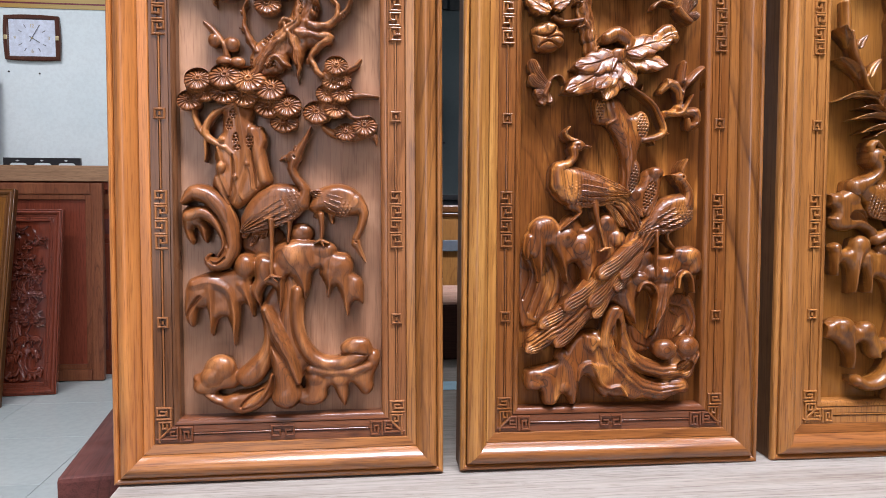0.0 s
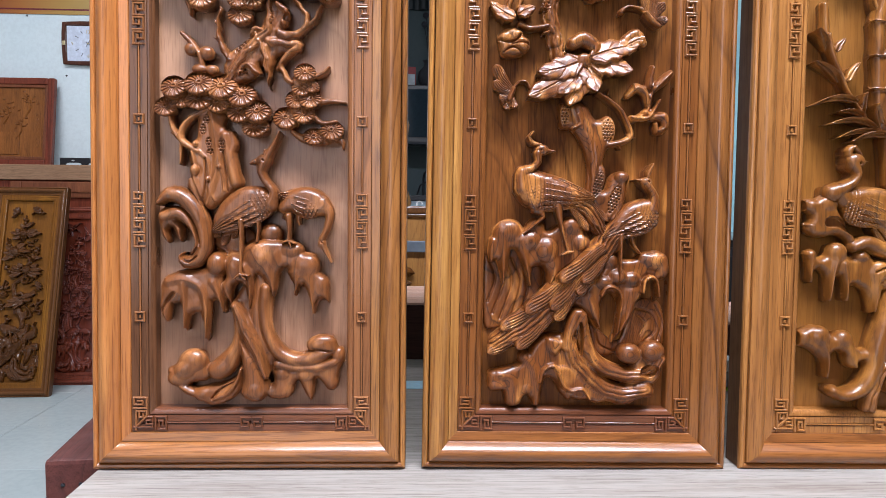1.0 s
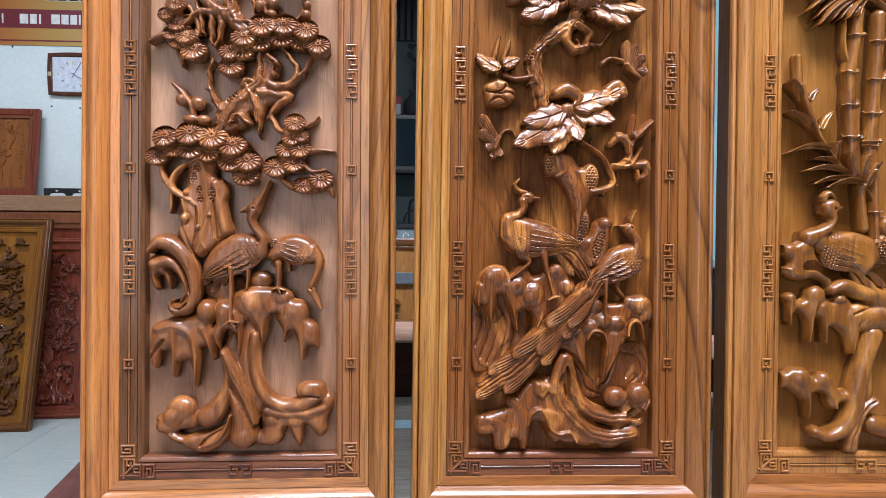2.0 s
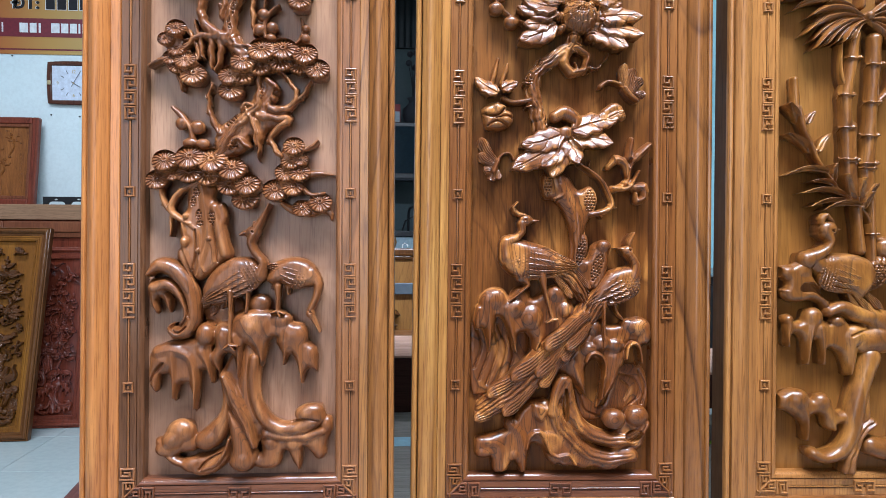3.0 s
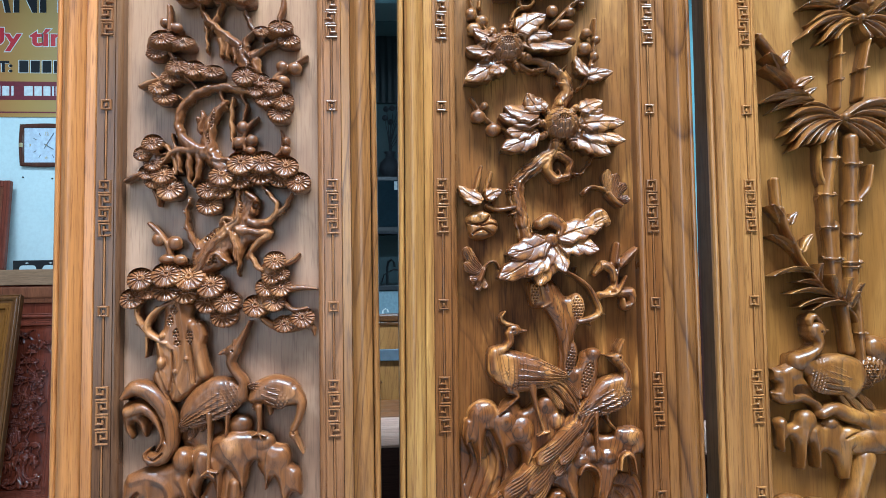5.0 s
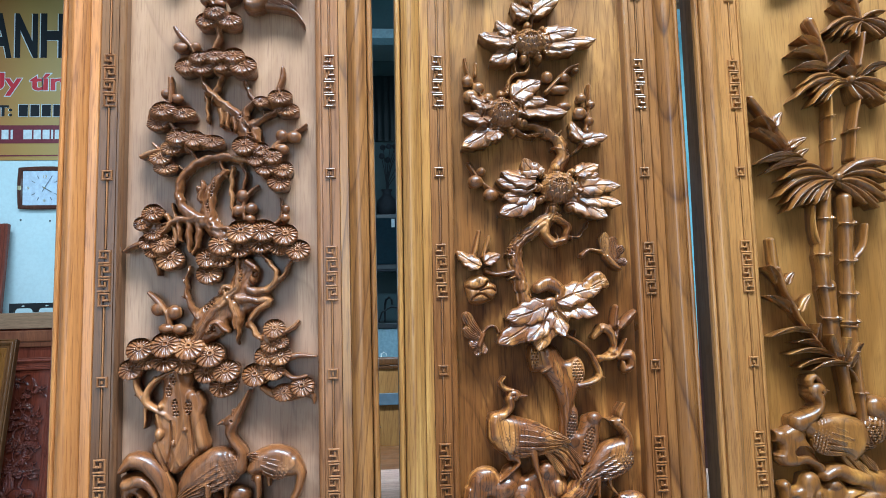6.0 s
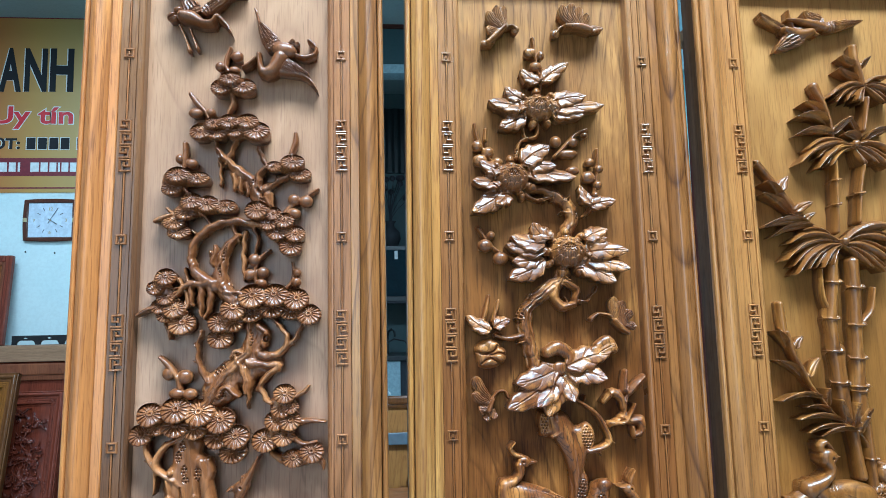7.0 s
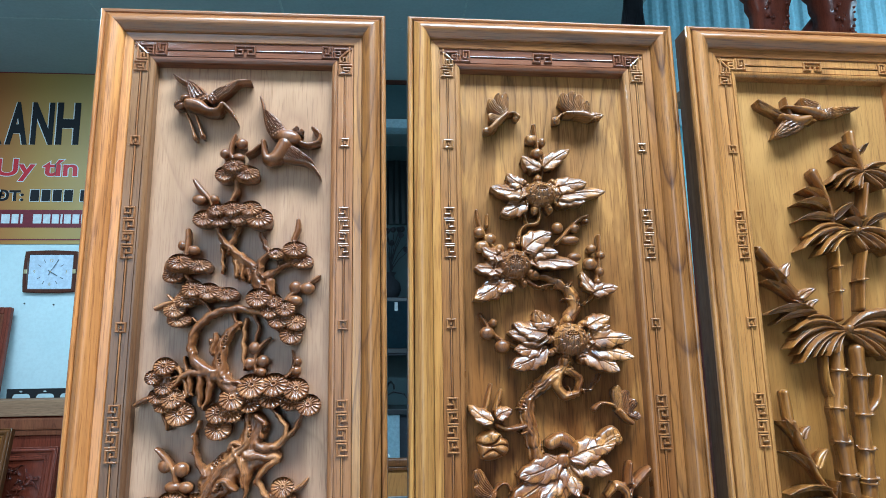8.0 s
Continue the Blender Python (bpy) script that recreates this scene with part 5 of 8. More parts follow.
T(179, 339, 165, 319, 5.3, 12, 4)
T(189, 339, 175, 308, 5.8, 12, 4)
T(200, 342, 189, 318, 5.3, 12, 4)
P((248, 361, 250, 374, 240, 386, 225, 390, 204, 389, 185, 378, 171, 362, 163, 343, 167, 332, 183, 336, 204, 340, 225, 342, 240, 350), 13, 13, 15)
W(241, 374, 164, 327, 21.7, 21, 5, rows=6)
L((242, 365, 11.7, 247, 381, 6.9, 236, 396, 5.8, 230, 409, 6.3, 233, 420, 7.4), 17, 10)
B(233, 424, 11.1, 9, 25, 19, 9)
L((235, 426, 6.9, 242, 437, 5.3, 249, 450, 3.2, 255, 463, 1.3), 19, 7)
L((228, 423, 4.8, 220, 423, 3.4, 215, 420, 1.3), 18, 5)
L((234, 433, 2.1, 235, 438, 2.1), 21, 4)
L((204, 342, 4.5, 204, 322, 2.6, 203, 269, 2.1), 24, 4)
L((203, 270, 2.1, 195, 264, 1.3), 25, 4)
L((203, 270, 2.1, 215, 268, 1.3), 25, 4)
L((203, 270, 2.1, 211, 262, 1.3), 25, 4)
L((226, 343, 4.2, 226, 330, 2.7, 224, 314, 1.9), 19, 5)
G((233, 425, 1.6, 234, 424, 1.6), 3)
carve(PANEL_1, "crane", WALNUT_CARVED, 1.0, "standing crane carved with its beak raised", step=0.55)
P((250, 359, 259, 379, 275, 388, 293, 390, 312, 383, 323, 368, 324, 352, 312, 348, 291, 348, 271, 353, 259, 351), 12, 13, 12)
W(306, 357, 253, 379, 16.4, 20, 5, rows=5, side=-1)
L((312, 368, 10.7, 322, 353, 7.4, 319, 333, 5.8, 312, 318, 5.4), 15, 10)
B(312, 312, 6.2, 7, 0, 18, 9)
L((314, 308, 4.5, 319, 298, 3.3, 325, 286, 1), 18, 7)
G((312, 314, 1.6, 313, 313, 1.6), 3)
L((267, 349, 4.5, 268, 331, 2.5, 267, 315, 2.3), 22, 4)
L((267, 316, 2.1, 259, 313, 1.4), 23, 3)
L((267, 316, 2.1, 277, 312, 1.4), 23, 3)
L((267, 316, 2.1, 271, 308, 1.4), 23, 3)
L((280, 349, 4.1, 281, 339, 2.5), 15, 5)
T(271, 356, 257, 346, 4.9, 12, 4)
carve(PANEL_1, "crane", WALNUT_CARVED, 1.0, "stooping crane carved with its beak turned down", step=0.55)
L((136, 1092, 8.1, 150, 1089, 9.8, 166, 1080, 6, 179, 1080, 4.9, 184, 1088, 4.1), 13, 11)
B(121, 1092, 8.7, 7.6, 0, 10, 10)
B(130, 1102, 7.6, 4.9, 0, 12, 9)
G((117, 1089, 2.2, 126, 1095, 2.2), 3)
W(156, 1093, 133, 1128, 12.5, 15, 5, rows=5)
L((140, 1121, 3.3, 124, 1130, 2.5, 111, 1139, 1.1), 11, 6)
W(163, 1097, 207, 1130, 8.2, 14, 5, rows=5, side=-1)
L((174, 1100, 3.8, 192, 1121, 4.1, 208, 1130, 3.6, 225, 1130, 1.1), 12, 6)
B(186, 1090, 4.9, 4.1, 0, 16, 8)
L((190, 1088, 3.6, 200, 1077, 2.7, 207, 1065, 0.8), 15, 6)
L((132, 1078, 1.9, 141, 1056, 1.3, 146, 1040, 3.5), 10, 6)
L((146, 1074, 2.4, 152, 1057, 1.6, 157, 1043, 3.5), 10, 6)
carve(PANEL_1, "crane", WALNUT_CARVED, 0.8, "flying crane with spread wings", step=0.55)
B(283, 1040, 18.2, 11.6, -10, 15, 11)
L((278, 1029, 11.5, 265, 1008, 9.8, 252, 1006, 7.1, 248, 1020, 3.8, 247, 1030, 3.8), 13, 11)
B(247, 1032, 4.4, 3.8, 0, 16, 8)
L((243, 1028, 3.3, 232, 1018, 3, 223, 1012, 1.1), 14, 6)
W(271, 1041, 246, 1084, 12.1, 15, 5, rows=5, side=-1)
L((261, 1048, 3.8, 249, 1069, 2.8, 244, 1093, 2.5, 240, 1105, 1.7), 12, 6)
W(270, 1024, 320, 1001, 11, 15, 5, rows=5)
L((278, 1008, 4.9, 306, 1003, 3.8, 320, 995, 2.5, 331, 979, 1.1), 12, 6)
T(291, 1048, 306, 1050, 5.5, 12, 4)
T(288, 1051, 298, 1056, 5, 12, 4)
L((297, 1035, 3.3, 311, 1030, 3.6, 327, 1035, 3.9, 329, 1046, 2.8, 322, 1054, 3.9, 318, 1057, 2.2), 11, 7)
carve(PANEL_1, "crane", WALNUT_CARVED, 0.8, step=0.55)
P((83, 294, 106, 308, 143, 312, 168, 275, 159, 226, 132, 202, 101, 194, 85, 201), 1.5, 2.5, 9)
G((89, 294, 2.7, 100, 267, 2.8, 90, 232, 2.8), 2.0)
G((99, 298, 2.7, 112, 263, 2.8, 97, 215, 2.8), 2.0)
G((111, 298, 2.8, 124, 260, 2.8, 108, 208, 2.8), 2.0)
G((123, 294, 2.8, 136, 257, 2.8, 122, 205, 2.8), 2.0)
G((141, 274, 2.8, 146, 247, 2.8, 135, 212, 2.8), 2.0)
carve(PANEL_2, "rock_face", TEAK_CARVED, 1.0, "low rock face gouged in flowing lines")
P((236, 203, 250, 193, 279, 179, 298, 232, 333, 236, 345, 204, 340, 169, 300, 169, 265, 155, 241, 165), 1.5, 2.5, 9)
G((298, 225, 2.8, 323, 218, 2.8, 331, 194, 2.8, 314, 176, 2.8), 2.0)
G((306, 214, 2.8, 316, 204, 2.8, 310, 187, 2.8), 2.0)
G((245, 196, 2.8, 251, 172, 2.8, 272, 162, 2.8), 2.0)
G((330, 229, 2.8, 341, 204, 2.8, 335, 180, 2.8), 2.0)
carve(PANEL_2, "rock_face", TEAK_CARVED, 1.0)
P((89, 129, 94, 137, 114, 141, 134, 148, 146, 163, 154, 177, 171, 189, 198, 189, 206, 171, 210, 140, 217, 113, 207, 94, 193, 104, 186, 119, 174, 126, 168, 109, 165, 88, 156, 86, 149, 98, 143, 100, 137, 88, 125, 84, 116, 89, 113, 105, 108, 107, 96, 106, 90, 115), 8, 10, 10)
B(104, 115, 13.6, 8.2, 0, 11, 10)
B(147, 112, 8.9, 8.2, 0, 11, 10)
L((141, 156, 10.2, 155, 139, 10.2, 159, 115, 8.2, 158, 91, 4.8), 11, 9, edge=0.3)
L((107, 130, 8.8, 125, 125, 10.2, 127, 91, 4.8), 10, 9, edge=0.3)
L((163, 122, 2.7, 168, 139, 3.8, 181, 145, 3.8, 190, 133, 3.8, 197, 116, 3.4, 209, 110, 3.4, 223, 113, 3.1, 233, 99, 2.4), 15, 8)
P((172, 141, 187, 148, 206, 147, 227, 133, 248, 116, 276, 118, 296, 125, 317, 124, 328, 110, 323, 99, 304, 99, 294, 90, 276, 88, 259, 93, 245, 90, 231, 95, 218, 94, 207, 99, 193, 112, 184, 126), 9, 11, 10)
L((202, 181, 11.6, 216, 147, 13.7, 248, 116, 13.8, 283, 105, 13.1, 310, 110, 9.7), 12, 11, ribs=4, cut=0.6)
B(309, 112, 15.2, 11.7, 0, 13, 11)
B(281, 99, 13.8, 9.7, 0, 12, 11)
L((220, 215, 8.9, 224, 181, 12.3, 237, 154, 12.4, 261, 139, 11.7, 292, 132, 11.7, 320, 139, 10.4, 332, 155, 9.7), 12, 12, ribs=3, cut=0.5)
P((292, 148, 302, 165, 310, 177, 326, 181, 336, 172, 338, 141, 331, 121, 314, 117, 296, 127), 9, 10, 10)
B(288, 163, 16.5, 14.5, 0, 17, 13)
B(321, 167, 17.3, 14.5, 0, 16, 13)
R((303, 136, 311, 146, 325, 148, 330, 141, 325, 132, 312, 129), 9)
P((173, 187, 169, 170, 178, 159, 187, 158, 196, 171, 202, 191, 199, 212, 211, 226, 225, 220, 229, 202, 215, 191, 205, 181), 12, 10, 9)
L((199, 171, 6.8, 204, 198, 7.5, 212, 219, 6.8, 222, 215, 5.5, 223, 198, 4.1), 16, 8)
R((215, 200, 218, 208, 221, 200, 223, 171, 220, 157, 215, 167), 10)
carve(PANEL_2, "root_cloud", TEAK_CARVED, 3.2, "knotted roots and swelling clouds at the foot")
P((86, 301, 89, 318, 95, 333, 112, 348, 129, 346, 137, 337, 149, 350, 161, 347, 171, 334, 190, 348, 207, 353, 224, 336, 232, 314, 215, 290, 192, 273, 172, 255, 168, 276, 161, 284, 152, 281, 150, 268, 147, 253, 141, 268, 134, 289, 127, 304, 120, 305, 118, 288, 114, 268, 109, 255, 103, 275, 98, 290, 91, 287), 8, 11, 10, (17, 24, 29,))
B(116, 332, 20.3, 16.2, 0, 11, 14)
B(145, 319, 15.6, 13.6, 0, 13, 13)
B(169, 306, 15.6, 17.7, 0, 14, 13)
B(204, 340, 14.3, 12.9, 0, 11, 13)
B(217, 317, 12.3, 11.6, 0, 13, 12)
B(154, 338, 14.9, 12.2, 0, 8, 11)
L((106, 329, 13.5, 109, 298, 7.4, 109, 259, 1.4), 11, 11, edge=0.3)
L((133, 319, 13.6, 140, 289, 6.1, 147, 257, 1.4), 11, 11, edge=0.3)
L((94, 318, 6.8, 91, 301, 4.7, 92, 290, 2), 10, 10, edge=0.3)
L((174, 303, 13.6, 181, 279, 8.2, 175, 260, 2.7), 11, 10, edge=0.3)
carve(PANEL_2, "drip_rock", TEAK_CARVED, 4.5, "weathered rock with drooping points")
P((242, 277, 254, 297, 264, 305, 273, 298, 291, 297, 305, 303, 325, 308, 342, 296, 341, 275, 337, 267, 329, 264, 326, 235, 322, 263, 313, 270, 307, 261, 305, 240, 295, 229, 290, 206, 277, 191, 265, 176, 268, 202, 271, 229, 265, 244, 257, 245, 250, 234, 249, 216, 245, 194, 236, 203, 225, 215, 212, 226, 198, 218, 201, 235, 221, 253), 8, 10, 10, (11, 18, 25,))
B(323, 294, 18.6, 13.1, 0, 12, 13)
B(335, 282, 8.3, 13.1, 0, 11, 12)
B(309, 297, 11.7, 9.6, 0, 11, 11)
B(259, 292, 12.3, 12.3, 0, 11, 12)
B(251, 262, 14.4, 10.3, 0, 13, 12)
B(289, 267, 13.7, 11, 0, 13, 12)
B(270, 270, 13.7, 11.7, 0, 14, 12)
L((247, 245, 3.1, 251, 253, 3.4, 259, 257, 3.4, 269, 253, 3.4, 275, 240, 3.1, 273, 219, 2.7, 269, 192, 1.7), 15, 9)
L((305, 250, 2.8, 307, 264, 3.4, 314, 271, 3.4, 323, 266, 3.1, 327, 244, 2.1), 15, 9)
L((230, 239, 11.6, 239, 219, 8.9, 245, 200, 1.7), 11, 10, edge=0.3)
L((289, 250, 11.7, 287, 223, 8.2, 274, 195, 2.7), 11, 10, edge=0.3)
carve(PANEL_2, "drip_rock", TEAK_CARVED, 3.5)
P((181, 508, 193, 511, 220, 510, 234, 490, 251, 494, 261, 480, 259, 459, 251, 446, 244, 425, 240, 412, 246, 391, 256, 412, 272, 416, 281, 403, 275, 385, 259, 358, 244, 341, 231, 365, 222, 381, 224, 412, 219, 438, 208, 464, 197, 474, 183, 477), 10, 10, 12)
L((206, 502, 13.5, 221, 472, 14.9, 232, 442, 12.2, 233, 412, 10.2, 230, 381, 8.9), 13, 9, ribs=3, cut=0.7, edge=0.4)
L((258, 355, 10.2, 267, 382, 11.6, 271, 402, 9.6), 13, 9, ribs=2, cut=0.6)
B(190, 493, 8.5, 15.6, 0, 14, 9)
B(250, 474, 11.6, 19.7, 0, 14, 9)
B(239, 404, 9.5, 22.5, -12, 14, 9)
B(262, 379, 10.2, 24.6, -18, 14, 9)
B(271, 409, 10.9, 8.9, 0, 16, 10)
L((252, 454, 4.4, 273, 459, 4.8, 283, 468, 4.8, 276, 487, 4.1, 268, 502, 3.4, 254, 514, 3.1, 236, 525, 2.7), 13, 8)
L((283, 492, 4.1, 305, 492, 3.1, 315, 504, 2.4, 322, 517, 2), 14, 7)
L((200, 475, 2.7, 212, 482, 3.4, 207, 495, 2.7), 17, 5)
O(190, 494, 5.1, 15.6, 0)
O(250, 473, 8.2, 15.6, 0)
O(238, 400, 6.5, 19.1, -12)
O(261, 378, 7.2, 20.5, -18)
L((283, 488, 4.9, 304, 500, 4.9, 310, 521, 4.1, 317, 541, 3.3), 12, 6, edge=0.5)
L((277, 522, 4.9, 291, 534, 6.6, 303, 526, 5.8, 305, 511, 3.3), 14, 6, edge=0.5)
L((315, 533, 4.9, 327, 545, 7.4, 337, 555, 5), 14, 7, edge=0.5)
L((308, 537, 6.6, 310, 552, 5.8, 312, 562, 5), 12, 7, edge=0.5)
L((301, 500, 4.1, 315, 494, 6.6, 329, 494, 8.3, 330, 479, 5.8, 320, 474, 5.8, 318, 484, 4.1), 13, 7, edge=0.5)
L((249, 523, 2.0, 251, 531, 0.9), 14, 5, edge=0.5)
L((265, 456, 3.4, 270, 448, 0.9), 14, 5, edge=0.5)
L((279, 468, 2.7, 290, 464, 0.9), 14, 5, edge=0.5)
L((310, 520, 2.0, 304, 524, 0.9), 14, 5, edge=0.5)
L((315, 534, 2.1, 308, 539, 0.9), 14, 5, edge=0.5)
L((286, 529, 2.4, 285, 539, 0.9), 16, 5, edge=0.5)
L((320, 475, 2.0, 328, 478, 0.9), 15, 5, edge=0.5)
carve(PANEL_2, "gnarled_trunk", TEAK_CARVED, 2.6, "gnarled tree trunk with drilled knots")
L((207, 377, 13.4, 227, 364, 14.8, 241, 341, 12.1, 248, 328, 6.7), 13, 10, ribs=5)
P((121, 388, 123, 410, 134, 421, 147, 419, 166, 414, 193, 405, 213, 391, 217, 377, 194, 370, 170, 368, 154, 359, 143, 363, 130, 372), 13, 13, 15)
T(193, 377, 225, 334, 6.7, 17, 4)
T(207, 380, 238, 341, 6.7, 17, 4)
T(217, 384, 251, 348, 6.7, 17, 4)
W(138, 386, 234, 379, 24, 21, 5, rows=6)
L((133, 392, 14, 132, 412, 10.7, 145, 419, 6, 153, 428, 5.7, 152, 439, 6.7), 17, 10)
B(158, 444, 10, 8, 0, 20, 8)
L((165, 443, 3.7, 176, 443, 1), 20, 4)
L((156, 451, 2.7, 146, 453, 4, 140, 461, 3.3, 146, 469, 1.7), 19, 6)
G((156, 444, 1.7, 157, 444, 1.7), 3)
L((182, 369, 6, 187, 340, 3, 197, 304, 2.4), 22, 4)
L((196, 304, 2.4, 188, 300, 1.3), 24, 3)
L((196, 304, 2.4, 204, 305, 1.3), 24, 3)
L((153, 363, 8, 163, 353, 3.3, 136, 329, 2), 18, 5)
carve(PANEL_2, "pheasant", TEAK_CARVED, 1.0, "long-tailed pheasant with raised crest", step=0.55)
L((261, 329, 17.9, 233, 292, 19.4, 193, 248, 24.1, 145, 205, 21.6, 104, 176, 14.3), 14, 11, ribs=6)
T(244, 311, 185, 264, 12, 26, 4)
T(247, 296, 216, 263, 9.6, 26, 4)
T(219, 277, 174, 225, 12, 24, 4)
T(229, 273, 210, 247, 8.8, 24, 4)
T(200, 267, 139, 220, 12.8, 22, 4)
T(206, 245, 180, 210, 10.4, 22, 4)
T(173, 239, 106, 196, 11.2, 20, 4)
T(177, 216, 128, 170, 11.2, 20, 4)
T(143, 193, 88, 163, 10.4, 18, 4)
T(157, 210, 118, 180, 9.6, 18, 4)
P((324, 359, 322, 376, 311, 382, 294, 379, 278, 372, 261, 355, 252, 335, 252, 318, 269, 328, 289, 335, 309, 341), 13, 13, 14)
W(319, 363, 244, 324, 21, 21, 5, rows=6)
L((315, 366, 11.5, 316, 383, 7.4, 310, 394, 6.1, 305, 400, 6.8), 17, 10)
B(304, 403, 8.8, 6.8, 0, 20, 8)
L((298, 405, 3, 290, 406, 1), 20, 4)
L((306, 410, 2.4, 307, 416, 4.1, 313, 428, 1.4), 19, 6)
G((306, 404, 1.7, 307, 403, 1.7), 3)
L((271, 328, 4.1, 271, 308, 2.4, 271, 265, 2), 22, 4)
L((289, 335, 4.7, 289, 318, 3, 299, 305, 2), 16, 5)
carve(PANEL_2, "pheasant", TEAK_CARVED, 1.0, "long-tailed pheasant turning its head, tail feathers spread", step=0.55)
V(212, 569, 149, 549, 17.9, 16, 6, lift=4)
V(205, 559, 136, 515, 20.2, 18, 6, lift=4)
V(207, 559, 192, 504, 18.6, 18, 6, lift=3)
V(216, 559, 175, 518, 14.6, 18, 6, lift=3)
V(222, 572, 289, 591, 17.1, 16, 6, lift=4)
V(224, 566, 279, 554, 18.7, 17, 6, lift=4)
V(215, 563, 229, 523, 17, 18, 6, lift=3)
V(262, 581, 297, 602, 13.1, 14, 6, lift=4)
L((199, 592, 8.9, 213, 598, 10.5, 229, 588, 8.9, 228, 579, 5.7), 17, 8)
L((273, 599, 7.4, 287, 607, 8.2, 296, 595, 6.6), 15, 6)
B(215, 569, 11.3, 9.7, 0, 18, 6)
carve(PANEL_2, "leaf_spray", TEAK_CARVED, 0.5, "broad curling leaves with cut veins", step=0.7)
T(116, 525, 91, 559, 9.6, 15, 5)
T(115, 521, 90, 537, 8.8, 15, 5)
T(113, 518, 98, 513, 8, 15, 5)
T(113, 514, 107, 499, 7.2, 13, 5)
T(116, 517, 120, 501, 6.4, 13, 5)
L((118, 527, 3.2, 112, 513, 4), 18, 5)
L((116, 526, 2.4, 126, 538, 2.4, 136, 539, 1.6, 141, 530, 2.4), 13, 4)
carve(PANEL_2, "butterfly", TEAK_CARVED, 0.6, "butterfly resting with folded wings", step=0.7)
V(200, 746, 151, 759, 14.7, 14, 6, lift=3)
V(200, 737, 143, 747, 13.1, 14, 6, lift=3)
V(199, 724, 144, 696, 17.1, 17, 6, lift=4)
V(191, 727, 151, 721, 13.8, 15, 6, lift=4)
V(204, 752, 183, 778, 14.7, 14, 6, lift=4)
V(208, 754, 199, 773, 11.4, 14, 6, lift=4)
V(259, 754, 294, 769, 12.3, 14, 6, lift=4)
V(261, 746, 292, 755, 10.7, 14, 6, lift=4)
V(260, 734, 322, 736, 13.9, 17, 6, lift=4)
V(260, 723, 322, 709, 13.9, 17, 6, lift=4)
V(250, 717, 299, 690, 16.4, 17, 6, lift=4)
peony(234, 736, 25, 22)
carve(PANEL_2, "peony", TEAK_CARVED, 0.6, "peony in full bloom among cut leaves", step=0.7)
L((105, 772, 4.1, 118, 751, 3.3, 135, 736, 3.3, 160, 725, 2.4), 11, 5, edge=0.5)
B(114, 746, 11.3, 9.7, 0, 12, 9)
B(123, 761, 6.5, 6.5, 0, 12, 9)
B(136, 727, 11.3, 9.7, 0, 12, 9)
carve(PANEL_2, "berry_twig", TEAK_CARVED, 0.8, "round berries on a thin twig")
L((228, 707, 10.6, 220, 693, 9.8, 204, 681, 11.4, 184, 668, 10.6, 170, 652, 10.6, 168, 630, 11.4, 174, 599, 11.4, 184, 563, 11.4), 12, 9, ribs=3, cut=0.9, edge=0.5)
L((228, 692, 5.7, 245, 682, 5.7, 240, 661, 5.7, 222, 657, 7.4, 212, 673, 8.2, 217, 689, 7.4), 13, 8, edge=0.5)
L((277, 685, 1.7, 264, 667, 1.6, 244, 663, 2.5), 12, 4, edge=0.5)
L((221, 660, 6.6, 226, 654, 4.9), 11, 6, edge=0.5)
O(177, 671, 5.7, 8.1, -30)
O(160, 649, 5.7, 16.2)
O(191, 584, 4.9, 13)
L((172, 611, 2.7, 158, 605, 0.9), 14, 5, edge=0.5)
L((220, 693, 2.5, 230, 684, 0.9), 14, 5, edge=0.5)
L((171, 617, 3.2, 154, 615, 0.9), 14, 5, edge=0.5)
L((225, 701, 2.6, 238, 695, 0.9), 14, 5, edge=0.5)
L((169, 640, 2.7, 153, 640, 0.9), 14, 5, edge=0.5)
L((228, 692, 2.0, 238, 695, 0.9), 15, 5, edge=0.5)
L((231, 659, 2.3, 227, 670, 0.9), 15, 5, edge=0.5)
L((250, 664, 1.3, 250, 659, 0.9), 14, 5, edge=0.5)
carve(PANEL_2, "gnarled_limb", TEAK_CARVED, 1.1, "twisted limb with a looped hole", gnarl=0.85)
V(117, 622, 84, 645, 11, 14, 6, lift=4)
V(122, 628, 145, 639, 10, 15, 6, lift=4)
L((106, 630, 4.5, 112, 652, 4.5, 117, 673, 3), 11, 7)
L((122, 638, 3, 129, 658, 4.5, 131, 666, 2.5), 11, 6)
P((95, 589, 93, 600, 104, 610, 120, 613, 127, 604, 139, 597, 139, 584, 131, 575, 115, 570, 100, 573), 11, 10, 9)
B(106, 598, 10.9, 8.9, 20, 15, 9)
B(121, 602, 9, 7, 0, 15, 9)
B(128, 586, 10, 8, -20, 16, 9)
B(111, 580, 11.9, 6.9, 10, 15, 9)
G((97, 594, 2.5, 110, 591, 3, 121, 595, 2.5, 126, 602, 2.5), 4)
G((104, 578, 2.5, 116, 585, 2.5, 130, 578, 2.5), 3.5)
G((115, 589, 2, 130, 592, 2.5, 137, 589, 2), 3)
L((126, 617, 4.5, 139, 612, 4, 160, 615, 4, 171, 617, 5.5), 12, 7)
carve(PANEL_2, "curled_blossom", TEAK_CARVED, 0.9, "half-open blossom with curled petals", step=0.7)
T(303, 631, 298, 670, 9.1, 14, 5)
T(308, 631, 311, 664, 9.9, 14, 5)
T(311, 630, 324, 650, 9.1, 14, 5)
T(313, 629, 330, 626, 7.4, 13, 5)
L((299, 635, 3.3, 309, 624, 4.1, 317, 618, 3.3), 18, 5)
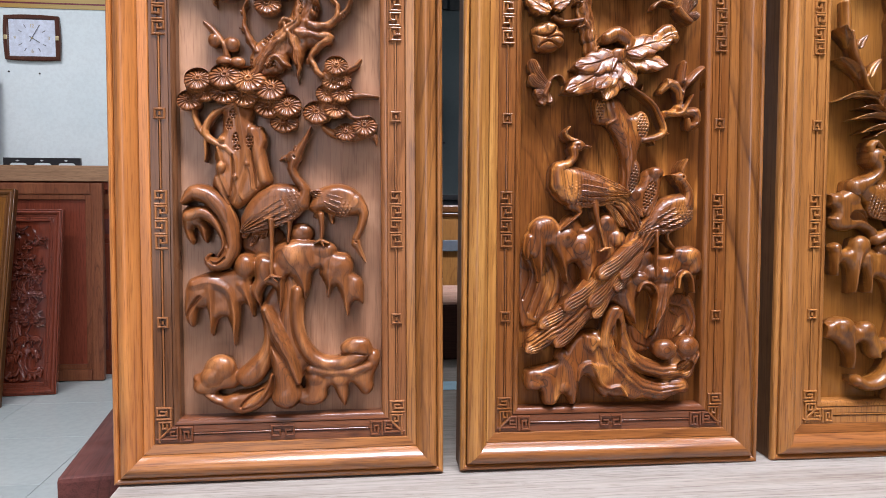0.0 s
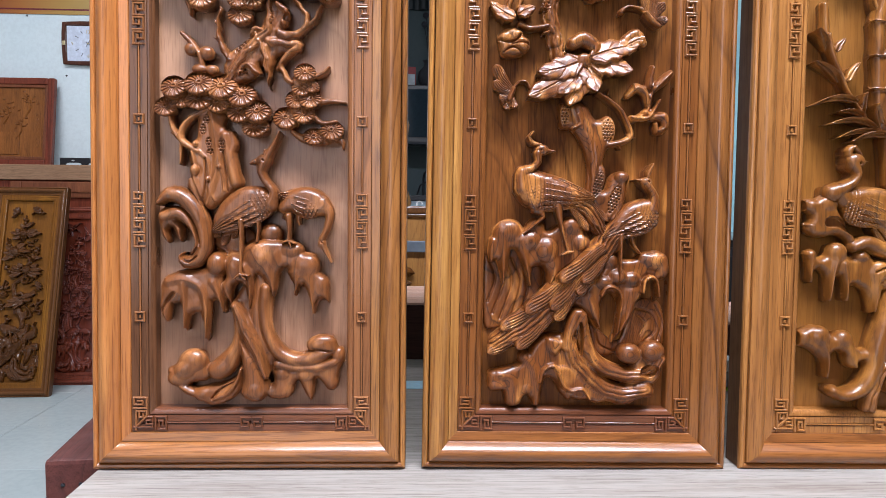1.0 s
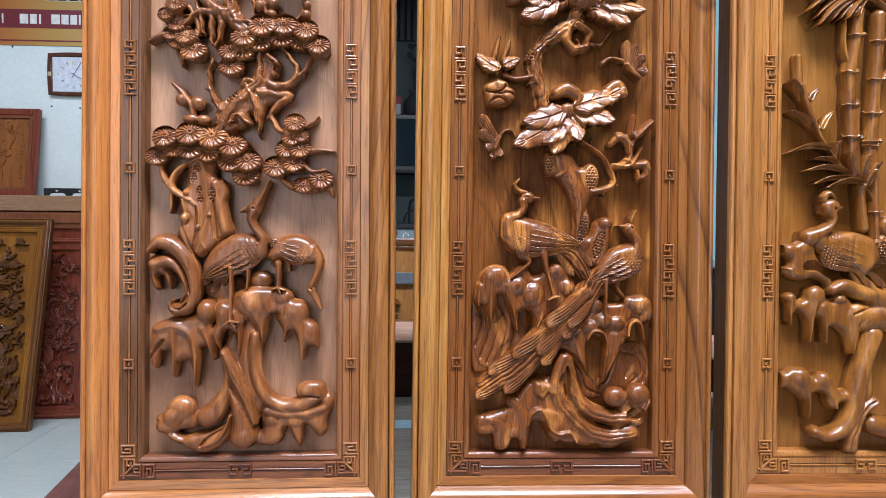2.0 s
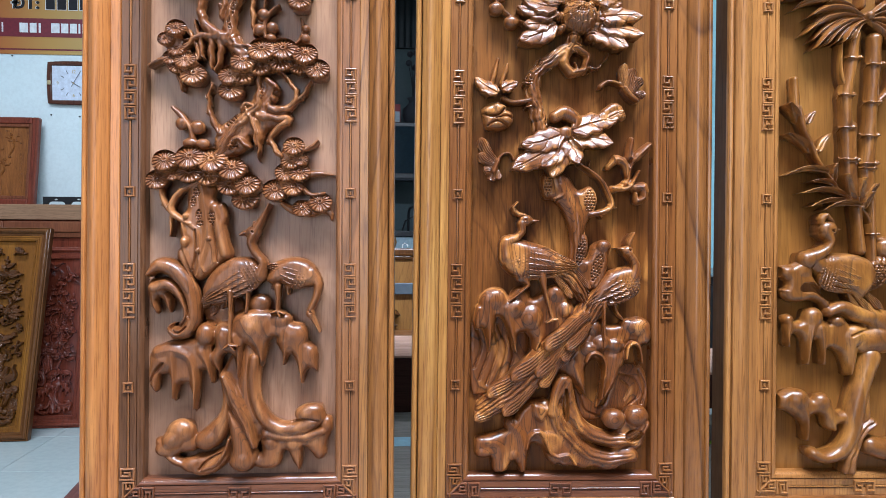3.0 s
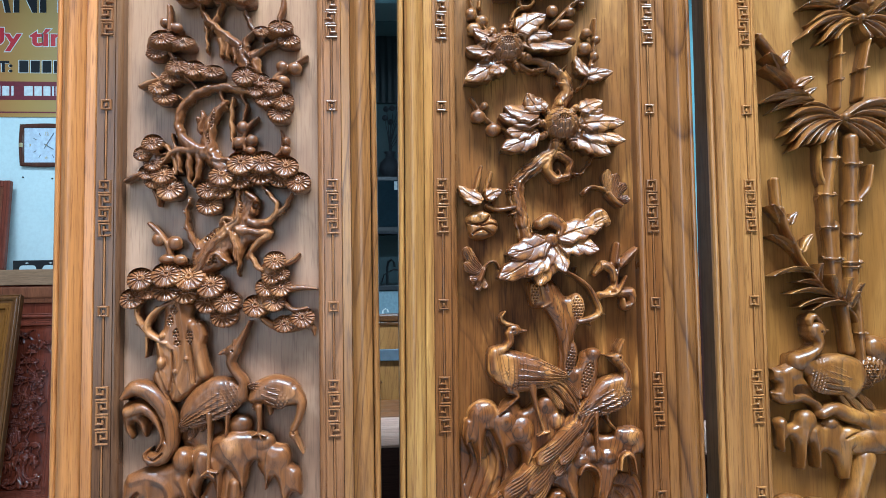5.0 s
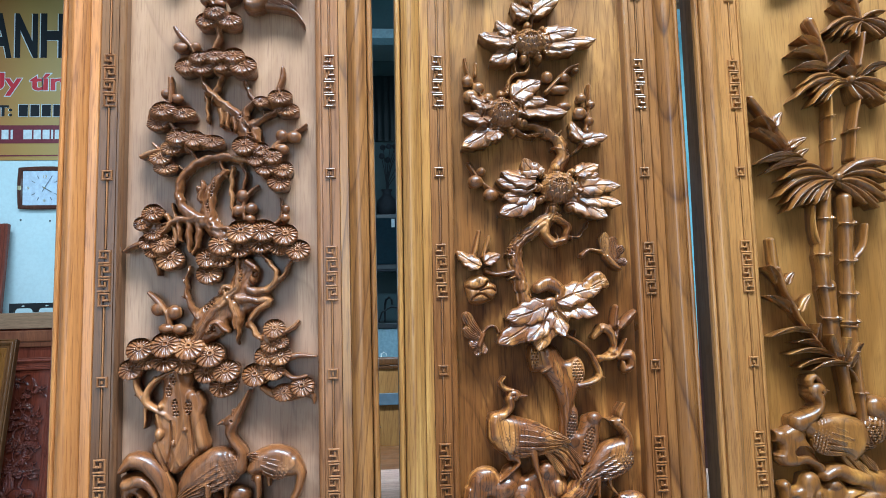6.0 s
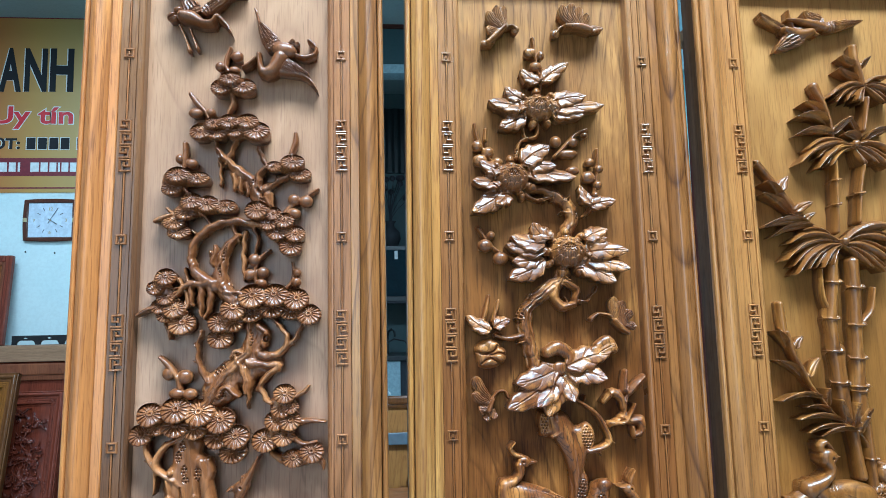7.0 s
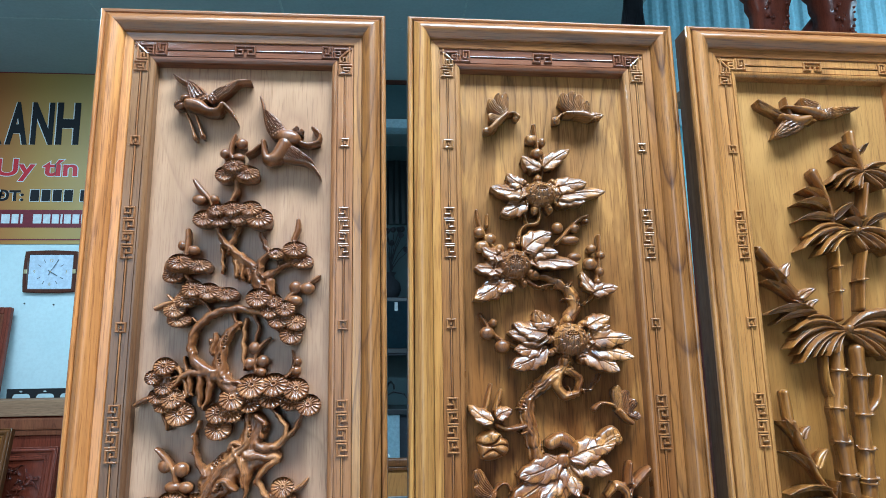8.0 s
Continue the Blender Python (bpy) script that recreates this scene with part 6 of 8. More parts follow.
L((266, 638, 4.1, 276, 646, 2.5, 294, 643, 2.5, 304, 634, 3.3), 12, 5)
carve(PANEL_2, "butterfly", TEAK_CARVED, 0.6, step=0.7)
V(142, 843, 96, 840, 13.5, 14, 6, lift=4)
V(147, 830, 94, 793, 16.8, 15, 6, lift=4)
V(151, 826, 129, 803, 12.6, 15, 6, lift=4)
V(142, 856, 108, 871, 12.7, 13, 6, lift=4)
V(170, 867, 213, 894, 17.8, 14, 6, lift=4)
V(177, 852, 249, 845, 14.4, 15, 6, lift=4)
V(178, 862, 221, 863, 11.9, 14, 6, lift=4)
peony(156, 846, 24, 21)
carve(PANEL_2, "peony", TEAK_CARVED, 0.6, step=0.7)
L((179, 830, 5.1, 202, 829, 5.9, 223, 820, 7.6, 241, 803, 10.2, 243, 780, 10.1, 228, 758, 8.4), 12, 8, edge=0.5)
L((169, 825, 4.2, 194, 814, 2.5, 213, 819, 2.5), 12, 5, edge=0.5)
O(236, 817, 6.8, 5.1)
O(252, 792, 4.2, 10.2)
L((242, 795, 3.3, 228, 795, 0.9), 14, 5, edge=0.5)
L((233, 811, 2.0, 242, 821, 0.9), 14, 5, edge=0.5)
L((216, 823, 2.2, 216, 813, 0.9), 14, 5, edge=0.5)
L((197, 815, 1.5, 203, 811, 0.9), 14, 5, edge=0.5)
carve(PANEL_2, "gnarled_limb", TEAK_CARVED, 1.1, gnarl=0.85)
L((288, 892, 3.5, 287, 864, 2.6, 281, 828, 2.6, 272, 800, 3.4, 261, 789, 2.6), 11, 5, edge=0.5)
B(275, 872, 7.8, 6.9, 0, 12, 8)
B(289, 862, 6.9, 6.1, 0, 12, 8)
B(272, 849, 10.3, 9.5, 0, 12, 8)
B(286, 837, 6.9, 6.9, 0, 12, 8)
B(281, 822, 5.2, 5.2, 0, 12, 8)
V(270, 804, 310, 812, 11.1, 13, 5, lift=4)
V(272, 805, 257, 836, 9.4, 13, 5, lift=4)
carve(PANEL_2, "berry_twig", TEAK_CARVED, 0.8)
L((103, 930, 2.6, 105, 913, 3.4, 113, 893, 3.4, 128, 872, 3.4), 11, 5, edge=0.5)
L((119, 922, 3.4, 118, 906, 3.4), 11, 5, edge=0.5)
B(106, 896, 8.5, 8.5, 0, 12, 8)
B(122, 886, 9.3, 8.5, 0, 12, 8)
B(110, 874, 11, 9.3, 0, 12, 8)
B(136, 871, 7.6, 7.6, 0, 12, 8)
carve(PANEL_2, "berry_twig", TEAK_CARVED, 0.8)
L((273, 924, 2.6, 255, 915, 3.5, 236, 894, 3.5, 223, 881, 3.5), 11, 5, edge=0.5)
B(225, 904, 8.7, 8.7, 0, 12, 8)
B(251, 903, 7.8, 7, 0, 12, 8)
B(244, 885, 13.8, 6.9, 0, 12, 8)
B(269, 914, 5.2, 4.4, 0, 12, 8)
B(249, 859, 10.3, 6.9, 0, 12, 8)
carve(PANEL_2, "berry_twig", TEAK_CARVED, 0.8)
L((195, 942, 2.6, 199, 926, 3.5, 194, 911, 3.5, 178, 908, 2.6, 168, 898, 3.4, 164, 879, 4.3), 11, 5, edge=0.5)
L((176, 931, 1.7, 177, 915, 2.6, 180, 908, 2.6), 11, 5, edge=0.5)
O(163, 887, 3.4, 8.5)
carve(PANEL_2, "vine_twig", TEAK_CARVED, 0.8, "thin forked vine between the blossoms")
V(182, 957, 123, 963, 14.7, 14, 6, lift=4)
V(179, 945, 138, 921, 14.7, 14, 6, lift=4)
V(174, 966, 149, 985, 12.2, 13, 6, lift=4)
V(217, 962, 271, 972, 14.9, 14, 6, lift=4)
V(222, 950, 298, 958, 13.1, 15, 6, lift=4)
V(220, 942, 266, 941, 10.4, 15, 6, lift=4)
peony(199, 955, 24, 18)
carve(PANEL_2, "peony", TEAK_CARVED, 0.6, step=0.7)
L((196, 1068, 3.6, 197, 1055, 3.6, 201, 1024, 2.7, 206, 996, 2.6, 202, 976, 3.5), 11, 5, edge=0.5)
B(190, 1044, 9.7, 8, 0, 12, 8)
B(207, 1040, 6.2, 7.1, 0, 12, 8)
B(199, 1022, 9.7, 7.9, 0, 12, 8)
B(210, 1015, 4.4, 4.4, 0, 12, 8)
V(201, 993, 173, 1013, 11.4, 14, 5, lift=5)
V(205, 995, 247, 1025, 12.3, 14, 5, lift=5)
carve(PANEL_2, "berry_twig", TEAK_CARVED, 0.8)
T(150, 1080, 125, 1106, 9.7, 14, 5)
T(152, 1082, 139, 1116, 8.9, 14, 5)
T(154, 1084, 151, 1118, 8, 12, 5)
T(147, 1076, 123, 1078, 8.8, 15, 4)
L((153, 1083, 2.6, 137, 1068, 4.4, 126, 1057, 3.5), 18, 5)
B(123, 1057, 7.9, 5.3, 0, 15, 4)
B(133, 1061, 4.4, 6.2, 0, 15, 4)
L((153, 1084, 2.7, 164, 1088, 1.8, 172, 1082, 3.6), 12, 5)
B(169, 1080, 5.4, 4.5, 0, 10, 6)
carve(PANEL_2, "butterfly", TEAK_CARVED, 0.6, step=0.7)
T(259, 1089, 240, 1119, 10.8, 14, 5)
T(265, 1089, 256, 1123, 10.9, 14, 5)
T(272, 1088, 267, 1117, 10, 15, 5)
T(281, 1086, 279, 1106, 8.2, 15, 5)
L((246, 1086, 2.7, 271, 1086, 4.5, 285, 1081, 4.5), 18, 5)
V(286, 1083, 307, 1086, 6.4, 13, 4)
L((248, 1090, 1.8, 239, 1086, 1.8, 232, 1076, 2.7), 12, 5)
B(232, 1078, 7.2, 7.2, 0, 10, 6)
carve(PANEL_2, "butterfly", TEAK_CARVED, 0.6, step=0.7)
P((81, 187, 84, 196, 98, 204, 108, 205, 122, 200, 131, 191, 136, 195, 147, 198, 160, 193, 167, 175, 178, 173, 193, 185, 204, 203, 217, 215, 222, 162, 206, 148, 192, 135, 185, 145, 177, 152, 169, 149, 164, 142, 154, 146, 149, 154, 146, 165, 137, 167, 131, 163, 126, 150, 122, 128, 117, 152, 107, 163, 95, 171, 83, 175), 9, 11, 10, (27,))
B(112, 189, 15.4, 15.4, 0, 12, 14)
B(93, 188, 11.8, 10.7, 0, 11, 12)
B(146, 186, 14.1, 12.9, 0, 12, 13)
L((114, 185, 12.4, 122, 161, 5.6, 122, 131, 1.1), 12, 11, edge=0.3)
L((148, 183, 10.7, 160, 161, 8.5, 164, 147, 2.8), 11, 10)
L((218, 251, 16.9, 203, 206, 14.7, 195, 170, 15.8, 189, 139, 14.1, 173, 114, 12.4, 148, 106, 9.6, 130, 113, 7.9), 12, 13)
B(132, 112, 9.6, 9, 0, 14, 12)
L((220, 156, 8.5, 201, 139, 9.6, 190, 111, 11.3, 186, 89, 12.5), 13, 11, ribs=2)
L((219, 123, 14.8, 252, 116, 16.5, 284, 132, 16.5), 12, 13)
carve(PANEL_3, "root_cloud", GOLD_CARVED, 2.0, "rolling clouds and roots at the foot")
P((81, 377, 85, 383, 97, 384, 106, 389, 118, 390, 129, 382, 131, 370, 139, 357, 153, 338, 157, 324, 147, 319, 139, 329, 125, 333, 114, 330, 97, 330, 89, 335, 86, 343, 82, 348, 88, 351, 90, 361, 82, 367), 11, 11, 10)
B(115, 377, 14.5, 12.8, 0, 14, 12)
B(93, 375, 11.1, 9.5, 0, 12, 12)
B(94, 343, 10, 8.9, 0, 11, 11)
R((108, 350, 114, 359, 130, 359, 141, 351, 150, 344, 155, 332, 142, 337, 130, 344, 115, 344), 6)
L((154, 318, 9, 173, 324, 10.7, 199, 314, 12.4, 216, 311, 12.4), 13, 12)
P((85, 306, 90, 312, 99, 311, 104, 303, 114, 304, 119, 318, 131, 324, 142, 319, 150, 305, 160, 304, 168, 311, 179, 310, 192, 297, 214, 299, 218, 259, 197, 254, 192, 229, 184, 222, 180, 239, 173, 255, 163, 261, 156, 262, 150, 253, 146, 238, 143, 255, 141, 269, 133, 276, 128, 269, 125, 252, 121, 237, 118, 260, 115, 276, 107, 284, 101, 280, 95, 264, 91, 271, 90, 292), 9, 11, 10, (24, 30, 35,))
B(132, 308, 15.1, 15.7, 0, 12, 14)
B(95, 305, 8.4, 8.4, 0, 11, 12)
B(167, 304, 11.2, 8.4, 0, 13, 12)
B(195, 281, 20.3, 18.6, 0, 13, 14)
L((130, 299, 12.3, 125, 277, 6.2, 121, 241, 1.1), 12, 11, edge=0.3)
L((141, 293, 9.5, 145, 266, 5.1, 146, 241, 1.1), 12, 11, edge=0.3)
L((95, 301, 6.7, 94, 282, 3.9, 95, 266, 1.1), 11, 10, edge=0.3)
L((189, 272, 14.1, 189, 247, 8.5, 186, 227, 2.3), 12, 11, edge=0.3)
G((186, 283, 2.3, 200, 289, 2.3, 217, 288, 2.3), 4)
G((195, 267, 2.3, 203, 275, 2.3, 217, 277, 2.3), 4)
L((219, 310, 16, 250, 300, 20, 300, 305, 20), 12, 12)
L((210, 275, 20, 263, 281, 23.9, 310, 270, 20), 12, 13)
carve(PANEL_3, "drip_rock", GOLD_CARVED, 2.2, "weathered rock with drooping points")
P((110, 391, 114, 399, 124, 408, 135, 407, 145, 400, 167, 403, 195, 401, 217, 391, 225, 363, 201, 335, 188, 341, 162, 356, 143, 364, 127, 376), 13, 13, 15)
W(136, 377, 228, 357, 25.7, 21, 5, rows=6)
L((120, 392, 13.8, 135, 400, 10, 148, 410, 6.9, 152, 421, 6.9, 147, 432, 10.6), 17, 10)
B(149, 437, 13.1, 11.3, 0, 20, 9)
L((160, 436, 3.8, 165, 437, 0.9), 20, 4)
L((141, 442, 3.7, 140, 451, 5.6, 147, 457, 4.4, 156, 447, 1.9), 18, 6)
G((152, 435, 2.2, 153, 434, 2.2), 3)
T(188, 347, 217, 317, 6.9, 17, 4)
T(200, 353, 230, 323, 6.9, 17, 4)
T(182, 344, 205, 307, 6.3, 16, 4)
carve(PANEL_3, "pheasant", GOLD_CARVED, 1.0, "bird at rest with folded scaled wing", step=0.55)
B(233, 379, 22.2, 20.5, 0, 16, 12, scales=7)
L((239, 411, 17.2, 269, 395, 22.4, 302, 370, 17.3), 14, 12)
O(226, 375, 10.3, 13.7)
carve(PANEL_3, "pheasant", GOLD_CARVED, 1.0, step=0.55)
L((210, 876, 4.5, 210, 861, 3.8, 209, 846, 4.5), 10, 11)
L((208, 844, 4.4, 207, 826, 3.8, 206, 808, 4.5), 10, 11)
L((205, 806, 4.4, 204, 786, 3.7, 202, 765, 4.4), 10, 11)
L((204, 845, 1.4, 208, 844, 1.9, 213, 845, 1.4), 15, 8)
B(213, 846, 2, 2, 0, 16, 8)
L((201, 807, 1.4, 205, 806, 1.9, 210, 807, 1.4), 15, 8)
B(210, 809, 1.9, 1.9, 0, 16, 8)
L((191, 724, 11, 190, 707, 9.4, 189, 689, 11.1), 10, 11)
L((188, 687, 10.9, 184, 661, 9.3, 180, 634, 11), 10, 11)
L((179, 633, 10.8, 180, 610, 9.2, 180, 587, 10.9), 10, 11)
L((180, 585, 10.7, 181, 563, 9.1, 182, 541, 10.8), 10, 11)
L((182, 539, 10.6, 183, 524, 9.1, 184, 509, 10.7), 10, 11)
L((178, 688, 1.4, 188, 687, 1.8, 199, 688, 1.4), 15, 8)
B(196, 689, 3.5, 3.5, 0, 16, 8)
L((169, 634, 1.3, 179, 633, 1.8, 190, 633, 1.3), 15, 8)
B(187, 635, 3.5, 3.5, 0, 16, 8)
L((170, 586, 1.3, 180, 585, 1.8, 190, 586, 1.3), 15, 8)
B(187, 587, 3.4, 3.4, 0, 16, 8)
L((172, 540, 1.3, 182, 539, 1.8, 192, 540, 1.3), 15, 8)
B(190, 541, 3.4, 3.4, 0, 16, 8)
L((186, 587, 12.6, 186, 563, 10.9, 186, 539, 12.9), 10, 11)
L((186, 537, 12.6, 188, 513, 10.9, 190, 489, 12.9), 10, 11)
L((174, 538, 0.9, 186, 537, 1.2, 198, 538, 0.9), 15, 8)
B(195, 539, 4, 4, 0, 16, 8)
L((197, 468, 8.4, 200, 437, 7.2, 204, 407, 8.6), 10, 11)
carve(PANEL_3, "bamboo_stalk", GOLD_CARVED, 0.7, "jointed bamboo stalk")
L((275, 978, 4.9, 269, 952, 4.2, 263, 927, 4.9), 10, 11)
L((256, 869, 4.8, 250, 847, 4.1, 245, 825, 4.9), 10, 11)
L((245, 824, 4.8, 242, 802, 4.1, 239, 781, 4.8), 10, 11)
L((239, 824, 1.4, 245, 824, 1.9, 251, 825, 1.4), 15, 8)
B(250, 826, 2.1, 2.1, 0, 16, 8)
L((224, 718, 11.5, 223, 699, 9.9, 223, 681, 11.7), 10, 11)
L((222, 679, 11.4, 220, 652, 9.8, 219, 625, 11.5), 10, 11)
L((218, 623, 11.3, 217, 599, 9.6, 216, 576, 11.4), 10, 11)
L((215, 574, 11.2, 213, 551, 9.5, 211, 528, 11.3), 10, 11)
L((211, 527, 11, 210, 512, 9.5, 208, 498, 11.2), 10, 11)
L((212, 680, 1.4, 222, 679, 1.8, 233, 680, 1.4), 15, 8)
B(231, 681, 3.7, 3.7, 0, 16, 8)
L((208, 624, 1.4, 218, 623, 1.8, 229, 624, 1.4), 15, 8)
B(227, 625, 3.6, 3.6, 0, 16, 8)
L((205, 575, 1.3, 215, 574, 1.8, 226, 575, 1.3), 15, 8)
B(224, 576, 3.6, 3.6, 0, 16, 8)
L((201, 528, 1.3, 211, 527, 1.8, 222, 527, 1.3), 15, 8)
B(219, 529, 3.5, 3.5, 0, 16, 8)
L((217, 576, 12.7, 215, 555, 10.9, 214, 535, 12.9), 10, 11)
L((214, 534, 12.7, 214, 509, 10.9, 213, 485, 12.9), 10, 11)
L((202, 534, 0.9, 214, 534, 1.2, 226, 534, 0.9), 15, 8)
B(223, 535, 4.1, 4.1, 0, 16, 8)
L((218, 483, 7.8, 219, 457, 6.7, 220, 432, 8), 10, 11)
L((220, 431, 7.8, 220, 411, 6.7, 221, 391, 8), 10, 11)
L((213, 431, 0.9, 220, 431, 1.2, 227, 431, 0.9), 15, 8)
B(226, 432, 2.5, 2.5, 0, 16, 8)
carve(PANEL_3, "bamboo_stalk", GOLD_CARVED, 0.7)
blade(200, 753, 145, 766, 5.1, 15)
blade(203, 751, 137, 756, 5.2, 12)
blade(206, 749, 120, 746, 5.7, 17)
blade(205.5, 748.5, 122, 734, 5.2, 12)
blade(205, 748, 113, 721, 5.7, 15)
blade(205, 747, 125, 712, 5.2, 12)
blade(205, 746, 126, 699, 5.1, 17)
blade(205, 745.5, 141, 706, 5.2, 12)
blade(205, 745, 146, 707, 4.6, 15)
blade(206, 745, 160, 710, 5.2, 12)
blade(207, 745, 168, 709, 4.6, 17)
blade(207, 744, 179, 714, 5.2, 12)
blade(207, 743, 185, 714, 4, 15)
blade(215, 753, 268, 775, 4.6, 15)
blade(213, 751.5, 274, 771, 5.2, 12)
blade(211, 750, 289, 770, 6.9, 17)
blade(211.5, 749, 286, 757, 5.2, 12)
blade(212, 748, 292, 745, 6.3, 15)
blade(212, 747, 283, 730, 5.2, 12)
blade(212, 746, 281, 714, 6.3, 17)
blade(211.5, 745, 270, 711, 5.2, 12)
blade(211, 744, 267, 703, 5.1, 15)
blade(210.5, 743.5, 251, 709, 5.2, 12)
blade(210, 743, 241, 711, 4.6, 17)
B(209, 750, 6.5, 6.5, 0, 20, 7)
carve(PANEL_3, "palm_fan", GOLD_CARVED, 0.4, "fan of long drooping pointed leaves", step=0.7)
blade(240, 904, 166, 894, 4.8, 14)
blade(241, 903, 163, 884, 5.2, 11)
blade(242, 902, 150, 871, 5.3, 16)
blade(240.5, 902, 182, 881, 5.2, 11)
blade(239, 902, 205, 888, 4.2, 14)
blade(240.5, 901, 194, 877, 5.2, 11)
blade(242, 900, 177, 862, 4.8, 16)
blade(243, 899, 192, 867, 5.2, 11)
blade(244, 898, 200, 867, 4.2, 14)
blade(249, 903, 308, 889, 5.4, 14)
blade(248.5, 902, 298, 878, 5.2, 11)
blade(248, 901, 293, 865, 5.3, 16)
blade(247.5, 900, 279, 872, 5.2, 11)
blade(247, 899, 270, 874, 4.5, 14)
blade(246, 898, 260, 872, 5.2, 11)
blade(245, 897, 251, 869, 3.8, 16)
B(246, 903, 6.2, 6.2, 0, 18, 7)
carve(PANEL_3, "palm_fan", GOLD_CARVED, 0.4, step=0.7)
blade(275, 1002, 227, 990, 4, 14)
blade(274.5, 1001, 222, 985, 5.2, 11)
blade(274, 1000, 209, 978, 4.3, 16)
blade(273.5, 999.5, 218, 976, 5.2, 11)
blade(273, 999, 219, 970, 4, 14)
blade(273.5, 998.5, 238, 973, 5.2, 11)
blade(274, 998, 252, 973, 3.7, 16)
blade(274.5, 997.5, 258, 973, 5.2, 11)
blade(275, 997, 261, 970, 3.3, 14)
blade(277, 1004, 309, 1012, 4, 14)
blade(277.5, 1002.5, 314, 996, 5.2, 11)
blade(278, 1001, 320, 979, 4.9, 16)
blade(277, 1000, 307, 976, 5.2, 11)
blade(276, 999, 296, 971, 4.3, 14)
L((266, 1066, 6.5, 266, 1047, 5.5, 271, 1027, 4, 275, 1005, 3.4), 10, 7)
V(270, 1013, 230, 1026, 4.4, 9, 5, lift=3, veins=0, frill=0, tilt=-0.6)
V(268, 1037, 238, 1048, 4.4, 9, 5, lift=3, veins=0, frill=0, tilt=-0.6)
V(275, 1031, 283, 1046, 4, 11, 5, lift=3, veins=0, frill=0, tilt=-0.3)
carve(PANEL_3, "palm_fan", GOLD_CARVED, 0.4, step=0.7)
L((193, 999, 7.8, 200, 982, 5.8, 207, 963, 3.9, 212, 940, 3.8, 213, 914, 3.4), 10, 7)
V(208, 951, 165, 968, 4.8, 9, 5, lift=3, veins=0, frill=0, tilt=-0.9, arch=0.12)
V(212, 937, 152, 945, 4.8, 9, 5, lift=3, veins=0, frill=0, tilt=-0.9, arch=0.12)
V(214, 921, 153, 918, 5.1, 9, 5, lift=3, veins=0, frill=0, tilt=-0.9, arch=0.12)
V(215, 921, 240, 945, 5.8, 12, 5, lift=3, veins=0, frill=0, tilt=-0.3)
V(262, 917, 234, 946, 4.2, 9, 5, lift=3, veins=0, frill=0, tilt=-0.9, arch=0.12)
V(259, 912, 225, 918, 5.2, 10, 5, lift=3, veins=0, frill=0, tilt=-0.8, arch=0.12)
V(267, 912, 307, 927, 5.2, 12, 5, lift=3, veins=0, frill=0, tilt=-0.6, arch=0.12)
carve(PANEL_3, "leafy_branch", GOLD_CARVED, 0.6, "slender branch with long pointed leaves", step=0.7)
L((87, 873, 5.6, 102, 853, 5.6, 120, 828, 6, 136, 806, 6.5, 149, 784, 5.5, 161, 771, 4.1), 9, 8)
V(133, 807, 88, 840, 4.6, 8, 5, lift=3, veins=0, frill=0, tilt=-0.9, arch=0.12)
V(145, 784, 84, 822, 5.2, 9, 5, lift=3, veins=0, frill=0, tilt=-0.9, arch=0.12)
V(158, 774, 82, 771, 6.2, 13, 5, lift=3, veins=0, frill=0, tilt=-0.6, arch=0.12)
V(161, 773, 97, 757, 5.4, 12, 5, lift=3, veins=0, frill=0, tilt=-0.6, arch=0.12)
V(118, 829, 132, 851, 7.4, 12, 5, lift=3, veins=0, frill=0, tilt=0.2)
V(138, 797, 167, 811, 7.4, 12, 5, lift=3, veins=0, frill=0, tilt=0.2)
V(149, 782, 169, 794, 5.5, 12, 5, lift=3, veins=0, frill=0, tilt=0.2)
carve(PANEL_3, "leafy_branch", GOLD_CARVED, 0.6, step=0.7)
L((172, 712, 2.3, 171, 676, 2.7, 176, 651, 3.6, 187, 634, 4), 11, 7)
carve(PANEL_3, "bamboo_shoot", GOLD_CARVED, 0.6, "thin shoot bent out from the stalk", step=0.7)
L((253, 678, 4.1, 246, 646, 5, 231, 629, 4.5), 11, 7)
carve(PANEL_3, "bamboo_shoot", GOLD_CARVED, 0.6, step=0.7)
L((104, 656, 6, 106, 632, 7.2, 107, 612, 6), 8, 8)
L((109, 614, 4.2, 114, 592, 6, 119, 577, 4.8, 127, 562, 4.5, 136, 540, 3.9, 149, 521, 3, 161, 504, 2.7, 177, 487, 2.4, 197, 473, 2.7, 211, 459, 3.6, 221, 435, 4.5), 10, 9)
V(119, 584, 84, 617, 4.8, 9, 5, lift=3, veins=0, frill=0, tilt=-0.9, arch=0.12)
V(135, 546, 85, 574, 4.8, 9, 5, lift=3, veins=0, frill=0, tilt=-0.9, arch=0.12)
V(150, 521, 89, 515, 4, 13, 5, lift=3, veins=0, frill=0, tilt=-0.6, arch=0.12)
V(167, 499, 124, 506, 3.8, 11, 5, lift=3, veins=0, frill=0, tilt=-0.6, arch=0.12)
V(179, 486, 112, 489, 4, 13, 5, lift=3, veins=0, frill=0, tilt=-0.6, arch=0.12)
V(188, 476, 125, 470, 3.8, 13, 5, lift=3, veins=0, frill=0, tilt=-0.6, arch=0.12)
V(197, 474, 144, 465, 4, 15, 5, lift=3, veins=0, frill=0, tilt=-0.6, arch=0.12)
V(119, 591, 132, 609, 5.4, 12, 5, lift=3, veins=0, frill=0, tilt=0.2)
V(136, 550, 155, 577, 5.4, 12, 5, lift=3, veins=0, frill=0, tilt=0.2)
V(163, 506, 160, 533, 3.3, 12, 5, lift=3, veins=0, frill=0, tilt=-0.3)
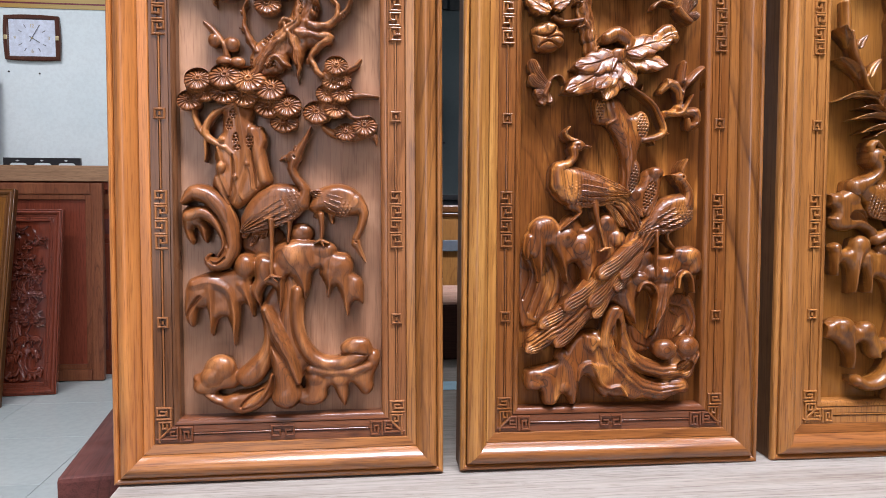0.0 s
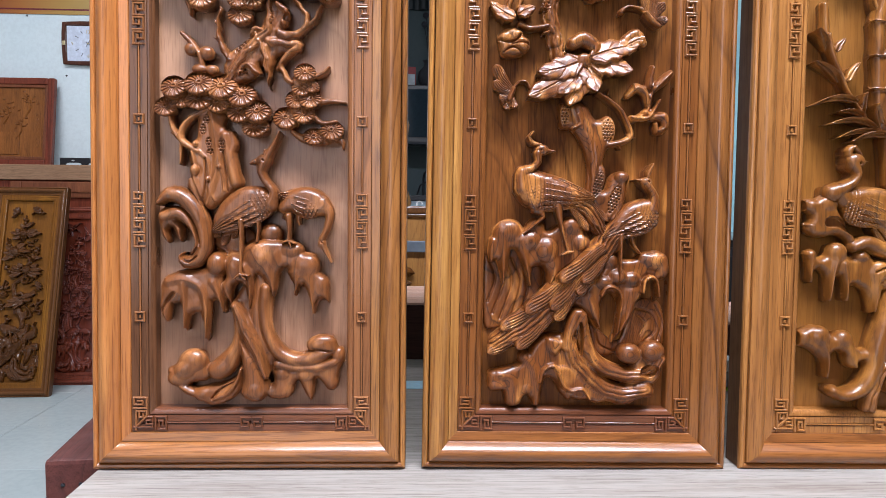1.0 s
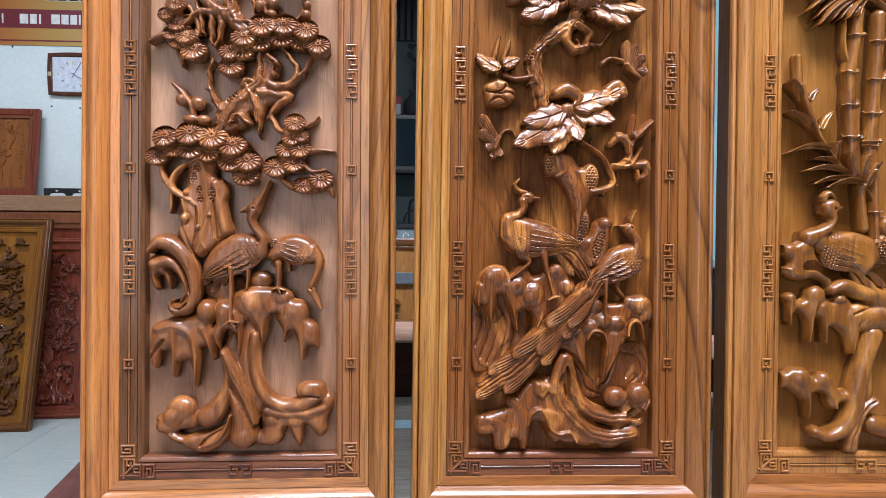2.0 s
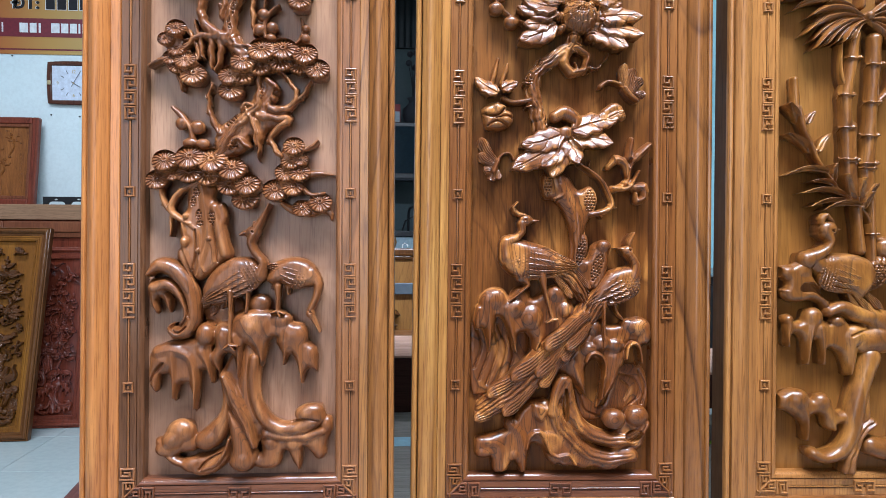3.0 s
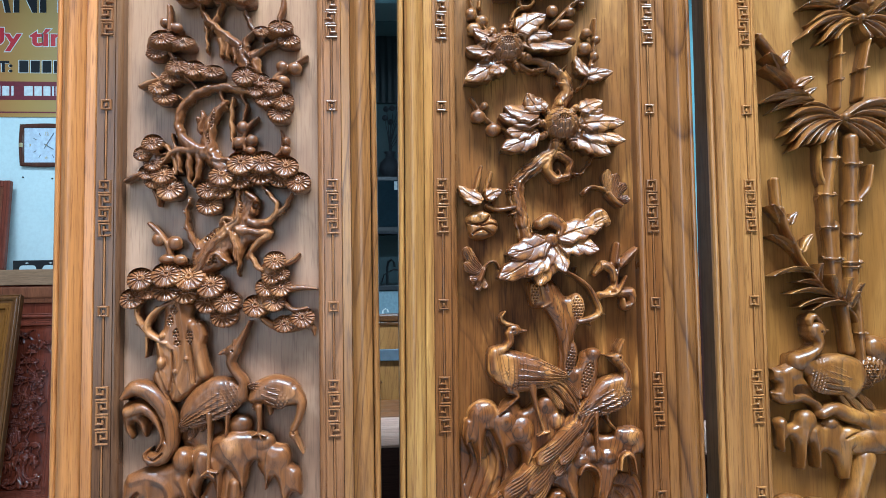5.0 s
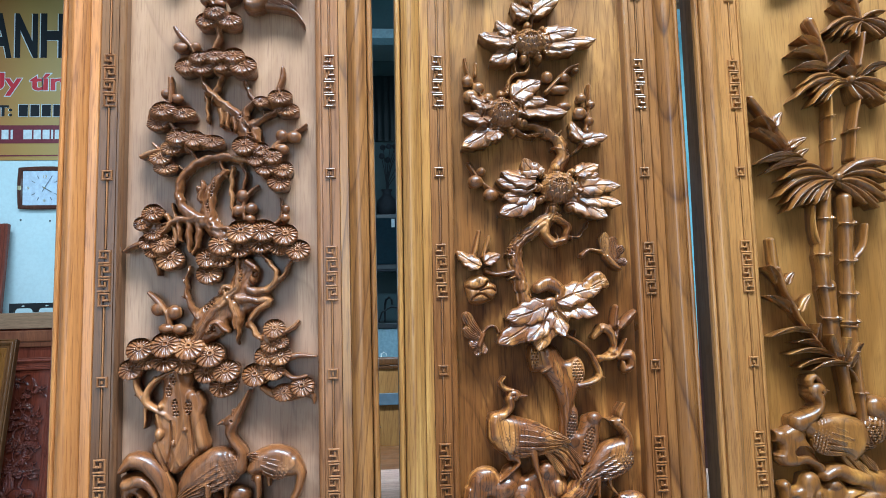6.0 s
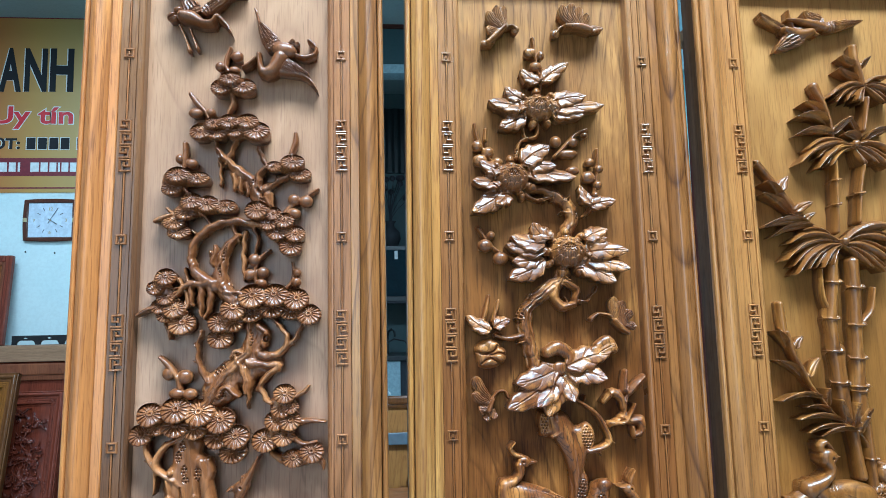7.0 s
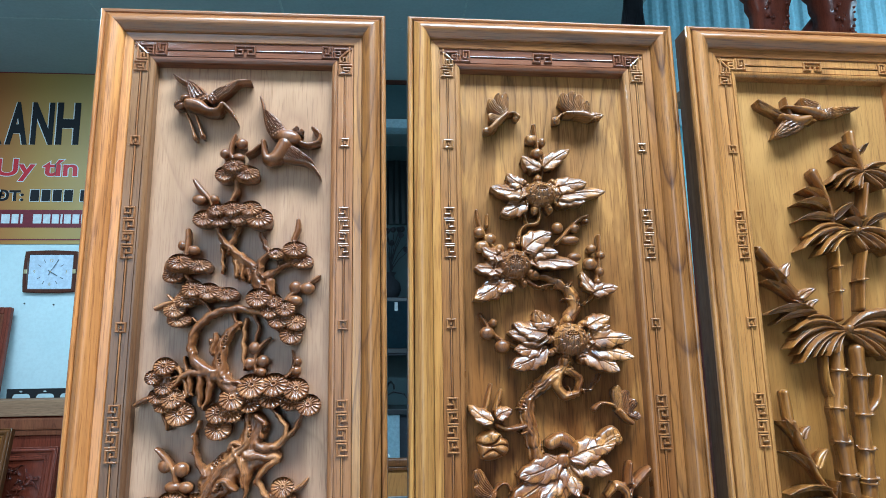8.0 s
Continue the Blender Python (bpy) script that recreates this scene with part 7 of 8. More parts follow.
V(195, 475, 171, 517, 5.1, 16, 5, lift=3, veins=0, frill=0, tilt=-0.3)
V(201, 469, 197, 512, 4.5, 16, 5, lift=3, veins=0, frill=0, tilt=-0.3)
V(205, 468, 218, 504, 4.2, 16, 5, lift=3, veins=0, frill=0, tilt=-0.3)
V(204, 468, 211, 492, 3.6, 17, 5, lift=3, veins=0, frill=0, tilt=-0.3)
carve(PANEL_3, "leafy_branch", GOLD_CARVED, 0.6, step=0.7)
T(162, 1093, 111, 1119, 4.4, 11, 4)
T(160, 1088, 113, 1113, 3.9, 10, 4)
L((151, 1091, 5.9, 172, 1084, 9.8, 192, 1088, 7.4), 12, 9)
B(194, 1089, 6.9, 5.9, 0, 14, 8)
L((200, 1087, 2.5, 206, 1084, 0.7), 14, 4)
W(182, 1089, 134, 1057, 14.7, 14, 5, rows=5)
L((168, 1096, 3.9, 163, 1111, 3.9, 161, 1126, 1.5), 9, 6)
carve(PANEL_3, "small_bird", GOLD_CARVED, 0.8, "small bird flying with spread wings", step=0.55)
L((155, 1108, 2.5, 179, 1107, 4.4, 202, 1103, 7.4, 220, 1097, 5.9), 11, 8)
B(220, 1096, 6.4, 5.4, 0, 13, 8)
W(215, 1100, 187, 1125, 12.9, 13, 5, rows=5, side=-1)
W(217, 1098, 285, 1112, 8.4, 12, 5, rows=4)
carve(PANEL_3, "small_bird", GOLD_CARVED, 0.8, step=0.55)

# ---- floor tiles, 60 by 60 cm ----
tile_mesh = bpy.data.meshes.new("floor_tile")
bm = box(0.0015, 0.0015, -0.0035, 0.5985, 0.5985, 0.0, 0.0012)
bm.to_mesh(tile_mesh)
bm.free()
tile_mesh.materials.append(FLOOR_TILE)
for ix in range(-7, 10):
    for iy in range(-5, 12):
        tx, ty = ix * 0.6 - 0.28, iy * 0.6 + 0.12
        if X0 < tx < X1 - 0.3 and Y0 < ty < 7.0:
            tile = new("tile", tile_mesh)
            tile.location = (tx, ty, 0)
            tile.parent = floor


# ---- against the back wall ----
def recolour(root, mapping, everything=None):
    """Gives a copied panel its own woods."""
    for ob in root.children_recursive:
        slot = ob.material_slots[0]
        mat = mapping.get(ob.name.split(".")[0], everything)
        if mat:
            slot.link = "OBJECT"
            slot.material = mat
    return root


YELLOW_WOOD = wood("yellow_wood", (0.14, 0.05, 0.009), (0.085, 0.028, 0.005), (0.04, 0.012, 0.003), rough=0.4, coat=0.5)
OCHRE_GROUND = wood("ochre_ground", (0.27, 0.11, 0.012), (0.185, 0.068, 0.0075), (0.13, 0.045, 0.006), rough=0.5, coat=0.2, cloud=0.9)
OLIVE_FRAME = wood("olive_frame", (0.18, 0.072, 0.018), (0.12, 0.044, 0.0105), (0.07, 0.024, 0.006), rough=0.5, coat=0.2)
RED_CARVED = wood("red_carved", (0.24, 0.048, 0.02), (0.15, 0.03, 0.014), (0.045, 0.01, 0.006), rough=0.18, coat=0.9)
FRAME_PARTS = ("stile", "bottom_rail", "top_rail", "liner", "fret", "fret_line", "backing")

lean_yellow = copy_thing(PANEL_2, pose(-2.645, 4.20, 0.004, -15.5, 0, 3) @ Matrix.Diagonal((1.05, 1.05, 1.05, 1)))
tagged(lean_yellow, "amber-brown carved panel in a brown frame leaning at the sideboard", "wood carving", "panels leaning at the sideboard")
for ob in [c for c in lean_yellow.children_recursive if c.name.startswith("fret")]:
    bpy.data.objects.remove(ob)
recolour(lean_yellow, {k: OCHRE_GROUND if k in ("liner", "ground_board") else OLIVE_FRAME for k in FRAME_PARTS + ("ground_board",)}, YELLOW_WOOD)
lean_red = copy_thing(PANEL_1, pose(-2.395, 4.47, 0.004, -12.5, 0, 4) @ Matrix.Diagonal((0.93, 0.93, 0.93, 1)))
tagged(lean_red, "glossy dark red carved panel leaning at the sideboard", "wood carving", "panels leaning at the sideboard")
recolour(lean_red, {k: RED_LACQUER for k in FRAME_PARTS}, RED_CARVED)


def picture_frame(name, m, w, h, rim, mats, label, group=""):
    """A plain framed wooden picture with a carved-looking ground and a moulded frame."""
    outer, inner, ground = mats
    root = thing(name, m, label, "framed panel", group)
    for x0, z0, x1, z1 in ((0, 0, rim, h), (w - rim, 0, w, h), (rim, 0, w - rim, rim), (rim, h - rim, w - rim, h)):
        part("frame_side", box(x0, 0, z0, x1, 0.045, z1, 0.009), outer, root)
    s = rim * 0.45
    for x0, z0, x1, z1 in ((rim, rim, rim + s, h - rim), (w - rim - s, rim, w - rim, h - rim), (rim + s, rim, w - rim - s, rim + s), (rim + s, h - rim - s, w - rim - s, h - rim)):
        part("slip", box(x0, 0.008, z0, x1, 0.04, z1, 0.004), inner, root)
    part("ground", box(rim + s, 0.024, rim + s, w - rim - s, 0.04, h - rim - s), ground, root)
    return root


TALL_WOOD = wood("tall_frame_wood", (0.25, 0.088, 0.038), (0.175, 0.057, 0.026), (0.07, 0.024, 0.011), rough=0.45, coat=0.2)
tall_frame = picture_frame("framed_panel", pose(-2.75, 4.80, 0.004, -3.2), 0.93, 1.3, 0.075, (TALL_WOOD, TALL_WOOD, RED_LACQUER), "large brown framed wooden panel standing before the sideboard")
PICTURE_WOOD = wood("picture_wood", (0.32, 0.12, 0.028), (0.22, 0.077, 0.017), (0.09, 0.028, 0.008), rough=0.4, coat=0.4)
wall_picture = picture_frame("framed_panel", pose(-3.55, 5.31, 1.418, -8), 0.85, 0.665, 0.05, (RED_LACQUER, TALL_WOOD, PICTURE_WOOD), "brown carved landscape in a dark frame standing on the plank")


def lump(x, z, rx, rz, turn=0.0):
    bm = bmesh.new()
    bmesh.ops.create_icosphere(bm, subdivisions=1, radius=1.0)
    for v in bm.verts:
        u, w = v.co.x * rx, v.co.z * rz
        v.co = Vector((x + u * math.cos(turn) - w * math.sin(turn), 0.024 + v.co.y * 0.011, z + u * math.sin(turn) + w * math.cos(turn)))
    return bm


# trees and clouds in low relief over a plain doorway, and a row of small marks down one side
rng = random.Random(5)
for cx, cz, n in ((0.2, 0.42, 18), (0.34, 0.5, 14), (0.5, 0.44, 20), (0.66, 0.5, 14), (0.3, 0.3, 12), (0.6, 0.33, 14)):
    for k in range(n):
        part("carved_leaf", lump(cx + rng.gauss(0, 0.035), cz + rng.gauss(0, 0.025), rng.uniform(0.006, 0.02), rng.uniform(0.004, 0.009), rng.uniform(-0.7, 0.7)), PICTURE_WOOD, wall_picture, smooth=True)
    part("carved_stem", tube([(cx - 0.02, 0.022, cz - 0.12), (cx + 0.012, 0.018, cz - 0.06), (cx - 0.006, 0.02, cz + 0.02)], [0.008, 0.006, 0.004], 6), PICTURE_WOOD, wall_picture)
part("carved_door", box(0.44, 0.018, 0.09, 0.6, 0.026, 0.26, 0.003), PICTURE_WOOD, wall_picture)
for k in range(9):
    part("carved_mark", box(0.715, 0.02, 0.14 + 0.03 * k, 0.735, 0.026, 0.157 + 0.03 * k, 0.002), PICTURE_WOOD, wall_picture)


def sideboard():
    root = thing("sideboard", pose(0, 0, 0), "dark red wooden sideboard with drawers and moulded frieze", "sideboard")
    part("body", box(-3.6, 4.96, 0.06, -1.75, 5.47, 1.3, 0.004), RED_LACQUER, root)
    part("plinth", box(-3.58, 4.98, 0, -1.77, 5.45, 0.06), RED_LACQUER, root)
    part("frieze", box(-3.62, 4.925, 1.255, -1.73, 5.47, 1.31, 0.01), RED_LACQUER, root)
    for k in range(40):
        part("dentil", box(-3.6 + k * 0.046, 4.932, 1.232, -3.575 + k * 0.046, 4.958, 1.254, 0.002), RED_LACQUER, root)
    part("apron", box(-3.6, 4.945, 1.13, -1.75, 4.959, 1.228, 0.003), TALL_WOOD, root, "brown apron board")
    for k in range(4):
        x = -3.56 + k * 0.455
        drawer = part("drawer", box(x, 4.942, 0.93, x + 0.43, 4.96, 1.1, 0.005), RED_LACQUER, root)
        part("drawer_panel", box(x + 0.04, 4.934, 0.965, x + 0.39, 4.943, 1.065, 0.004), RED_TIMBER, drawer)
        part("handle", tube([(x + 0.19, 4.93, 1.03), (x + 0.195, 4.92, 1.0), (x + 0.215, 4.915, 0.988), (x + 0.235, 4.92, 1.0), (x + 0.24, 4.93, 1.03)], 0.005), BLACK, drawer, "black metal pull")
        door = part("door", box(x, 4.942, 0.1, x + 0.43, 4.96, 0.9, 0.006), RED_LACQUER, root)
        part("door_panel", box(x + 0.07, 4.932, 0.18, x + 0.36, 4.943, 0.82, 0.005), RED_TIMBER, door)
    return root


sideboard()
tagged(link("plank", box(-3.7, 4.90, 1.312, -1.62, 5.46, 1.416, 0.006), GREY_PLANK), "thick weathered grey-brown plank laid on the sideboard", "plank")


def black_stand():
    """A low black stand: a bar pierced with small diamonds on arched feet."""
    root = thing("black_stand", pose(-2.645, 5.33, 1.418), "low black pierced stand on the plank by the wall", "stand")
    bm = bmesh.new()
    rim = [(0.0, 0.0), (0.0, 0.066), (0.52, 0.066), (0.52, 0.0), (0.497, 0.0)]
    for k in (2, 1, 0):
        c = 0.096 + k * 0.163
        rim += [(c + 0.066 * math.cos(math.pi * j / 10), 0.03 * min(1.0, 1.5 * math.sin(math.pi * j / 10))) for j in range(11)]
    rim.append((0.023, 0.0))
    made = bmesh.ops.extrude_face_region(bm, geom=[bm.faces.new([bm.verts.new((x, 0.0, z)) for x, z in rim])])
    bmesh.ops.translate(bm, verts=[v for v in made["geom"] if isinstance(v, bmesh.types.BMVert)], vec=(0, 0.02, 0))
    part("bar", bm, BLACK, root, "black bar cut into arches along its foot")
    for k in range(3):
        bm = bmesh.new()
        c = 0.096 + k * 0.163
        face = [bm.verts.new(p) for p in ((c - 0.014, -0.001, 0.046), (c, -0.001, 0.04), (c + 0.014, -0.001, 0.046), (c, -0.001, 0.052))]
        made = bmesh.ops.extrude_face_region(bm, geom=[bm.faces.new(face)])
        bmesh.ops.translate(bm, verts=[v for v in made["geom"] if isinstance(v, bmesh.types.BMVert)], vec=(0, 0.002, 0))
        part("inlay", bm, plain("stand_inlay", (0.6, 0.65, 0.66), 0.5), root, "pale diamond inlay")


black_stand()


def letters(text, size, material, parent, x, z, y, fat=0.0, name="lettering", depth=0.001):
    cu = bpy.data.curves.new("text", "FONT")
    cu.body, cu.size, cu.extrude, cu.offset = text, size, depth, fat
    tmp = bpy.data.objects.new("text", cu)
    scene.collection.objects.link(tmp)
    me = bpy.data.meshes.new_from_object(tmp.evaluated_get(bpy.context.evaluated_depsgraph_get()))
    bpy.data.objects.remove(tmp)
    me.materials.clear()
    me.materials.append(material)
    ob = new(name, me)
    ob.parent = parent
    ob.matrix_local = pose(x, y, z, 90)
    return ob


def wall_clock():
    root = thing("wall_clock", pose(-2.482, Y1, 2.347), "square wall clock with dark wooden frame and white face", "clock")
    w, h = 0.187, 0.155

    def outline(a, b, bow, n=10):
        pts = []
        for (x0, z0), (x1, z1), (nx, nz) in (((-a, -b), (a, -b), (0, -1)), ((a, -b), (a, b), (1, 0)), ((a, b), (-a, b), (0, 1)), ((-a, b), (-a, -b), (-1, 0))):
            for k in range(n):
                s = k / n
                d = bow * 4 * s * (1 - s)
                pts.append((x0 + (x1 - x0) * s + nx * d, z0 + (z1 - z0) * s + nz * d))
        return pts

    bm = bmesh.new()
    rings = [(w - 0.004, h - 0.004, 0.008, 0.0), (w, h, 0.008, -0.012), (w, h, 0.008, -0.03), (w - 0.006, h - 0.006, 0.008, -0.036), (w - 0.024, h - 0.022, 0.004, -0.036), (w - 0.03, h - 0.026, 0.0, -0.024)]
    rows = [[bm.verts.new((x, y, z)) for x, z in outline(a, b, bow)] for a, b, bow, y in rings]
    grid_faces(bm, rows, True)
    part("clock_frame", bm, CLOCK_WOOD, root, "dark reddish wooden frame")
    part("face", box(-w + 0.028, -0.0235, -h + 0.024, w - 0.028, -0.018, h - 0.024), CLOCK_FACE, root, "plain bluish white face")
    for k in range(12):
        if k % 3:
            a = radians(k * 30)
            bm = box(-0.0025, -0.0255, 0.082, 0.0025, -0.024, 0.108)
            part("hour_mark", bm, CLOCK_INK, root, m=pose(0, 0, 0, 0, math.degrees(a), 0))
    for txt, x, z in (("12", -0.017, 0.074), ("3", 0.106, -0.012), ("6", -0.009, -0.104), ("9", -0.126, -0.012)):
        letters(txt, 0.034, CLOCK_GOLD, root, x, z, -0.0245, name="numeral")
    part("hour_hand", box(-0.003, -0.0275, -0.02, 0.003, -0.026, 0.06), CLOCK_INK, root, m=pose(0, 0, 0, 0, 122, 0))
    part("minute_hand", box(-0.002, -0.0295, -0.03, 0.002, -0.028, 0.098), CLOCK_INK, root, m=pose(0, 0, 0, 0, 31, 0))
    part("hand_cap", lathe([(0.006, 0), (0.006, 0.008), (0.003, 0.01)], 12), CLOCK_GOLD, root, m=pose(0, -0.022, 0, 90))
    for s in (-1, 1):
        part("side_ornament", box(s * (w - 0.012) - 0.012, -0.042, -0.016, s * (w - 0.012) + 0.012, -0.034, 0.016, 0.004), CLOCK_GOLD, root, "small gilt ornament")


CLOCK_WOOD = wood("clock_wood", (0.12, 0.045, 0.025), (0.085, 0.03, 0.018), (0.045, 0.018, 0.012), rough=0.3, coat=0.3)
CLOCK_FACE = plain("clock_face", (0.66, 0.74, 0.86), 0.3)
CLOCK_INK = plain("clock_ink", (0.12, 0.13, 0.16), 0.5)
CLOCK_GOLD = plain("clock_gold", (0.6, 0.5, 0.28), 0.35, 0.5)
wall_clock()
for nx, nz in ((-2.45, 2.10), (-2.66, 2.11), (-2.94, 2.55)):
    nail = link("wall_nail", lathe([(0.0065, 0.0), (0.0065, 0.004), (0.003, 0.012)], 10), BLACK)
    nail.matrix_world = pose(nx, Y1, nz, 90)
    tagged(nail, "small dark nail driven into the pale wall", "nail", "nails in the wall")


def lettered(text, x0, x1, z0, z1, material, parent, y, fat=0.0, name="lettering"):
    """A word fitted into a box on the banner."""
    ob = letters(text, 1.0, material, parent, 0, 0, y, fat, name)
    co = np.array([v.co[:2] for v in ob.data.vertices])
    lo, span = co.min(0), np.ptp(co, axis=0)
    for v in ob.data.vertices:
        v.co.x, v.co.y = x0 + (v.co.x - lo[0]) * (x1 - x0) / span[0], z0 + (v.co.y - lo[1]) * (z1 - z0) / span[1]
    return ob


def banner():
    """A printed vinyl banner; words of trade only, the rest as plain bars."""
    root = thing("shop_banner", pose(-3.88, Y1 - 0.004, 2.58), "printed gold and red shop banner across the wall", "banner")
    part("cloth", box(0, -0.004, -0.018, 3.0, 0.0, 1.4), BANNER_CLOTH, root, "vinyl shading from red to gold")
    for z in (0.012, 1.362):
        part("border_line", box(0.0, -0.0052, z, 3.0, -0.0042, z + 0.011), BANNER_MAROON, root, "dark maroon border line")
    part("lower_stripe", box(0, -0.0056, 0.111, 3.0, -0.0046, 0.25), BANNER_MAROON, root, "maroon stripe")
    for x, w in ((0.74, 0.05), (0.81, 0.045), (0.87, 0.012), (1.0, 0.062), (1.075, 0.05), (1.14, 0.016), (1.231, 0.062), (1.305, 0.052), (1.37, 0.05), (1.432, 0.014), (1.458, 0.05), (1.52, 0.05), (1.585, 0.05)):
        part("stripe_bar", box(x, -0.0066, 0.143, x + w, -0.0058, 0.215), BANNER_WHITE, root, "white bar of print")
    for x in (1.196, 1.279, 1.362, 1.445, 1.565, 1.648, 1.731):
        part("number_bar", box(x - 0.006, -0.0052, 0.314, x + 0.066, -0.0044, 0.413), BANNER_WHITE, root, "pale edge of print")
        part("number_bar", box(x, -0.0064, 0.318, x + 0.064, -0.0054, 0.409), BANNER_INK, root, "dark bar of print")
    for dx, mat, y, fat, kind in ((-0.008, BANNER_WHITE, -0.0046, 0.045, "word_edge"), (0.0, BANNER_INK, -0.0062, 0.035, "word")):
        for text, x0, x1, z0, z1 in (("R", 0.79, 0.95, 0.77, 1.12), ("A", 0.972, 1.135, 0.77, 1.12), ("N", 1.158, 1.323, 0.772, 1.12), ("H", 1.345, 1.52, 0.774, 1.122), ("\u0110T:", 0.945, 1.148, 0.318, 0.409)):
            lettered(text, x0 + dx, x1 + 0.4 * dx, z0, z1, mat, root, y, fat, kind)
    lettered("Uy t\u00edn", 0.922, 1.536, 0.47, 0.662, BANNER_WHITE, root, -0.0048, 0.045, "slogan_edge")
    lettered("Uy t\u00edn", 0.93, 1.528, 0.477, 0.655, BANNER_RED, root, -0.0062, 0.022, "slogan")


def banner_cloth():
    mat, nt, bsdf = nodes_of("banner_cloth")
    tc = nt.nodes.new("ShaderNodeTexCoord")
    sep = nt.nodes.new("ShaderNodeSeparateXYZ")
    nt.links.new(tc.outputs["Object"], sep.inputs[0])
    scaled = nt.nodes.new("ShaderNodeMath")
    scaled.operation = "MULTIPLY"
    scaled.inputs[1].default_value = 0.5
    nt.links.new(sep.outputs["X"], scaled.inputs[0])
    nt.links.new(ramp(nt, [(0.28, (0.25, 0.04, 0.012)), (0.45, (0.38, 0.14, 0.03)), (0.62, (0.42, 0.25, 0.06)), (0.8, (0.42, 0.3, 0.1))], scaled.outputs[0]), bsdf.inputs["Base Color"])
    bsdf.inputs["Roughness"].default_value = 0.45
    return mat


BANNER_CLOTH = banner_cloth()
BANNER_MAROON = plain("banner_maroon", (0.16, 0.012, 0.025), 0.45)
BANNER_WHITE = plain("banner_white", (0.72, 0.76, 0.78), 0.45)
BANNER_INK = plain("banner_ink", (0.004, 0.005, 0.009), 0.75)
BANNER_RED = plain("banner_red", (0.55, 0.015, 0.03), 0.45)
banner()


# ---- seen between the panels: the back of the shop ----
carving = picture_frame("framed_panel", pose(-0.45, 3.05, 0.004, -4), 0.95, 1.19, 0.035, (OLIVE_FRAME, YELLOW_WOOD, GOLD_BOARD), "golden carved panel standing in the middle of the shop")
part("cross_bar", box(0.05, -0.012, 0.985, 0.9, 0.006, 1.035, 0.003), plain("dark_grey_bar", (0.1, 0.12, 0.14), 0.4), carving, "dark grey bar across the panel")
rng = random.Random(11)
for k in range(34):
    a, r = rng.uniform(0, 6.28), rng.uniform(0.03, 0.075)
    x, z = 0.44 + rng.uniform(-0.14, 0.16), rng.uniform(0.55, 0.95)
    bm = bmesh.new()
    pts = [(0, 0.0), (0.3, 0.28), (0.65, 0.3), (1.0, 0.0), (0.65, -0.3), (0.3, -0.28)]
    rim = [bm.verts.new((x + r * (u * math.cos(a) - v * math.sin(a)), 0.005 - 0.012 * u, z + r * (u * math.sin(a) + v * math.cos(a)))) for u, v in pts]
    rib = [bm.verts.new((x + r * u * math.cos(a), -0.012 - 0.014 * u, z + r * u * math.sin(a))) for u in (0.0, 0.3, 0.65, 1.0)]
    for q in ((rim[0], rim[1], rib[1], rib[0]), (rim[1], rim[2], rib[2], rib[1]), (rim[2], rim[3], rib[3], rib[2]), (rim[3], rim[4], rib[2], rib[3]), (rim[4], rim[5], rib[1], rib[2]), (rim[5], rim[0], rib[0], rib[1])):
        bm.faces.new(q)
    bmesh.ops.solidify(bm, geom=bm.faces[:], thickness=0.004)
    part("carved_leaf", bm, GOLD_CARVED, carving)
part("hook", tube([(0.46, -0.004, 1.19), (0.462, -0.004, 1.205), (0.472, -0.004, 1.212), (0.482, -0.004, 1.205), (0.484, -0.004, 1.196)], 0.003, 6), plain("white_hook", (0.8, 0.8, 0.78), 0.4), carving, "small white hanging hook")


def low_stand():
    root = thing("stool_bench", pose(0, 0, 0), "long orange wooden bench before the golden panel", "bench")
    part("seat", box(-0.5, 2.45, 0.835, 0.6, 2.85, 0.868, 0.006), AMBER_RAIL, root)
    for x in (-0.46, 0.5):
        for y in (2.49, 2.75):
            part("leg", box(x, y, 0, x + 0.06, y + 0.06, 0.834, 0.004), AMBER_STILE, root)


low_stand()


def carved_post(m, h, label):
    """A root-like carved wooden stand with knobs."""
    root = thing("carved_post", m, label, "carved post")
    prof, n = [], 26
    for k in range(n + 1):
        s = k / n
        prof.append((0.035 + 0.03 * (1 - s) + 0.014 * math.sin(s * 21) + 0.008 * math.sin(s * 47), s * h))
    bm = lathe(prof, 14)
    for v in bm.verts:
        v.co.x += 0.012 * math.sin(v.co.z * 17)
        v.co.y += 0.012 * math.cos(v.co.z * 23)
    part("shaft", bm, TEAK_BOARD, root, smooth=True)
    part("foot", lathe([(0.12, 0), (0.12, 0.03), (0.08, 0.05)], 16), TEAK_BOARD, root)


carved_post(pose(-0.1, 4.2, 0), 1.72, "slender knotted wooden carving standing on the floor")


def back_cabinet():
    root = thing("glass_cabinet", pose(0, 0, 0), "black glass-fronted cabinet on the back room's wall", "cabinet")
    part("body", box(-0.35, 6.62, 1.73, 0.62, 7.19, 2.26, 0.006), BLACK, root)
    glass = part("glass_door", box(-0.3, 6.605, 1.78, 0.57, 6.618, 2.22, 0.002), plain("dark_glass", (0.012, 0.025, 0.035), 0.06), root, "dark reflecting glass door")
    part("label", box(0.135, 6.601, 2.13, 0.165, 6.6045, 2.21), BANNER_WHITE, glass, "small white label")
    part("shelf_edge", box(-0.37, 6.59, 1.712, 0.64, 6.64, 1.729, 0.002), CHARCOAL, root, "thin dark shelf edge")


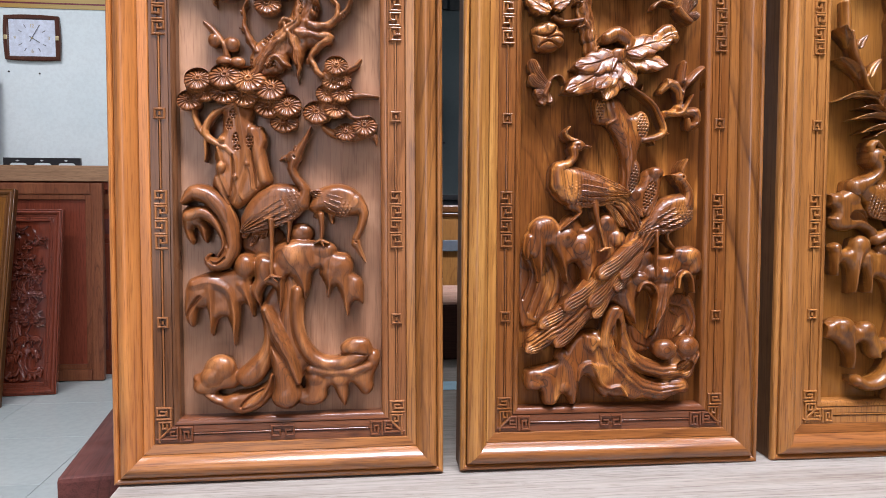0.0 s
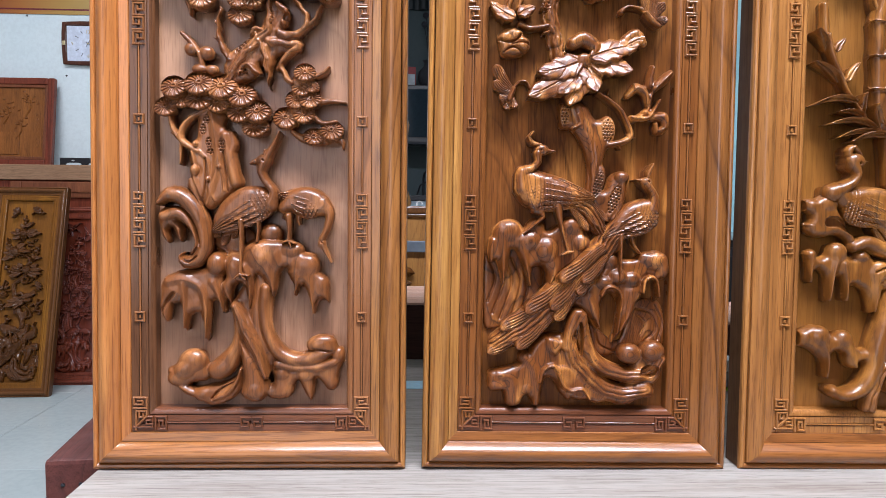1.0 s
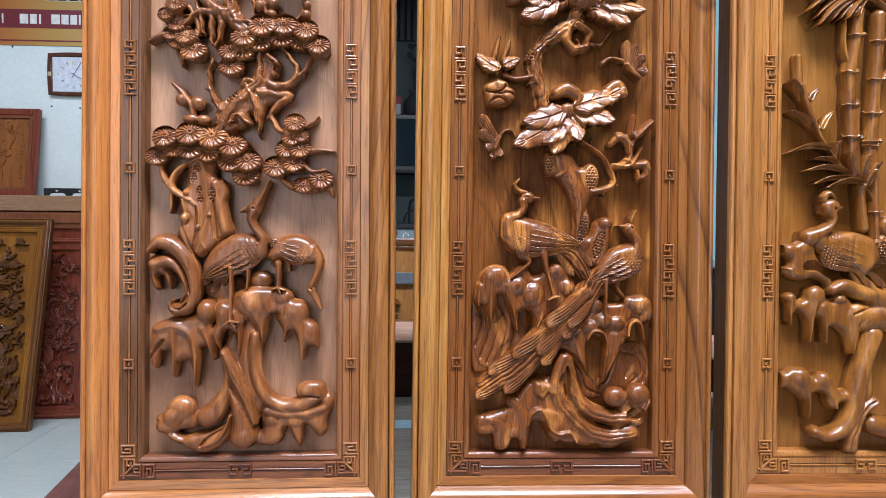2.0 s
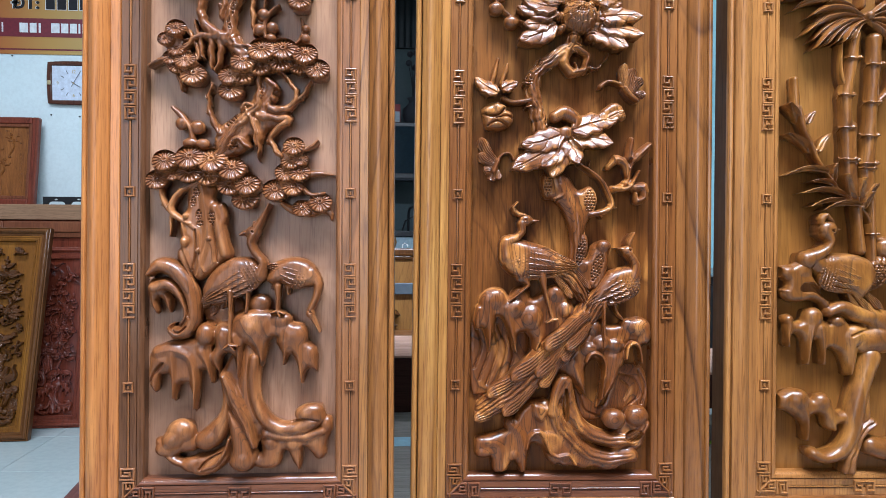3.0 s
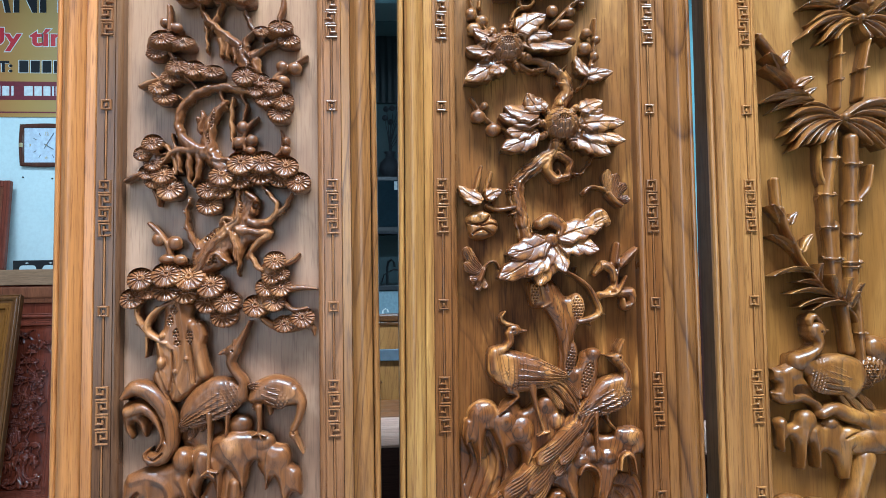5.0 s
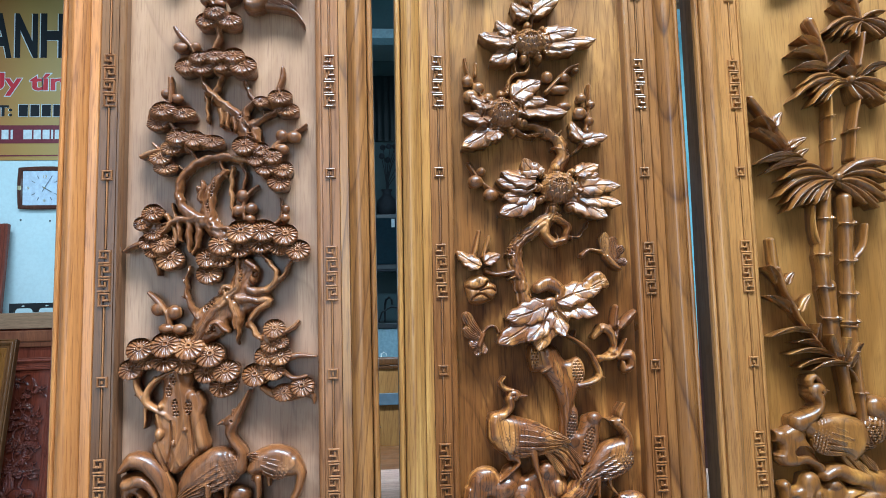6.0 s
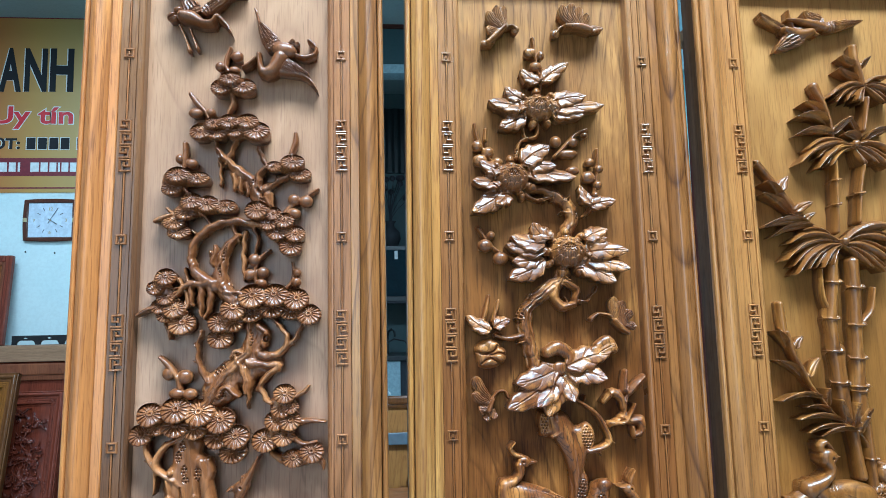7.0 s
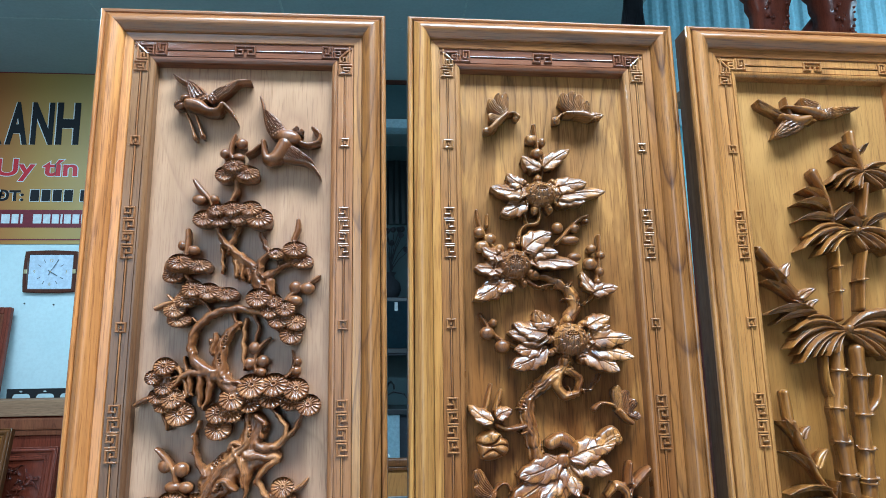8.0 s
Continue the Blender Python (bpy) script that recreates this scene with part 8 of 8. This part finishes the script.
def vase():
    root = thing("vase", pose(0.1, 6.85, 2.262), "dark vase with dried flower stalks on the cabinet", "vase")
    part("body", lathe([(0.05, 0), (0.075, 0.02), (0.105, 0.09), (0.095, 0.16), (0.045, 0.21), (0.04, 0.24), (0.06, 0.265)], 20), CHARCOAL, root, smooth=True)
    rng = random.Random(3)
    for k in range(9):
        a, lean = rng.uniform(0, 6.28), rng.uniform(0.04, 0.2)
        h = rng.uniform(0.42, 0.7)
        pts = [(lean * s * s * math.cos(a), 0.5 * lean * s * math.sin(a), 0.22 + (h - 0.2) * s) for s in (0, 0.35, 0.7, 1.0)]
        stalk = part("stalk", tube(pts, [0.006, 0.005, 0.004, 0.003], 6), CHARCOAL, root)
        bm = lathe([(0.004, 0), (0.02, 0.01), (0.032, 0.03), (0.024, 0.05), (0.008, 0.062)], 9)
        bmesh.ops.rotate(bm, verts=bm.verts, cent=(0, 0, 0), matrix=Euler((rng.uniform(-0.6, 0.6), rng.uniform(-0.6, 0.6), 0)).to_matrix())
        bmesh.ops.translate(bm, verts=bm.verts, vec=pts[-1])
        part("seed_head", bm, CHARCOAL, stalk)


def red_carton():
    root = thing("carton", pose(-0.14, 6.75, 2.262, 0, 0, 8), "small red and white printed carton on the cabinet", "carton")
    part("box_body", box(0, 0, 0, 0.12, 0.09, 0.19, 0.003), plain("carton_red", (0.32, 0.03, 0.03), 0.5), root)
    part("white_panel", box(0.008, -0.0015, 0.02, 0.112, -0.0003, 0.12), plain("carton_white", (0.5, 0.55, 0.58), 0.5), root, "pale printed panel")


def wash_counter():
    root = thing("wash_counter", pose(0, 0, 0), "dark counter with a pale cabinet front and a tap", "counter")
    part("top", box(-0.6, 6.35, 1.19, 1.1, 7.19, 1.235, 0.004), BLACK, root)
    part("front_panel", box(-0.5, 6.38, 0.05, 0.17, 6.42, 1.185, 0.004), STEEL_BLUE, root, "pale blue cabinet front")
    part("body", box(-0.58, 6.43, 0.05, 1.08, 7.18, 1.185, 0.004), CHARCOAL, root)
    part("tap", tube([(0.06, 6.7, 1.235), (0.06, 6.7, 1.4), (0.072, 6.68, 1.45), (0.1, 6.66, 1.468), (0.125, 6.65, 1.445), (0.13, 6.65, 1.4)], 0.012), BLACK, root, "tall black bent tap")
    part("hose", tube([(0.0, 6.6, 1.24), (0.03, 6.6, 1.33), (0.12, 6.6, 1.38), (0.22, 6.6, 1.36), (0.28, 6.6, 1.27)], 0.009), BLACK, root, "thin black hose")
    part("knob", lathe([(0.012, 0), (0.014, 0.01), (0.006, 0.016)], 10), STEEL_BLUE, root, m=pose(0.25, 6.425, 1.02, 90))


back_cabinet()
vase()
red_carton()
wash_counter()


def black_cabinet():
    root = thing("equipment_rack", pose(0, 0, 0), "black equipment rack with a pale top edge by the cyan wall", "rack")
    part("body", box(1.6, 4.3, 0.05, 2.5, 4.9, 0.93, 0.006), CHARCOAL, root)
    part("top_board", box(1.57, 4.27, 0.985, 2.53, 4.93, 1.0, 0.002), STEEL_BLUE, root, "pale top edge")
    part("upper_deck", box(1.59, 4.29, 0.935, 2.51, 4.91, 0.98, 0.004), BLACK, root)
    for x in (1.64, 2.4):
        part("foot", box(x, 4.33, 0, x + 0.06, 4.39, 0.049), BLACK, root)
    part("door_line", box(1.62, 4.293, 0.12, 2.48, 4.299, 0.88, 0.002), BLACK, root)


black_cabinet()


# ---- high in the side bay: stacked furniture legs on a loft ----
def loft():
    root = thing("storage_loft", pose(0, 0, 0), "timber storage loft on posts in the side bay", "loft")
    part("deck", box(1.62, 2.9, 2.98, 3.6, 3.6, 3.04, 0.004), GREY_PLANK, root)
    for x in (1.66, 3.48):
        for y in (2.94, 3.5):
            part("post", box(x, y, 0, x + 0.07, y + 0.07, 2.979, 0.004), RED_TIMBER, root)


def carved_leg(m, label):
    """An upturned curved table leg with carved knots."""
    root = thing("furniture_leg", m, label, "furniture leg", "upturned legs on the loft")
    bm = bmesh.new()
    rows = []
    for k in range(15):
        s = k / 14
        w = 0.1 - 0.035 * math.sin(math.pi * min(1, s * 1.25)) + 0.02 * s + 0.006 * math.sin(s * 37)
        c = 0.05 * math.sin(s * 3.0)
        rows.append([bm.verts.new((c + dx * w, dy * w * 0.8, s * 0.62)) for dx, dy in ((-1, -1), (-0.3, -1.25), (0.3, -1.25), (1, -1), (1.1, 0), (1, 1), (0, 1.1), (-1, 1), (-1.1, 0))])
    grid_faces(bm, rows, True)
    bm.faces.new(rows[0][::-1])
    bm.faces.new(rows[-1])
    body = part("leg_body", bm, RED_LACQUER, root, smooth=True)
    rng = random.Random(8)
    for k in range(60):
        a = rng.uniform(0, 6.28)
        s = rng.uniform(0.1, 0.95)
        r = rng.uniform(0.006, 0.015)
        bm = bmesh.new()
        bmesh.ops.create_icosphere(bm, subdivisions=1, radius=r)
        bmesh.ops.translate(bm, verts=bm.verts, vec=(0.05 * math.sin(s * 3) + 0.055 * math.cos(a), -0.08 + 0.012 * math.sin(a), s * 0.62))
        part("carved_knot", bm, RED_LACQUER, body, smooth=True)
    part("top_block", box(-0.12, -0.11, 0.62, 0.2, 0.12, 0.7, 0.008), RED_LACQUER, root)
    return root


loft()
leg = carved_leg(pose(1.95, 3.2, 3.042), "dark red carved furniture leg standing upturned on the loft")
copy_thing(leg, pose(2.31, 3.2, 3.042, 0, 0, 8))
tagged(link("loft_brace", tube([(2.02, 3.3, 3.06), (2.2, 3.32, 3.22), (2.36, 3.34, 3.4)], 0.03), RED_TIMBER), "dark red brace lying across the loft", "brace")
bundle = thing("draped_cloth", pose(1.45, 3.6, 3.0), "dark draped cloth hung under the ceiling", "cloth")
bm = bmesh.new()
rows = []
for k in range(12):
    s = k / 11
    rows.append([bm.verts.new((0.17 * (u - 0.5) * (1 - 0.4 * s) + 0.03 * math.sin(5 * s + 9 * u), 0.04 * math.sin(17 * u + 3 * s), 0.945 - 0.62 * s)) for u in [i / 15 for i in range(16)]])
grid_faces(bm, rows)
bmesh.ops.solidify(bm, geom=bm.faces[:], thickness=0.006)
part("fold", bm, CHARCOAL, bundle, smooth=True)
